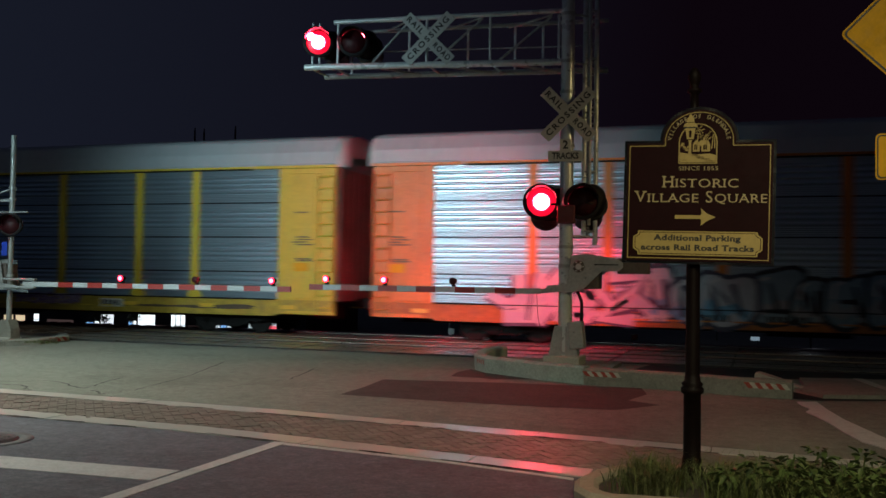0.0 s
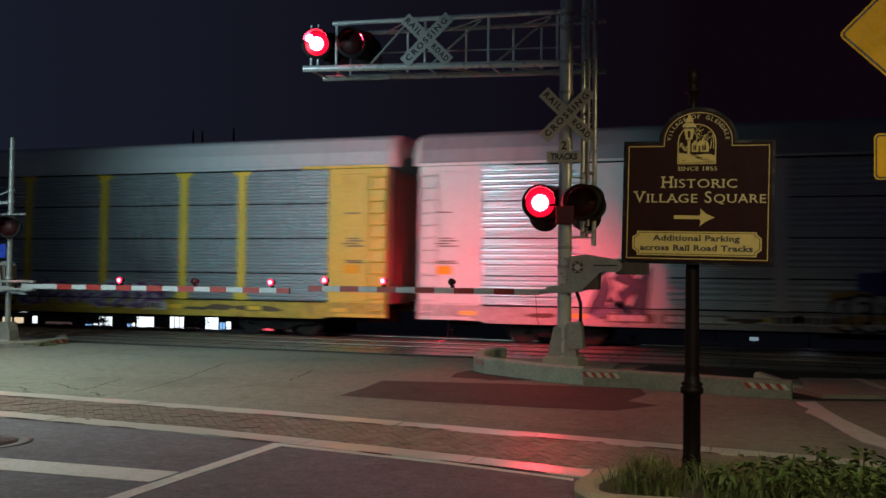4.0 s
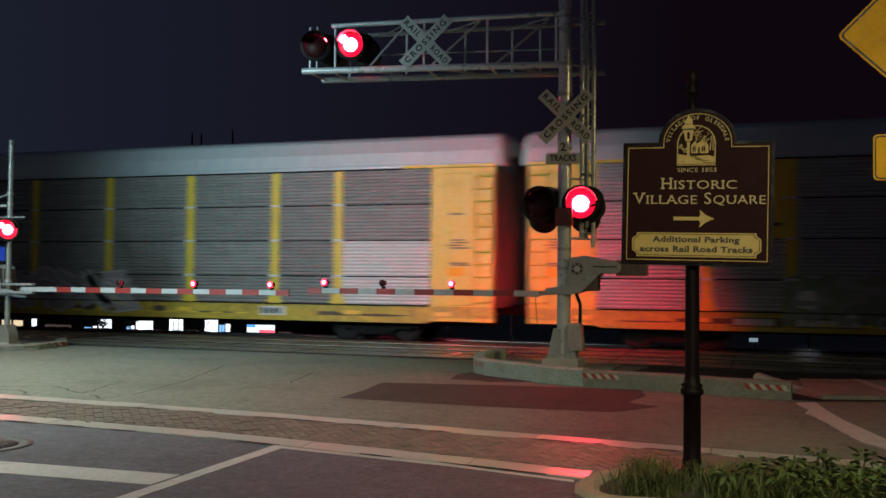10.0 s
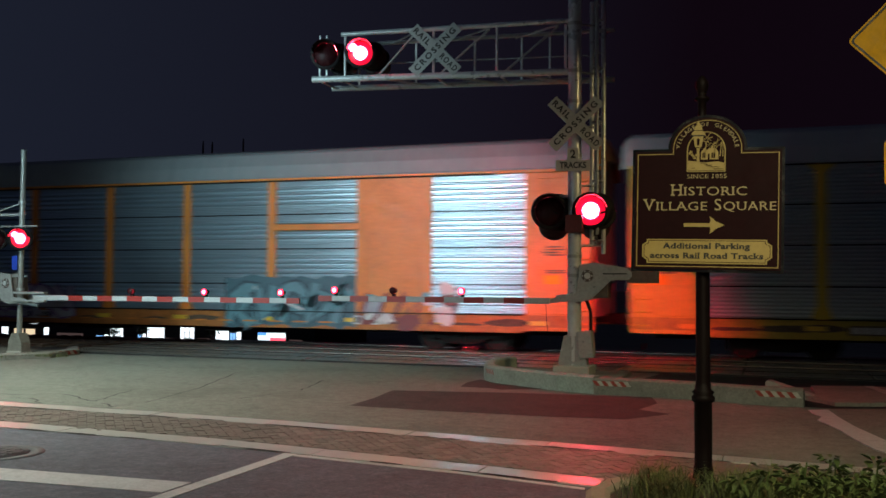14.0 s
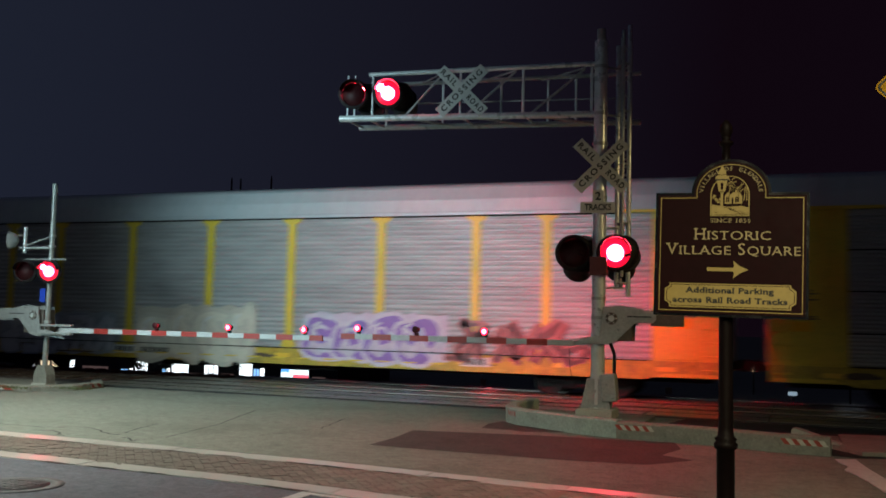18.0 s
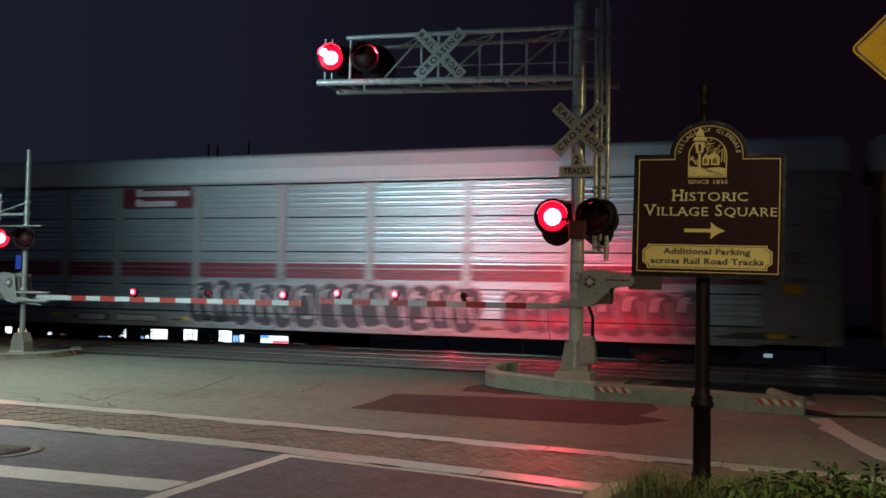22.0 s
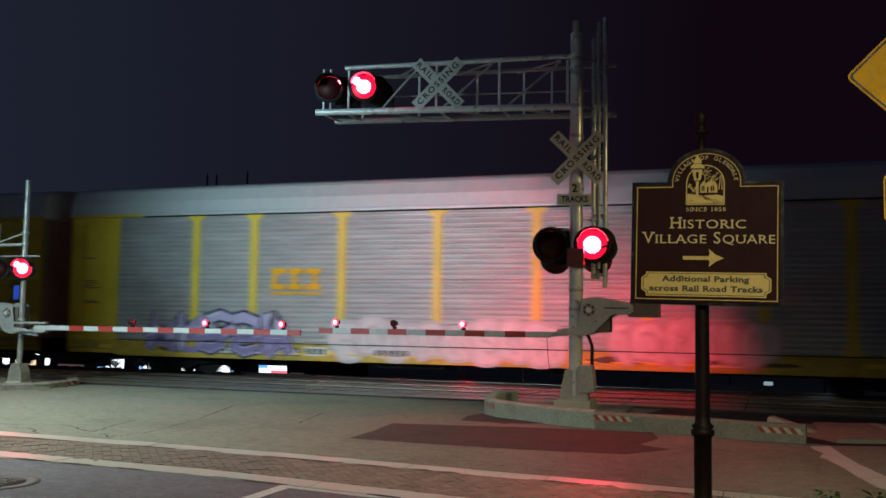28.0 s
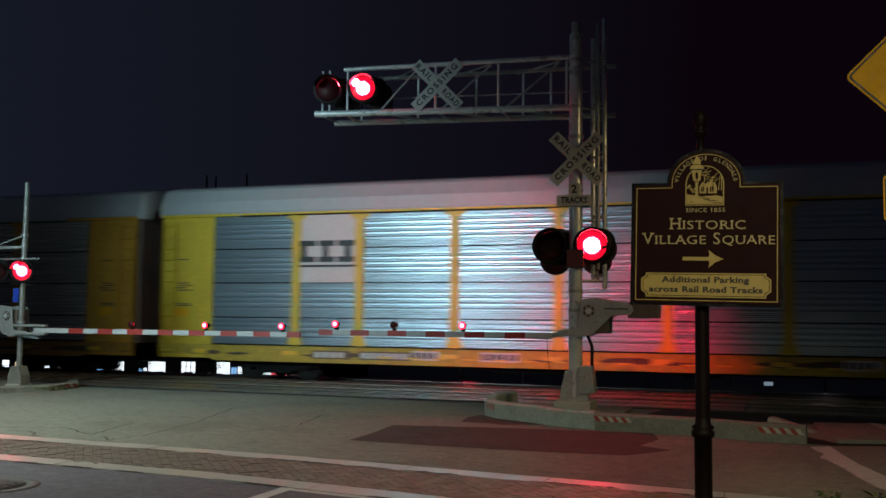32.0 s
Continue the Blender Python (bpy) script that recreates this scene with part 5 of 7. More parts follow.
CAP_WHITE = surface("cap_white", (0.55, 0.55, 0.53), 0.5, vary=0.15, grain=10, stain=1.2, bump=0.05, second=(0.38, 0.35, 0.32))
END_RED = surface("end_oxide", (0.30, 0.23, 0.19), 0.6, vary=0.3, grain=12, stain=0.8, bump=0.1)
REFLECTOR = surface("reflector_yellow", (0.78, 0.50, 0.04), 0.35, vary=0.1, grain=30, stain=3.0)
STENCIL = surface("stencil_brown", (0.14, 0.10, 0.05), 0.6, vary=0.2)
GRIME = surface("grime", (0.10, 0.07, 0.045), 0.8, vary=0.4, grain=12, stain=3.0, bump=0.1, mottle=0.3)
CACHE = {}


def spray(name, c):
    key = ("spray", c)
    if key not in CACHE:
        CACHE[key] = surface("spray_paint", c, 0.55, vary=0.15, grain=20, stain=2.0, bump=0)
    return CACHE[key]


def cached(key, material, make):
    k = (key, material.name)
    if k not in CACHE:
        me = make().mesh(key if isinstance(key, str) else key[0])
        me.materials.append(material)
        CACHE[k] = me
    return CACHE[k]


def ribbed(width, height, pitch, depth):
    """A side screen with horizontal ribs, its lower left corner at the origin, facing -y."""
    b = Build()
    lo, hi = (0.012, height - 0.022) if height < 1.5 else (0.0, height)
    b.grooved = True
    prof = [(0.0, lo)]

    def rib(z, half, rise):
        prof.extend((-rise * math.sin(math.pi * i / 6), z - half + half * i / 3) for i in range(7))
    if pitch > 0.13:
        # fine ribs above and below, four or five bold ones across the middle
        n = round((hi - lo) / 0.0465)
        step = (hi - lo) / n
        k = 0
        while k < n:
            bold = 0.2 < k / n < 0.84 and k + 2 < n or height > 1.5
            w = 3 if bold else 1
            rib(lo + step * (k + (1.5 if bold else 0.5)), step * (1.15 if bold else 0.45), depth if bold else depth * 0.25)
            k += w
    else:
        n = max(2, round((hi - lo) / pitch))
        step = (hi - lo) / n
        for k in range(n):
            rib(lo + step * (k + 0.5), step * 0.46, depth)
    prof.append((0.0, hi))
    prof = [p for i, p in enumerate(prof) if i == 0 or p[1] > prof[i - 1][1] + 1e-5]
    m = len(prof)
    b.add([(x, y, z) for x in (0.012, width - 0.012) for y, z in prof], [(i, m + i, m + i + 1, i + 1) for i in range(m - 1)], True)
    return b


def arc(cu, cv, ru, rv, a0, a1, n=9):
    return [(cu + ru * math.cos(radians(a0 + (a1 - a0) * i / n)), cv + rv * math.sin(radians(a0 + (a1 - a0) * i / n))) for i in range(n + 1)]


# strokes of made-up characters in a unit square: straight ones, and rounded ones
STRAIGHT = [
    [[(.14, .02), (.14, .98), (.50, .42), (.86, .02), (.86, .98)]],
    [[(.86, .94), (.50, .94), (.18, .94), (.18, .50), (.18, .06), (.86, .06)], [(.18, .5), (.72, .5)]],
    [[(.06, .02), (.26, .50), (.46, .98), (.62, .98), (.78, .50), (.94, .02)], [(.26, .32), (.80, .32)]],
    [[(.18, .02), (.18, .98)], [(.88, .96), (.52, .60), (.24, .48), (.56, .32), (.92, .02)]],
    [[(.86, .86), (.56, .96), (.20, .84), (.24, .58), (.76, .42), (.82, .16), (.48, .04), (.12, .12)]],
    [[(.18, .02), (.18, .94), (.66, .94), (.84, .76), (.66, .52), (.26, .50)], [(.46, .48), (.90, .02)]],
    [[(.12, .98), (.16, .30), (.36, .06), (.66, .06), (.84, .30), (.88, .98)]],
    [[(.06, .02), (.14, .98), (.50, .30), (.86, .98), (.94, .02)]],
    [[(.10, .94), (.88, .94), (.50, .50), (.14, .06), (.92, .06)]],
    [[(.06, .96), (.94, .96)], [(.50, .94), (.46, .04)]],
    [[(.12, .98), (.12, .02)], [(.12, .5), (.82, .5)], [(.86, .98), (.86, .02)]],
]
ROUND = [
    [arc(.5, .5, .42, .42, 50, 320, 12)],
    [arc(.5, .52, .36, .40, 180, 0, 10) + [(.86, .3), (.9, .04)], [(.14, .52), (.1, .04)]],
    [arc(.5, .72, .34, .24, 30, 250, 8) + arc(.5, .27, .36, .24, 80, -150, 9)],
    [[(.12, .96), (.16, .5)] + arc(.5, .38, .34, .32, 190, 350, 8) + [(.86, .6), (.9, .98)]],
    [arc(.30, .5, .22, .44, 90, 290, 8), arc(.72, .5, .22, .44, 110, -80, 8)],
    [[(.04, .1), (.22, .82), (.42, .92), (.52, .36), (.74, .1), (.96, .86)]],
]


def graffiti(car, seed, x0, x1, z0, z1, fill, edge, cloud=None, second=None, style="block"):
    """Sprayed characters with outlines along the lower side of a car; they spell nothing.
    Styles: block, lean and tag (strokes), bubble and oval (rounded bodies), field (patches of colour)."""
    r = random.Random(seed)
    fb, eb, hb, sb = Build(), Build(), Build(), Build()
    h = z1 - z0
    layer = [0]

    def ribbon(bld, pts, half, y, taper=0.12):
        n = len(pts)
        left, right = [], []
        for i, p in enumerate(pts):
            q0, q1 = pts[max(i - 1, 0)], pts[min(i + 1, n - 1)]
            dx, dz = q1[0] - q0[0], q1[1] - q0[1]
            d = math.hypot(dx, dz) or 1
            w = half * (1 + taper * math.sin(i * 1.7 + seed))
            left.append((p[0] - dz / d * w, y, p[1] + dx / d * w))
            right.append((p[0] + dz / d * w, y, p[1] - dx / d * w))
        bld.add(left + right, [(i, i + 1, n + i + 1, n + i) for i in range(n - 1)])

    def body(bld, cx, cz, rx, rz, wob, y, grow=0.0):
        n = len(wob)
        ring = []
        for i in range(n):
            a = 2 * math.pi * i / n
            c, q = math.cos(a), math.sin(a)
            k = wob[i] / (abs(c) ** 3.2 + abs(q) ** 3.2) ** (1 / 3.2)
            ring.append((cx + (rx * k + grow) * c, y, cz + (rz * k + grow) * q))
        bld.add([(cx, y, cz)] + ring, [(0, 1 + i, 1 + (i + 1) % n) for i in range(n)])

    def step():
        layer[0] += 1
        return SIDE - 0.056 - 0.0012 * (layer[0] % 16)
    if style == "field":
        for k in range(int((x1 - x0) * 5)):
            cx, cz, w = r.uniform(x0 + .2, x1 - .2), z0 + h * r.uniform(.08, .95), r.uniform(.08, .34)
            y = step()
            body((fb, eb, sb, hb)[r.randrange(4)], cx, cz, w, w * r.uniform(.4, 1.1), [r.uniform(.7, 1.2) for _ in range(12)], y)
        x = x0
        while x < x1 - 0.5 * h:
            for line in r.choice(STRAIGHT):
                ribbon(eb, [(x + 0.7 * h * (1 - u) + 0.3 * h * (v - .5), z0 + h * (0.1 + 0.8 * v)) for u, v in line], 0.06 * h, step() - 0.0004, 0.3)
            x += h * r.uniform(.7, 1.0)
    elif style in ("bubble", "oval"):
        x = x0
        while x < x1 - 0.3 * h:
            w = h * (r.uniform(.42, .95) if style == "bubble" else r.uniform(.50, .62))
            tall = r.uniform(.80, 1.08) if style == "bubble" else 1.0
            cx, cz = x + w / 2, z0 + h * (0.5 * tall + r.uniform(-.03, .03))
            p1, p2, p3 = r.uniform(0, 6), r.uniform(0, 6), r.uniform(0, 6)
            k = 1.0 if style == "bubble" else 0.35
            wob = [1 + k * (0.10 * math.sin(2 * q + p1) + 0.09 * math.sin(3 * q + p2) + 0.05 * math.sin(5 * q + p3)) for q in (2 * math.pi * i / 26 for i in range(26))]
            y = step()
            body(eb, cx, cz, w * 0.56, h * 0.47 * tall, wob, y, (0.065 if style == "bubble" else 0.03) * h)
            body(fb, cx, cz, w * 0.53, h * 0.45 * tall, wob, y - 0.0004)
            if second:
                ribbon(sb, [(cx - 0.42 * w, cz - 0.10 * h), (cx - 0.12 * w, cz - 0.24 * h), (cx + 0.16 * w, cz - 0.12 * h), (cx + 0.44 * w, cz - 0.28 * h)], 0.11 * h, y - 0.0007, 0.35)
            for line in r.choice(STRAIGHT + ROUND)[:2 if style == "bubble" else 1]:
                ribbon(eb, [(cx + w * 0.62 * (.5 - u) + 0.2 * w * (v - .5), cz + h * 0.56 * (.5 - v)) for u, v in line], (0.04 if style == "bubble" else 0.03) * h, y - 0.0010, 0.3)
            ribbon(hb, [(cx - 0.36 * w, cz + 0.05 * h), (cx - 0.30 * w, cz + 0.28 * h), (cx - 0.1 * w, cz + 0.36 * h)], 0.025 * h, y - 0.0011)
            x += w * r.uniform(0.86, 1.02)
    else:
        x = x0
        slant = {"block": r.uniform(-.05, .12), "lean": -0.45, "tag": 0.25}[style]
        while x < x1 - 0.35 * h:
            w = h * r.uniform(0.58, 0.84)
            up, tall = r.uniform(-.04, .04), r.uniform(0.92, 1.06)
            flip, over, shear = r.random() < 0.6, r.random() < 0.5, r.uniform(-.25, .25)
            pool = STRAIGHT + ROUND if style != "tag" else ROUND + STRAIGHT[:4]
            y = step()
            strokes = r.choice(pool) + [r.choice([[(.05, .30), (.35, .62), (.70, .40), (1.15, .66)], [(-.1, .75), (.3, .55), (.75, .70), (1.1, .45)], [(.30, 1.02), (.62, .70), (.40, .36), (.80, -.02)]])]
            for line in strokes:
                line = [((1 - u if flip else u) + shear * (v - .5) + 0.08 * math.sin(5 * v + x), 1 - v if over else v) for u, v in line]
                pts = [(x + w * u + slant * h * (v - .5) + 0.02 * h * r.uniform(-1, 1), z0 + h * (0.5 + up + tall * (v - 0.5) * 0.80)) for u, v in line]
                if style == "tag":
                    ribbon(fb, pts, 0.105 * h, y, 0.4)
                    ribbon(eb, [(p[0] + 0.03 * h, p[1] - 0.02 * h) for p in pts], 0.055 * h, y - 0.0005, 0.5)
                    continue
                ribbon(eb, pts, 0.150 * h, y)
                ribbon(fb, pts, 0.098 * h, y - 0.0004)
                low = [p for p in pts if p[1] < z0 + 0.55 * h]
                if second and len(low) > 1:
                    ribbon(sb, low, 0.07 * h, y - 0.0007)
                if r.random() < 0.4 and len(pts) > 3:
                    ribbon(hb, [(p[0] - 0.04 * h, p[1] + 0.04 * h) for p in pts[1:3]], 0.02 * h, y - 0.0009)
            x += w * r.uniform(0.80, 0.98)
    if cloud:
        cb = Build()
        n = max(2, int((x1 - x0) / 0.22))
        top = [(x0 - .1 + (x1 - x0 + .2) * i / n, z1 + 0.12 * h * r.random() - 0.05) for i in range(n + 1)]
        low = [(x0 - .1 + (x1 - x0 + .2) * i / n, z0 + 0.10 * h * r.random()) for i in range(n + 1)]
        cb.add([(p[0], SIDE - 0.0535, p[1]) for p in top + low], [(i, i + 1, n + 2 + i, n + 1 + i) for i in range(n)])
        tagged(part("graffiti", cb, spray("spray", cloud), car), kind="stuff")
    if sb.v:
        tagged(part("graffiti", sb, spray("spray", second or edge), car), kind="stuff")
    if hb.v:
        tagged(part("graffiti", hb, spray("spray", (.62, .62, .6)), car), kind="stuff")
    tagged(part("graffiti", eb, spray("spray", edge), car), kind="stuff")
    tagged(part("graffiti", fb, spray("spray", fill), car, "sprayed graffiti"), kind="stuff")


def truck(car, x):
    """A two-axle bogie: side frames, bolster and two wheelsets that turn."""
    m = Matrix.Translation((x, 0, -0.13))

    def frame_mesh():
        b = Build()
        for s in (-1, 1):
            b.prism([(-1.25, 0.42), (-1.25, 0.62), (-0.85, 0.66), (-0.45, 0.78), (0.45, 0.78), (0.85, 0.66), (1.25, 0.62), (1.25, 0.42), (0.7, 0.40), (0.4, 0.24), (-0.4, 0.24), (-0.7, 0.40)], s * 1.0 - 0.06, s * 1.0 + 0.06, axis="y")
            for px in (-0.15, 0.0, 0.15):
                b.rod((px, s * 1.05, 0.3), (px, s * 1.05, 0.55), 0.06, n=8)
            for px in (-0.89, 0.89):
                b.rod((px, s * 1.0, 0.47), (px, s * 1.13, 0.47), 0.11, n=12)
        b.soft_box(-0.2, 0.2, -1.0, 1.0, 0.4, 0.72, 0.03, seg=1)
        return b
    tr = part("bogie", cached("bogie", CAR_UNDER, frame_mesh), CAR_UNDER, car, m=m)

    def wheels():
        b = Build()
        b.rod((0, -0.95, 0), (0, 0.95, 0), 0.075, n=10)
        t = Matrix.Rotation(radians(90), 4, "X")
        for s in (-1, 1):
            b.lathe([(0.075, -0.05), (0.12, -0.05), (0.3, -0.02), (0.36, -0.065), (0.42, -0.065), (0.425, 0.05), (0.45, 0.065), (0.36, 0.065), (0.3, 0.03), (0.12, 0.05), (0.075, 0.05)], 24,
                    Matrix.Translation((0, s * 0.77, 0)) @ (t if s < 0 else t.inverted()))
            for k in range(5):
                a = k * 2 * math.pi / 5
                b.box(-0.02, 0.02, s * 0.8 - 0.02, s * 0.8 + 0.02, 0.16, 0.28, Matrix.Rotation(a, 4, "Y"))
        return b
    for dx in (-0.89, 0.89):
        w = part("wheelset", cached("wheelset", WHEEL, wheels), WHEEL, tr, m=Matrix.Translation((dx, 0, 0.47)))
        WHEELS.append((w, dx, car))


WHEELS = []


def autorack(j, spec):
    paint, panel = PAINTS[spec["paint"]], PANELS[spec["panel"]]
    solid = spec.get("solid", False)
    pitch, depth = (0.139, 0.034) if spec.get("broad") else (0.14, 0.030) if spec.get("tall") else (0.097, 0.045)
    car = thing("autorack_car", spec["label"], "rail car", Matrix.Translation((car_x(j, 0), 25.73, 0)), "autorack cars of the train")
    post_cap = spec.get("caps", True)
    # inner box that closes the body, with the far side's ribs
    def core():
        b = Build().box(-HALF + 0.03, HALF - 0.03, SIDE + 0.03, 1.55, 0.86, 4.62)
        return b
    part("body", cached("body", CAR_UNDER, core), CAR_UNDER, car)

    def roof():
        prof = [(-1.64, 4.60), (-1.655, 4.70), (-1.64, 4.72), (-1.60, 5.05), (-1.50, 5.38), (-1.42, 5.46), (-0.8, 5.60), (0, 5.66), (0.8, 5.60), (1.42, 5.46), (1.50, 5.38), (1.60, 5.05), (1.64, 4.72), (1.64, 4.60)]
        b = Build()
        n = 96
        pts = []
        for i in range(n + 1):
            x = -HALF + 2 * HALF * i / n
            k = 0.012 * (i % 2)
            pts += [(x, y * (1 - (k / 1.6 if 2 < q < 11 else 0)), z) for q, (y, z) in enumerate(prof)]
        m = len(prof)
        b.add(pts, [(i * m + q, (i + 1) * m + q, (i + 1) * m + q + 1, i * m + q + 1) for i in range(n) for q in range(m - 1)])
        b.add(pts[:m], [tuple(range(m))])
        b.add(pts[-m:], [tuple(range(m))[::-1]])
        return b
    roof_mat = ROOF_DARK if solid else ROOF_GREY
    part("roof", cached("roof", roof_mat, roof), roof_mat, car, "grey weathered roof" if solid else "pale galvanised roof")
    rail_mat = paint if solid or spec.get("broad") else ROOF_GREY
    part("eave_rail", cached("eave_rail", rail_mat, lambda: Build().soft_box(-10.7, 10.7, SIDE - 0.075, SIDE - 0.03, 4.615, 4.675, 0.008, seg=1)), rail_mat, car)
    # shade below the eave rail, put in as a solid dark strip
    part("eave_gap", cached("eave_gap", CAR_UNDER, lambda: Build().box(-10.7, 10.7, SIDE - 0.05, SIDE - 0.02, 4.575, 4.612)), CAR_UNDER, car, "dark strip painted as shade under the eave")
    # end caps of the roof, rounded
    for s in (-1, 1):
        def cap(s=s):
            pts = []
            for k in range(7):
                f = k / 6
                g = math.sqrt(max(0, 1 - f * f))
                pts += [(s * (HALF - 0.003 + 0.28 * f), y * (0.80 + 0.2 * g), 4.62 + (z - 4.62) * (0.35 + 0.65 * g)) for y, z in ((-1.62, 4.62), (-1.58, 5.05), (-1.44, 5.42), (-0.8, 5.58), (0, 5.64), (0.8, 5.58), (1.44, 5.42), (1.58, 5.05), (1.62, 4.62))]
            return Build().add(pts, [(k * 9 + i, k * 9 + i + 1, k * 9 + 10 + i, k * 9 + 9 + i) for k in range(6) for i in range(8)], True)
        capm = PAINTS[spec["cap"]] if s > 0 and "cap" in spec else CAP_WHITE
        part("end_cap", cached(("end_cap", s), capm, cap), capm, car)

        def door(s=s):
            o = [(-1.5, 0.02)]
            for k in range(8):
                y0 = -1.5 + k * 0.375
                o += [(y0 + 0.01, 0.03), (y0 + 0.05, 0.06), (y0 + 0.325, 0.06), (y0 + 0.365, 0.03)]
            o += [(1.5, 0.02), (1.5, -0.03), (-1.5, -0.03)]
            return Build().prism([(s * (HALF + d), y) for y, d in o], 0.9, 4.6)
        part("end_door", cached(("end_door", s), END_RED, door), END_RED, car, "dark weathered ribbed end door")
        part("coupler", cached(("coupler", s), CAR_UNDER, lambda s=s: Build().soft_box(min(s * 12.9, s * 13.72), max(s * 12.9, s * 13.72), -0.13, 0.13, 0.72, 0.95, 0.03).soft_box(min(s * 13.5, s * 13.78), max(s * 13.5, s * 13.78), -0.2, 0.2, 0.68, 0.98, 0.05)), CAR_UNDER, car)
        # solid side section at the end, with its ladder
        a, c = sorted((s * EDGES[0], s * HALF))
        def corner(a=a, c=c, s=s):
            b = Build().soft_box(a, c, SIDE - 0.03, SIDE + 0.05, 0.52, 4.60, 0.01, seg=1)
            b.soft_box(a + 0.33 if s > 0 else a + 0.62, (c - 0.62) if s > 0 else c - 0.33, SIDE - 0.045, SIDE - 0.02, 0.95, 4.45, 0.012, seg=1)
            return b
        side = part("end_panel", cached(("end_panel", s), paint, corner), paint, car, f"{spec['paint']} painted end panel")
        lx = s * (HALF - 0.28)
        def rails(lx=lx):
            return Build().box(lx - 0.24, lx - 0.21, SIDE - 0.09, SIDE - 0.06, 0.6, 4.45).box(lx + 0.21, lx + 0.24, SIDE - 0.09, SIDE - 0.06, 0.6, 4.45)
        lad = part("ladder", cached(("ladder", s), paint, rails), paint, car)
        rung = cached("rung", paint, lambda: Build().rod((-0.23, 0, 0), (0.23, 0, 0), 0.022, n=6).box(-0.24, -0.22, 0, 0.06, -0.02, 0.02).box(0.22, 0.24, 0, 0.06, -0.02, 0.02))
        for k in range(12):
            part("rung", rung, paint, lad, m=Matrix.Translation((lx, SIDE - 0.09, 0.72 + k * 0.33)))
        def bar(s=s):
            return Build().soft_box(min(s * (HALF + 0.02), s * 10.75), max(s * (HALF + 0.02), s * 10.75), SIDE - 0.085, SIDE - 0.03, 4.60, 4.68, 0.008, seg=1)
        part("top_rail", cached(("top_rail", s), paint, bar), paint, car)
        def stencils(a=a, c=c):
            b = Build()
            r = random.Random(5)
            for k in range(7):
                x = a + 0.45 + r.random() * 0.15
                z = (2.05, 2.0, 2.45, 2.52, 2.59, 2.66, 3.35)[k]
                b.box(x, x + 0.35 + 0.2 * r.random(), SIDE - 0.05, SIDE - 0.046, z, z + 0.035)
            return b
        tagged(part("stencil", cached(("stencil", s), STENCIL, stencils), STENCIL, side, "small dark stencilled marks"), kind="stuff")
        part("decal", cached(("decal", s), YELLOW_SIGN, lambda a=a: Build().box(a + 0.5, a + 0.95, SIDE - 0.051, SIDE - 0.046, 1.72, 1.95)), YELLOW_SIGN, side, "yellow decal")
    # side sill, stepped up at the ends
    def sill():
        o = [(-HALF, 0.62), (-11.9, 0.62), (-11.4, 0.46), (11.4, 0.46), (11.9, 0.62), (HALF, 0.62), (HALF, 0.92), (-HALF, 0.92)]
        b = Build().prism(o, SIDE - 0.05, SIDE + 0.06, axis="y")
        b.prism(o, 1.54, 1.65, axis="y")
        return b
    part("side_sill", cached("side_sill", SILLS[spec["paint"]], sill), SILLS[spec["paint"]], car)
    # the ledge's shadow line above the sill, drawn as a proud dark strip
    part("sill_lip", cached("sill_lip", CAR_UNDER, lambda: Build().box(-11.5, 11.5, SIDE - 0.082, SIDE - 0.045, 0.908, 0.932)), CAR_UNDER, car, "dark strip painted as the shadow line over the sill")

    def ledger():
        b = Build()
        for k in range(16):
            b.soft_box(-6.3 + k * 0.8, -5.9 + k * 0.8, SIDE - 0.062, SIDE - 0.05, 0.62, 0.66, 0.004, seg=1)
        return b
    tagged(part("sill_bracket", cached("sill_bracket", paint, ledger), paint, car), kind="stuff")
    part("underframe", cached("underframe", CAR_UNDER, lambda: Build().soft_box(-12.9, 12.9, -0.4, 0.4, 0.35, 0.86, 0.03, seg=1).box(-12.8, 12.8, -1.5, 1.5, 0.8, 0.9).soft_box(-3.2, -1.2, -1.2, -0.6, 0.3, 0.8, 0.05).soft_box(1.6, 2.6, -1.1, -0.5, 0.3, 0.75, 0.05)), CAR_UNDER, car)
    def plates():
        return Build().box(-8.3, -7.1, SIDE - 0.0545, SIDE - 0.05, 0.57, 0.80).box(-6.9, -5.35, SIDE - 0.0545, SIDE - 0.05, 0.57, 0.80)

    def marks():
        b = Build()
        for x, n in ((-8.2, 4), (-6.8, 6)):
            for k in range(n):
                b.box(x + k * 0.235, x + k * 0.235 + 0.16, SIDE - 0.058, SIDE - 0.055, 0.61, 0.76)
        return b
    tagged(part("mark_plate", cached("mark_plate", STENCIL, plates), STENCIL, car, "dark patches under the car number bars"), kind="stuff")
    tagged(part("reporting_mark", cached("reporting_mark", PAINTS["white"], marks), PAINTS["white"], car, "pale car number bars on the sill"), kind="stuff")
    for x in (-11.9, -9.0, -4.3, -1.5, 1.2, 4.0, 6.7, 9.3, 11.9):
        part("reflector", cached("reflector", REFLECTOR, lambda: Build().box(-0.23, 0.23, SIDE - 0.0565, SIDE - 0.0505, 0.66, 0.77)), REFLECTOR, car, "yellow reflective strip", Matrix.Translation((x, 0, 0)))
    r = random.Random(40 + j)
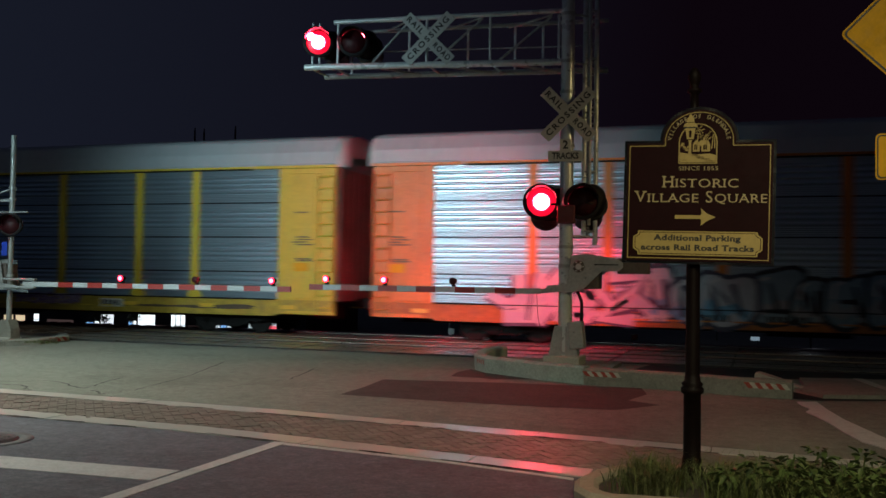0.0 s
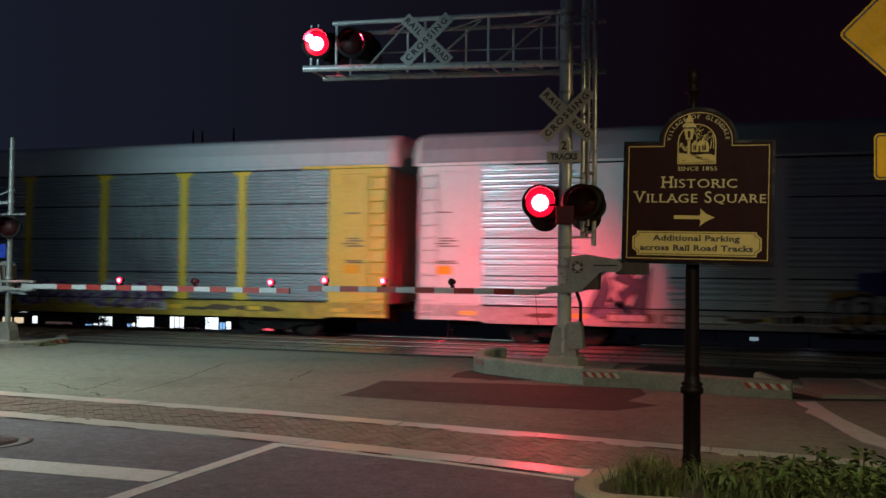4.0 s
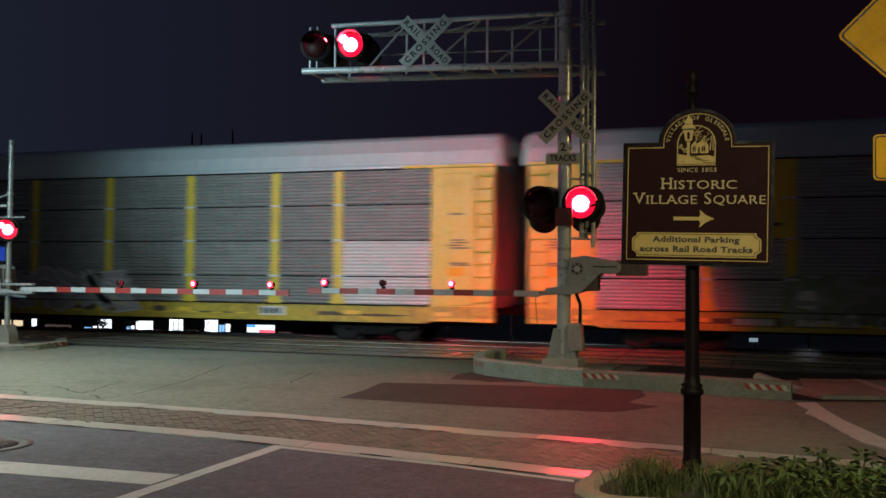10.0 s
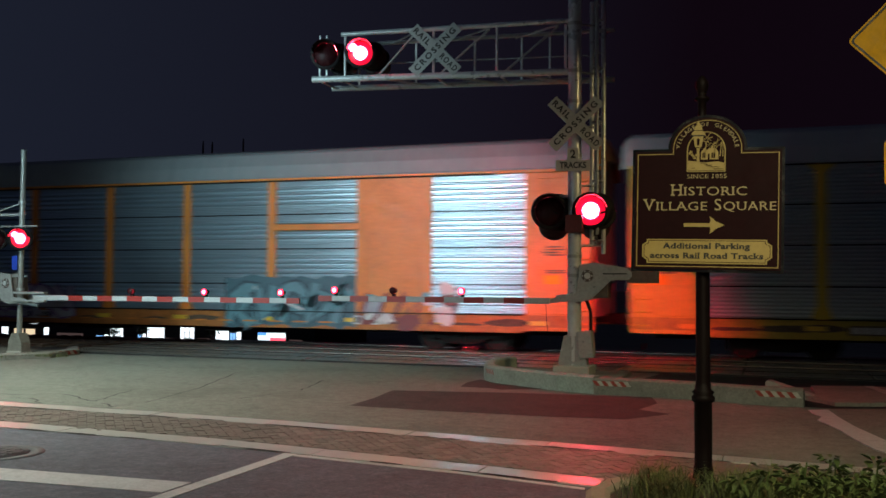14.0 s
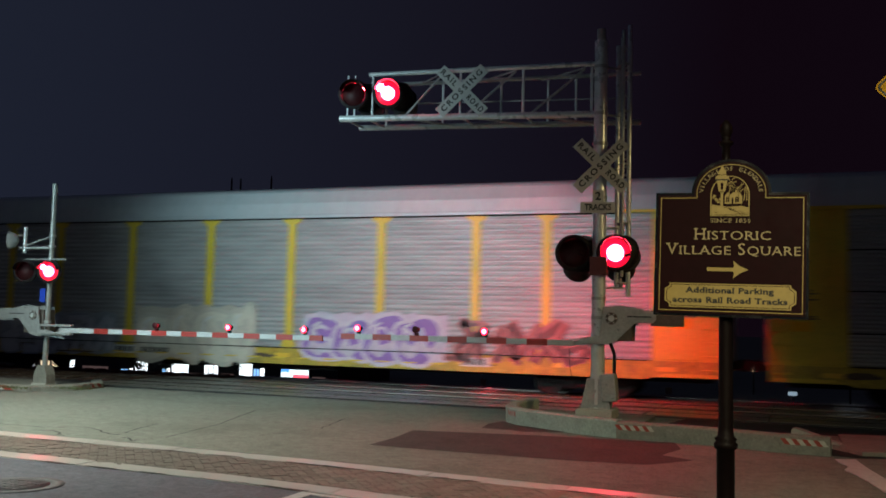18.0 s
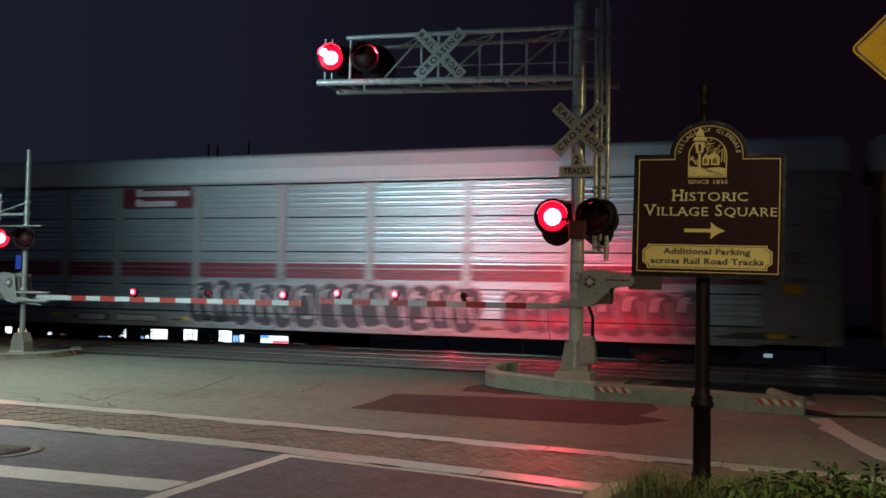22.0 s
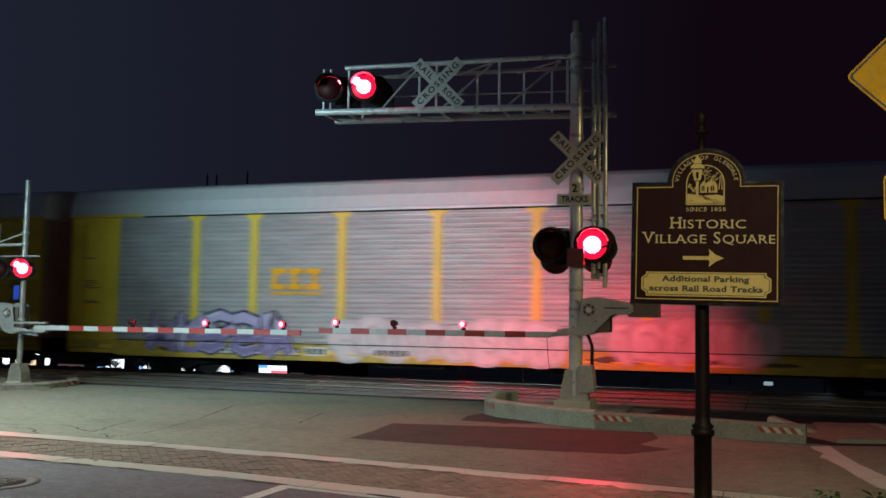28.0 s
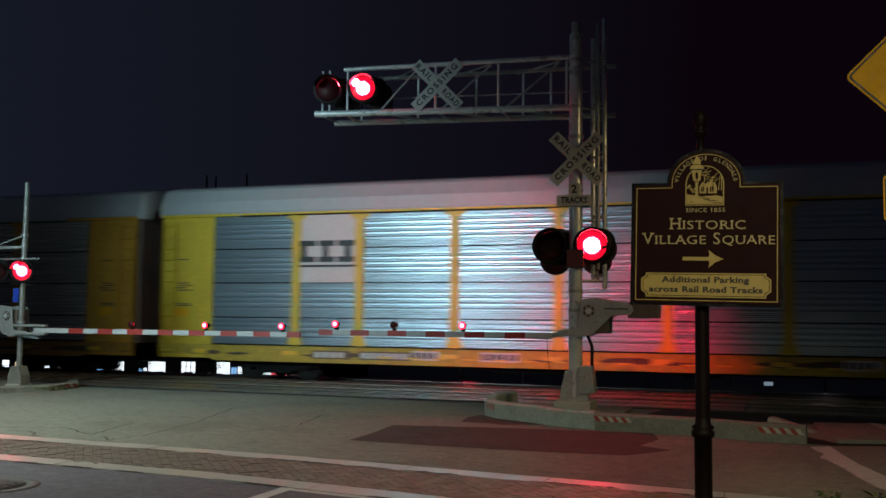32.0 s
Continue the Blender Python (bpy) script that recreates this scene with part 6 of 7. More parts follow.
    for x, w in ((-4.6 + r.uniform(-.8, .8), 0.75), (-3.4 + r.uniform(-.5, .3), 1.05), (6.3 + r.uniform(-1, 1), 0.8)):
        plate = part("sill_placard", Build().box(x, x + w, SIDE - 0.057, SIDE - 0.0505, 0.60, 0.84), PAINTS["white"], car, "small white placard with dark bars")
        for k in range(int(w / 0.17)):
            part("placard_bar", Build().box(x + 0.05 + 0.17 * k, x + 0.16 + 0.17 * k, SIDE - 0.061, SIDE - 0.058, 0.64, 0.80), INK, plate)
    for k in range(16):
        x, w, h = r.uniform(-12, 11.5), r.uniform(0.4, 2.2), r.uniform(0.05, 0.2)
        o = [(x + w * (0.5 + 0.5 * math.cos(q * math.pi / 6) * r.uniform(.75, 1.1)), 0.62 + h * (0.5 + 0.5 * math.sin(q * math.pi / 6) * r.uniform(.7, 1.1))) for q in range(12)]
        tagged(part("grime", Build().prism(o, SIDE - 0.0525, SIDE - 0.0505, axis="y"), GRIME, car, "dark grime on the sill"), kind="stuff")
    for x in (-9.7, 9.7):
        truck(car, x)
    # side posts and screens
    xs = [-e for e in EDGES] + EDGES[::-1]
    w = spec.get("post", 0.13)
    for x in xs[1:-1]:
        def post(w=w):
            b = Build().soft_box(-w, w, SIDE - 0.045, SIDE + 0.03, 0.90, 4.60, 0.008, seg=1)
            if post_cap:
                b.prism([(-w, 4.42), (w, 4.42), (w + 0.16, 4.54), (w + 0.16, 4.61), (-w - 0.16, 4.61), (-w - 0.16, 4.54)], SIDE - 0.05, SIDE, axis="y")
            b.prism([(-w, 1.25), (w, 1.25), (w + 0.12, 0.95), (-w - 0.12, 0.95)], SIDE - 0.05, SIDE, axis="y")
            return b
        part("side_post", cached(("side_post", w, post_cap), paint, post), paint, car, m=Matrix.Translation((x, 0, 0)))
        if spec["panel"] in ("dull", "dun") and not spec.get("tall"):
            for z, _ in ROWS[1:]:
                part("screen_bracket", cached("screen_bracket", PAINTS["white"], lambda: Build().soft_box(-0.17, 0.17, SIDE - 0.062, SIDE - 0.045, -0.03, 0.03, 0.006, seg=1)), PAINTS["white"], car, "pale screen bracket", Matrix.Translation((x, 0, z)))
    logo_bay = spec.get("bay", -1)
    for k, (a, c) in enumerate(zip(xs, xs[1:])):
        narrow = k in (1, 7)
        rows = [(0.93, 2.68), (2.68, 4.62)] if spec.get("tall") else ROWS
        for q, (z0, z1) in enumerate(rows):
            if spec.get("tall") and k == logo_bay and q == 1 and spec.get("plain_rows"):
                continue
            if solid and narrow or (narrow and k == logo_bay and q >= len(rows) // 2) or (k == logo_bay and q in spec.get("plain_rows", ())):
                continue
            pm = panel
            if spec.get("pale") and k == 8 and q < 2:
                pm = PAINTS["white"]
            if spec.get("plate") and k == logo_bay and q == 2:
                pm = PAINTS["white"]
            me = cached(("side_screen", round(c - a, 2), round(z1 - z0, 2), pitch), pm, lambda a=a, c=c, z0=z0, z1=z1: ribbed(c - a, z1 - z0, pitch, depth))
            part("side_screen", me, pm, car, m=Matrix.Translation((a, SIDE, z0)))
        if solid and narrow or (narrow and k == logo_bay):
            z0, z1 = (0.92, 4.60) if solid else (2.68, 4.60)
            pm = PAINTS["white"] if spec.get("logo") == "dark_marks" else paint
            part("plain_panel", cached(("plain_panel", a, solid), pm, lambda a=a, c=c, z0=z0, z1=z1: Build().soft_box(a + 0.01, c - 0.01, SIDE - 0.03, SIDE + 0.02, z0, z1, 0.006, seg=1)), pm, car)
    if "bar" in spec:
        k, z = spec["bar"]
        part("side_bar", Build().soft_box(xs[k] + 0.1, xs[k + 1] - 0.1, SIDE - 0.06, SIDE - 0.02, z - 0.09, z + 0.09, 0.01, seg=1), paint, car)
    logo(car, spec, xs)
    if spec.get("logo") == "octagon":
        logo(car, dict(spec, bay=7), xs)
    for k, g in enumerate(spec.get("graffiti", ())):
        graffiti(car, 100 * j + k, *g)
    return car


def logo(car, spec, xs):
    """Plain shapes in the colours of the emblem that a car carries."""
    kind = spec.get("logo")
    if not kind:
        return
    a, c = xs[spec["bay"]], xs[spec["bay"] + 1]
    mid, y = (a + c) / 2, SIDE - 0.05
    blue, red, white, ink = SHEET_BLUE, SHEET_RED, PAINTS["white"], INK
    if kind == "shield":
        s, zc = spec.get("size", 0.48), spec.get("height", 3.72)
        o = [(mid - s, zc + 0.65 * s), (mid - 0.5 * s, zc + 0.78 * s), (mid, zc + 0.7 * s), (mid + 0.5 * s, zc + 0.78 * s), (mid + s, zc + 0.65 * s), (mid + s, zc - 0.6 * s), (mid + 0.75 * s, zc - 0.95 * s), (mid, zc - 1.15 * s),
             (mid - 0.75 * s, zc - 0.95 * s), (mid - s, zc - 0.6 * s)]
        sh = part("emblem", Build().prism(o, y - 0.004, y, axis="y"), white, car, "blue, white and red-striped shield emblem")
        part("emblem_top", Build().prism([(mid - s, zc + 0.05 * s), (mid + s, zc + 0.05 * s)] + o[4::-1], y - 0.007, y - 0.005, axis="y"), blue, sh)
        for k in range(2):
            part("emblem_bar", Build().box(mid - 0.75 * s, mid + 0.75 * s, y - 0.010, y - 0.008, zc + (0.4 - 0.25 * k) * s, zc + (0.5 - 0.25 * k) * s), white, sh)
        for k in range(4):
            x = mid + (-0.66 + 0.4 * k) * s
            part("emblem_stripe", Build().box(x, x + 0.14 * s, y - 0.007, y - 0.005, zc - 0.85 * s, zc + 0.03 * s), red, sh)
        part("emblem_bar", Build().box(mid - 0.75, mid + 0.75, y - 0.004, y, 2.98, 3.06), ink, car)
    elif kind == "tall_shield":
        def side(half):
            return half + [(-u, z) for u, z in half[::-1]]
        crown = [(0.0, 4.33), (0.22, 4.36), (0.42, 4.41), (0.56, 4.25), (0.50, 4.05), (0.53, 3.76)]
        field = [(0.64, 3.76), (0.65, 3.45), (0.60, 3.16), (0.42, 3.06), (0.12, 3.03), (0.0, 2.99)]
        o = [(mid + 1.04 * u, 3.7 + 1.02 * (z - 3.7)) for u, z in side(crown + field)]
        sh = part("emblem", Build().prism(o, y - 0.004, y, axis="y"), white, car, "tall blue shield emblem with pale red stripes below")
        part("emblem_top", Build().prism([(mid + u, z) for u, z in side(crown[1:])], y - 0.007, y - 0.005, axis="y"), blue, sh)
        # two rows of plain white marks
        for z0, z1, n in ((4.09, 4.25, 5), (3.87, 4.0, 7)):
            w = 0.92 / n
            for k in range(n):
                part("emblem_bar", Build().box(mid - 0.46 + w * (k + 0.1), mid - 0.46 + w * (k + 0.86), y - 0.010, y - 0.008, z0, z1), white, sh)
        pink = surface("emblem_faded_red", (0.60, 0.30, 0.29), 0.5, vary=0.2)
        for k in range(7):
            x = mid + 0.175 * (k - 3)
            part("emblem_stripe", Build().box(x - 0.035, x + 0.035, y - 0.007, y - 0.005, 3.2 - 0.02 * (3 - abs(k - 3)), 3.74), pink, sh)
    elif kind == "octagon":
        zc = 3.69
        o = [(mid + sx * u, zc + sz * v) for sx, sz, q in ((1, 1, 1), (-1, 1, -1), (-1, -1, 1), (1, -1, -1)) for u, v in ((0.70, 0.48), (0.45, 0.78))[::q]]
        oc = part("emblem", Build().prism(o, y - 0.004, y, axis="y"), white, car, "red eight-sided emblem with angular white strokes")
        part("emblem_face", Build().prism([(mid + (p[0] - mid) * 0.92, zc + (p[1] - zc) * 0.93) for p in o], y - 0.007, y - 0.005, axis="y"), surface("emblem_dark_red", (0.36, 0.03, 0.04), 0.5, vary=0.2), oc)
        # angular white strokes
        for q in ([(-0.33, 0.60), (0.48, 0.60), (0.48, 0.39), (-0.33, 0.39)], [(0.14, 0.38), (0.40, 0.38), (0.36, 0.04), (0.20, 0.04)], [(-0.55, 0.66), (-0.35, 0.58), (-0.10, 0.10), (-0.30, -0.02), (-0.62, -0.34), (-0.66, -0.24), (-0.44, 0.12)],
                  [(-0.20, -0.14), (0.14, -0.10), (0.12, -0.38), (-0.26, -0.36)], [(0.20, -0.18), (0.58, -0.18), (0.58, -0.34), (0.46, -0.34), (0.46, -0.56), (0.30, -0.56), (0.30, -0.34), (0.20, -0.34)], [(-0.62, -0.54), (-0.44, -0.48), (-0.28, -0.66), (0.02, -0.70), (-0.30, -0.76), (-0.44, -0.74)]):
            part("emblem_stroke", Build().prism([(mid + 0.80 * u, zc + 0.78 * v) for u, v in q], y - 0.010, y - 0.008, axis="y"), white, oc)
    elif kind == "round":
        x = -(EDGES[0] + HALF) / 2 + 0.28
        o = [(x + 0.33 * math.cos(k * math.pi / 12), 4.0 + 0.38 * math.sin(k * math.pi / 12)) for k in range(24)]
        rd = part("emblem", Build().prism(o, y - 0.006, y - 0.002, axis="y"), white, car, "round blue and white emblem")
        part("emblem_face", Build().prism([(x + (p[0] - x) * 0.75, 4.05 + (p[1] - 4.05) * 0.7) for p in o], y - 0.009, y - 0.007, axis="y"), surface("emblem_pale_blue", (0.16, 0.38, 0.50), 0.5, vary=0.1), rd)
        for k in range(3):
            part("emblem_bar", Build().box(x - 0.16, x + 0.16, y - 0.012, y - 0.010, 3.93 + 0.1 * k, 3.97 + 0.1 * k), white, rd)
    elif kind in ("yellow_marks", "dark_marks", "white_marks"):
        col = {"yellow_marks": YELLOW_SIGN, "dark_marks": INK, "white_marks": white}[kind]
        zc = {"yellow_marks": 2.68 + 0.05, "dark_marks": 3.55, "white_marks": 3.05}[kind]
        w = {"yellow_marks": 0.8, "dark_marks": 0.86, "white_marks": 0.82}[kind]
        h = 0.3 if kind != "white_marks" else 0.17
        base = part("emblem", Build().box(mid - w - 0.05, mid + w + 0.05, y - 0.003, y, zc - h - 0.08, zc + h + 0.08) if kind == "white_marks" else Build().box(mid - w, mid + w, y - 0.003, y, zc - h - 0.14, zc - h - 0.08), ink if kind == "white_marks" else col, car,
                    "lettering-like blocks of the owner's emblem")
        for k in range(3):
            x0 = mid - w + k * w * 0.68
            b = Build().box(x0, x0 + 0.58 * w, y - 0.008, y - 0.004, zc + h * 0.5, zc + h).box(x0, x0 + 0.58 * w, y - 0.008, y - 0.004, zc - h, zc - h * 0.5)
            b.box(x0 + (0.05 + 0.1 * k) * w, x0 + (0.25 + 0.1 * k) * w, y - 0.008, y - 0.004, zc - h * 0.5, zc + h * 0.5)
            part("emblem_block", b, col, base)
    elif kind == "white_plate":
        pl = part("emblem", Build().box(mid - 0.37, mid + 0.38, SIDE - 0.054, SIDE - 0.044, 3.34, 3.42), ink, car, "dark bars on a white-painted screen")
        for dx, w, z, h in ((-0.37, 0.75, 3.15, 0.09), (-0.72, 0.22, 3.42, 0.05), (-0.72, 0.22, 3.00, 0.05), (0.5, 0.22, 3.42, 0.05), (0.5, 0.22, 3.00, 0.05), (-0.45, 0.15, 2.88, 0.04), (0.3, 0.18, 2.88, 0.04)):
            part("emblem_bar", Build().box(mid + dx, mid + dx + w, SIDE - 0.054, SIDE - 0.044, z, z + h), ink, pl)
    elif kind == "red_board":
        z0, z1 = spec.get("board", (2.70, 4.58))
        bd = part("emblem", Build().box(a + 0.16, c - 0.16, y - 0.004, y + 0.03, z0, z1), surface("board_red", (0.62, 0.07, 0.035), 0.5, vary=0.1) if z0 < 3 else surface("board_maroon", (0.12, 0.008, 0.02), 0.5, vary=0.1), car, "red board with white bars")
        lines = 3 if z0 < 3 else 2
        for k in range(lines):
            z = z1 - (0.62 if lines == 3 else 0.25) - k * (0.46 if lines == 3 else 0.3)
            n = (9, 7, 7)[k] if lines == 3 else (8, 6)[k]
            for q in range(n):
                x0 = a + 0.3 + q * 0.235 + (0.35 if lines == 2 else 0)
                part("emblem_bar", Build().box(x0, x0 + 0.17, y - 0.008, y - 0.005, z, z + (0.22 if q == 0 else 0.16)), white, bd)


TEAL, DARK, CREAM = (.10, .38, .42), (.02, .02, .025), (.6, .56, .45)
LILAC, PALE, SKY, MAUVE, GREY = (.52, .48, .58), (.50, .52, .54), (.16, .40, .58), (.20, .10, .30), (.36, .37, .38)
CARS = [
    dict(paint="orange", panel="bright", broad=True, caps=False,
         graffiti=[(-9.8, -6.0, .42, 1.95, (.55, .52, .56), (.10, .07, .14), None, LILAC, "block"), (-6.0, -4.1, .5, 1.95, PALE, (.05, .05, .08), None, SKY, "bubble"), (-3.6, 0.5, .6, 1.9, (.24, .36, .42), DARK, None, GREY, "bubble")],
         label="orange autorack rail car with shiny ribbed sides and graffiti"),
    dict(paint="yellow", panel="bright", broad=True, caps=False, bay=1, logo="shield", size=0.34, height=3.95, graffiti=[(-6.7, -4.4, .62, .95, PALE, MAUVE, None, None, "tag"), (2.5, 5.0, .62, 1.0, LILAC, MAUVE, None, None, "tag")],
         label="yellow autorack rail car with shiny ribbed sides and a shield emblem"),
    dict(paint="white", panel="mid", broad=True, caps=False, solid=True, cap="yellow", post=0.16,
         graffiti=[(-2.4, 6.8, 1.40, 1.86, (.05, .12, .46), (.03, .06, .26), (.04, .10, .42), (.03, .06, .26), "field"), (-3.0, 6.7, .50, 1.42, (.54, .52, .50), DARK, (.46, .25, .06), (.50, .28, .07), "bubble"),
                   (7.2, 8.7, .6, 2.0, PALE, DARK, None, MAUVE, "block"), (-8.45, -7.2, .5, 1.98, (.04, .05, .08), DARK, None, (.12, .13, .2), "block")],
         label="white autorack rail car with grey ribbed sides and blue graffiti"),
    dict(paint="yellow", panel="mid", bay=1, logo="shield", size=0.44, height=3.92, graffiti=[(-6.8, -1.2, .54, 1.78, (.05, .03, .06), (.52, .46, .56), None, None, "oval"), (1.0, 6.5, .6, 1.5, PALE, MAUVE, None, None, "tag")],
         label="yellow autorack rail car with grey sides, shield emblem and graffiti"),
    dict(paint="orange", panel="bright", broad=True, caps=False, solid=True, cap="orange", bar=(6, 3.28),
         graffiti=[(-11.9, -4.4, .52, 1.78, (.34, .46, .46), (.03, .07, .09), None, (.12, .34, .38), "block"), (-3.2, 0.6, .5, 1.9, (.03, .03, .04), (.46, .46, .46), None, None, "oval"), (1.5, 4.1, .5, 1.9, (.03, .03, .04), (.46, .46, .46), None, None, "oval")],
         label="orange autorack rail car with shiny ribbed sides and dark graffiti"),
    dict(paint="yellow", panel="dull", caps=False, bay=1, logo="shield", size=0.38, height=3.88, graffiti=[(1.5, 9.3, .53, 1.76, (.46, .40, .36), (.05, .04, .04), None, None, "tag"), (-7.0, -1.7, .57, 1.74, (.17, .23, .15), (.28, .30, .26), (.20, .25, .16), None, "field")],
         label="yellow autorack rail car with dull grey sides and a shield emblem"),
    dict(paint="yellow", panel="dun", caps=False, bay=1, logo="tall_shield", pale=True, graffiti=[(-11.5, -9.8, .5, 1.8, TEAL, PALE, None, DARK, "block"), (-2.6, 2.6, .55, 1.88, (.33, .29, .29), (.48, .45, .45), None, None, "lean")],
         label="yellow autorack rail car with a large blue and white shield emblem"),
    dict(paint="yellow", panel="mid", bay=2, logo="white_plate", plate=True, graffiti=[(1.35, 7.7, .50, 1.9, (.20, .46, .66), (.05, .16, .36), (.12, .36, .56), (.34, .05, .08), "field"), (-4.3, 1.3, .50, 1.68, (.06, .26, .12), (.36, .08, .10), (.07, .24, .12), (.40, .20, .24), "field")],
         label="yellow autorack rail car with grey sides and blue and green graffiti"),
    dict(paint="orange", panel="bright", broad=True, caps=False, solid=True, cap="orange", bar=(6, 3.28),
         graffiti=[(2.8, 6.7, .43, 1.84, (.12, .26, .30), (.03, .06, .08), (.06, .13, .16), None, "block"), (6.9, 9.8, .5, 1.58, TEAL, (.20, .05, .05), None, (.30, .36, .40), "field"), (-8.5, -3.0, .55, 1.7, LILAC, MAUVE, None, PALE, "block")],
         label="orange autorack rail car with shiny ribbed sides and teal graffiti"),
    dict(paint="yellow", panel="dull", caps=False, bay=1, logo="tall_shield", graffiti=[(-5.6, 4.4, .58, 1.62, (.40, .37, .36), (.17, .15, .14), None, None, "tag"), (5.0, 8.2, .6, 1.6, GREY, (.22, .22, .20), None, None, "bubble"), (9.0, 11.4, .6, 1.5, (.5, .42, .42), (.3, .2, .2), None, None, "tag")],
         label="yellow autorack rail car with dull sides, shield emblem and pale graffiti"),
    dict(paint="yellow", panel="dull", tall=True, bay=-1, logo="round",
         graffiti=[(1.95, 6.1, .58, 1.90, (.26, .14, .44), (.56, .52, .58), (.52, .46, .54), (.50, .44, .52), "bubble"), (-3.8, 0.2, .45, 2.0, CREAM, (.50, .46, .38), (.46, .42, .34), None, "bubble"), (-9.0, -4.7, .45, 1.75, (.50, .54, .58), (.30, .34, .40), (.36, .40, .44), None, "block"), (6.2, 10.0, .6, 1.9, (.40, .14, .12), (.16, .05, .05), None, None, "tag")],
         label="yellow autorack rail car with a round emblem and purple graffiti"),
    dict(paint="yellow", panel="dull", tall=True, bay=2, logo="white_marks",
         graffiti=[(-11.5, -6.5, .62, 2.1, (.56, .57, .56), DARK, None, None, "block"), (-6.6, -2.3, .55, 2.08, (.26, .50, .58), (.10, .20, .30), None, PALE, "block"), (-0.4, 4.8, .45, 2.04, (.38, .20, .42), (.10, .04, .14), (.30, .22, .40), (.52, .44, .56), "block"), (5.1, 11.4, .55, 2.08, (.54, .52, .58), (.22, .20, .34), None, LILAC, "lean")],
         label="yellow autorack rail car with bold graffiti and a black emblem"),
    dict(paint="silver", panel="mid", broad=True, bay=2, logo="red_board", board=(3.95, 4.55), stripes=True, graffiti=[(-4.3, 4.2, .53, 1.84, (.05, .04, .05), (.36, .34, .36), None, None, "oval"), (5.2, 10.1, .55, 1.74, (.07, .05, .06), (.22, .19, .20), None, (.24, .05, .08), "oval")],
         label="silver autorack rail car with red stripes and a maroon board"),
    dict(paint="yellow", panel="mid", broad=True, caps=False, solid=True, cap="yellow", bay=1, logo="octagon", graffiti=[(-7.3, 1.9, .5, 1.80, (.60, .54, .55), (.07, .01, .03), None, (.36, .03, .10), "bubble"), (6.7, 12.3, .5, 1.62, (.56, .41, .07), (.06, .045, .03), None, (.40, .28, .05), "bubble"), (1.9, 6.6, .5, 1.76, (.60, .54, .55), (.07, .02, .07), None, (.30, .08, .30), "bubble")],
         label="yellow autorack rail car with a red eight-sided emblem and pink graffiti"),
    dict(paint="yellow", panel="mid", tall=True, graffiti=[(6.5, 11.0, .55, 1.92, (.56, .54, .48), (.40, .38, .34), None, None, "lean"), (-4.3, 3.6, .55, 1.83, (.40, .44, .44), (.16, .18, .18), None, None, "tag")],
         label="yellow autorack rail car with grey sides and cream graffiti"),
    dict(paint="yellow", panel="dull", tall=True, bay=2, logo="yellow_marks", graffiti=[(-10.4, -5.5, .5, 1.86, (.40, .36, .56), (.03, .025, .07), None, (.20, .16, .34), "block"), (-4.4, 1.4, .55, 1.68, (.56, .55, .54), (.46, .44, .44), None, None, "bubble"), (3.3, 7.5, .65, 1.74, (.54, .46, .46), (.42, .32, .32), None, None, "bubble")],
         label="yellow autorack rail car with grey sides, yellow emblem and purple graffiti"),
    dict(paint="yellow", panel="dull", tall=True, bay=2, logo="red_board", plain_rows=(2, 3), graffiti=[(-13.0, -6.3, .5, 1.82, (.58, .58, .56), (.10, .24, .46), None, (.52, .48, .40), "bubble"), (-1.9, 2.8, .55, 1.6, (.56, .46, .42), (.42, .20, .18), None, None, "block"), (8.3, 11.4, .9, 1.5, PALE, GREY, None, None, "tag")],
         label="yellow autorack rail car with a red board and white graffiti"),
    dict(paint="yellow", panel="bright", broad=True, bay=1, logo="dark_marks", graffiti=[], label="yellow autorack rail car with shiny sides and a white emblem panel"),
    dict(paint="amber", panel="dull", graffiti=[], label="amber autorack rail car with dull grey sides"),
]


def train():
    made = []
    for j, spec in enumerate(CARS):
        car = autorack(j, spec)
        if spec.get("stripes"):
            for z in (1.93, 2.08, 2.23):
                part("stripe", Build().box(-11.6, 11.6, SIDE - 0.038, SIDE - 0.035, z, z + 0.12), surface("stripe_maroon", (0.17, 0.010, 0.03), 0.5), car, "dark red stripe")
        made.append(car)
    return made


TRAIN = train()

# ---- bricks of the crosswalk ----


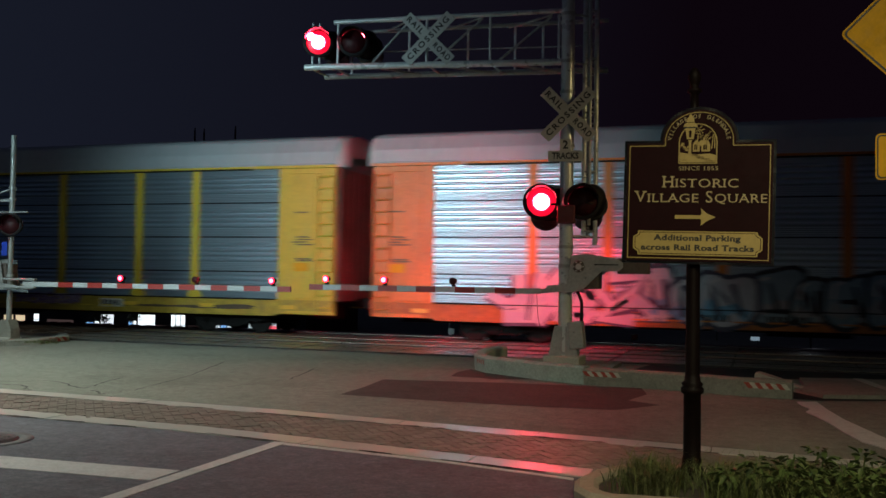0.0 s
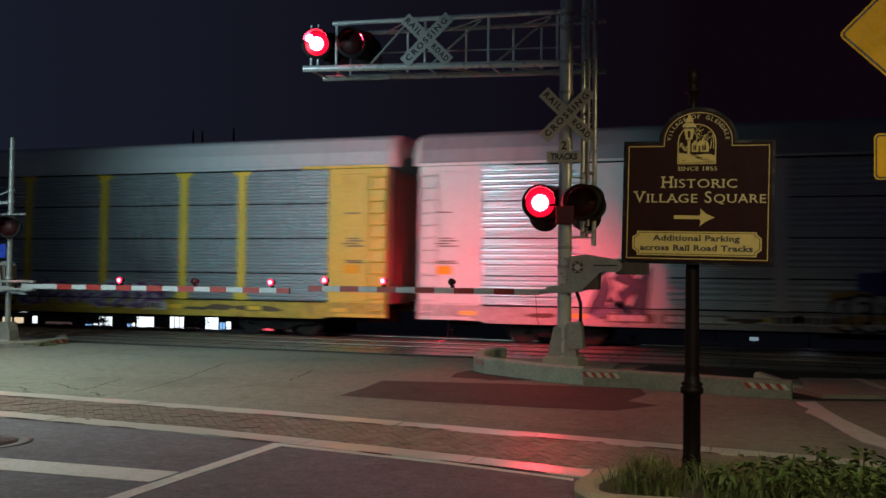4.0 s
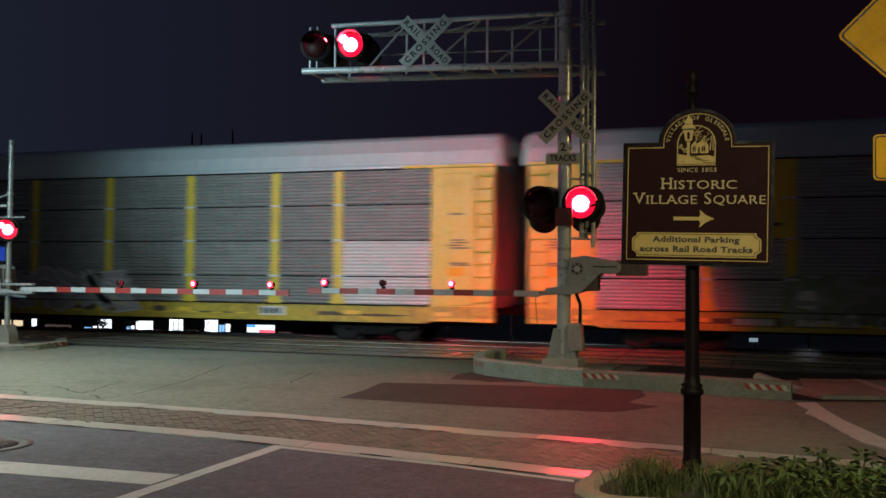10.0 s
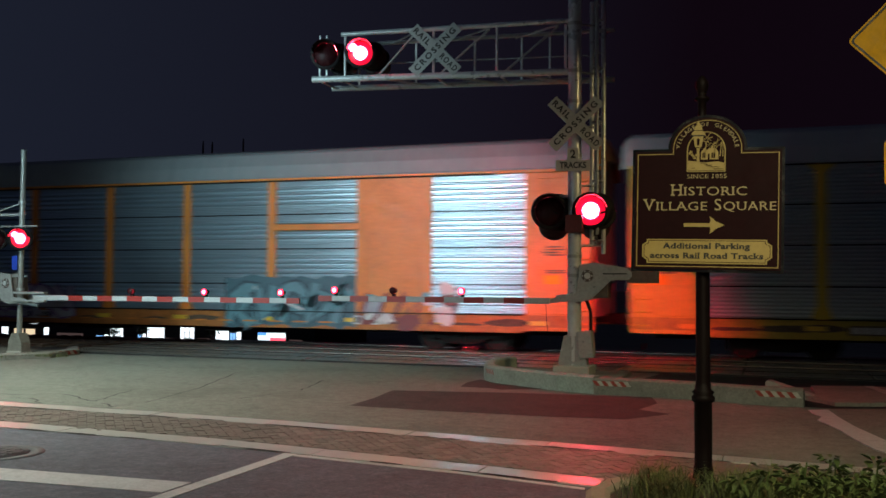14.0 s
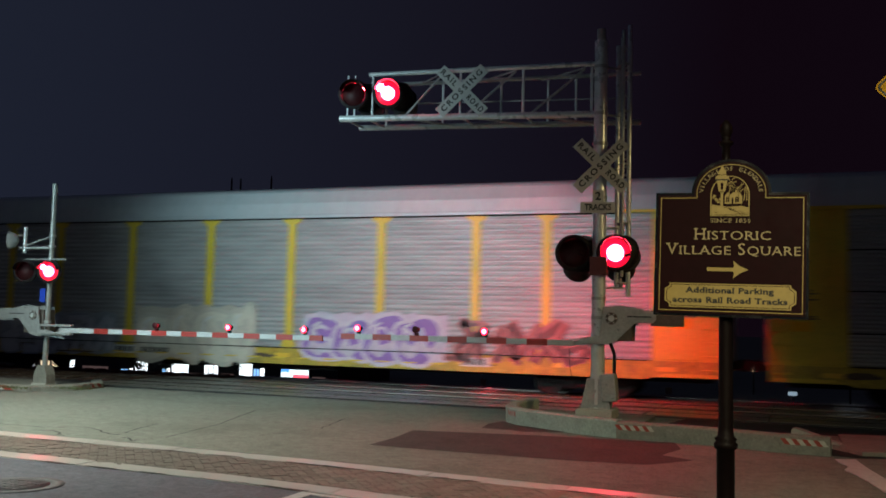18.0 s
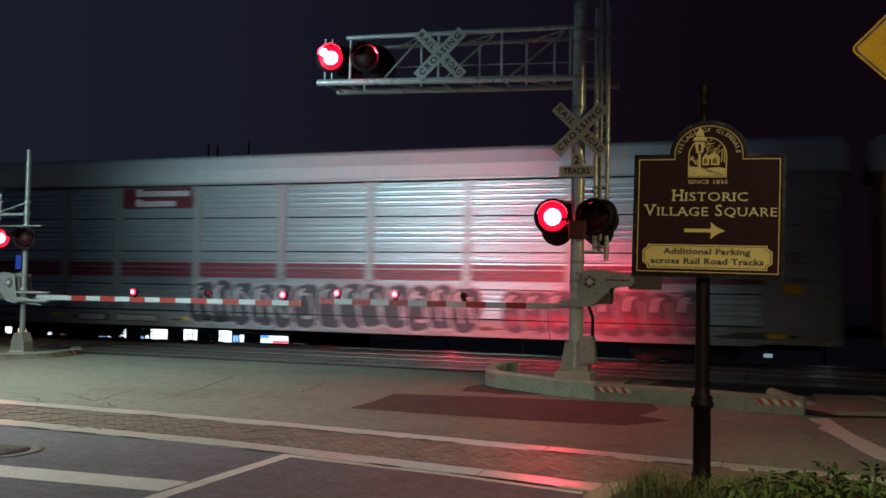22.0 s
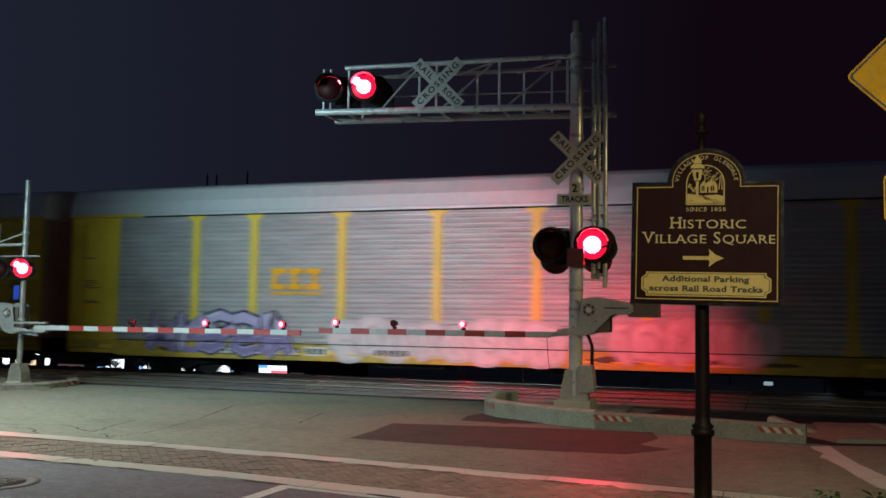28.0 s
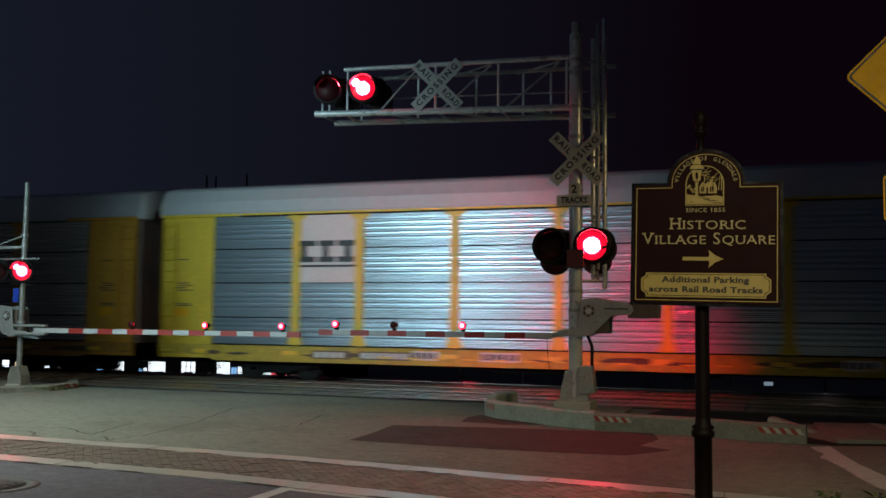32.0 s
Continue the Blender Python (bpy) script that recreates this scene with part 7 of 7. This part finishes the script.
def bricks():
    owner = thing("brick_crosswalk", "reddish-brown brick paver crosswalk between pale bands", "crosswalk", kind="structure")
    xs = np.linspace(-14, 1.45, 40)
    part("bedding", Build().sheet([(x, along(A_LINE, x) - 0.17) for x in xs] + [(x, along(B_LINE, x) + 0.17) for x in xs[::-1]], 0.003), SAND, owner)
    rng = random.Random(9)
    one = Build().soft_box(-0.097, 0.097, -0.047, 0.047, -0.012, 0.0, 0.004, seg=1).mesh("brick")
    one.materials.append(BRICK)
    rest = Build()
    cell = 0.1015
    turn = Matrix.Rotation(radians(45 - 5.8), 4, "Z")
    for i in range(-140, 150):
        for j in range(-140, 150):
            s = (i - j) % 4
            if s not in (0, 2):
                continue
            c = turn @ (Vector((i + 1.0, j + 0.5, 0)) * cell if s == 0 else Vector((i + 0.5, j, 0)) * cell) + Vector((-6.3, 9.2, 0))
            if not -14 < c.x < 1.4:
                continue
            lo, hi = along(B_LINE, c.x) + 0.165, along(A_LINE, c.x) - 0.165
            if not lo < c.y < hi:
                continue
            m = Matrix.Translation((c.x, c.y, 0.010 + rng.uniform(-.004, .003))) @ turn @ Matrix.Rotation(radians((90 if s == 2 else 0) + rng.uniform(-1.2, 1.2)), 4, "Z") @ Matrix.Rotation(rng.uniform(-.02, .02), 4, "X")
            if -5.1 < c.x < -1.3 and c.y > lo + 0.02:
                part("brick", one, BRICK, owner, m=m)
            else:
                rest.box(-0.097, 0.097, -0.047, 0.047, -0.012, 0.0, m)
    tagged(part("brick_rest", rest, BRICK, owner), kind="stuff")


bricks()


# ---- what moves ----


def motions():
    times = [0, 4, 8, 12, 16, 20, 24, 28, 32]
    for j, car in enumerate(TRAIN):
        walk(car, [(t, Matrix.Translation((car_x(j, t), 25.73, 0))) for t in times])
    # wheels roll while their car is near the crossing
    for w, dx, car in WHEELS:
        j = TRAIN.index(car)
        rows = []
        for f in range(0, 32 * FPS + 1):
            t = f / FPS
            if -32 < car_x(j, t) < 14 or f in (0, 32 * FPS):
                rows.append((t, Matrix.Translation((dx, 0, 0.47)) @ Matrix.Rotation((car_x(j, t) / 0.42) % (2 * math.pi), 4, "Y")))
        walk(w, rows)
    # lamp discs turn over at every half-beat
    for disc, at, lit in FLIPS:
        near, far = (0, 178) if lit else (178, 0)
        rows = [(0, at @ Matrix.Rotation(radians(near), 4, "Z"))]
        for k in range(49):
            c = round(FPS * ((0.27 if k % 2 == 0 else 0.285) + 0.657 * k))
            if c + 1 >= 32 * FPS:
                break
            for q, d in ((-1, near), (0, 89), (1, far)):
                rows.append(((c + q) / FPS, at @ Matrix.Rotation(radians(d), 4, "Z")))
            near, far = far, near
        rows.append((32, at @ Matrix.Rotation(radians(near), 4, "Z")))
        walk(disc, rows)


motions()
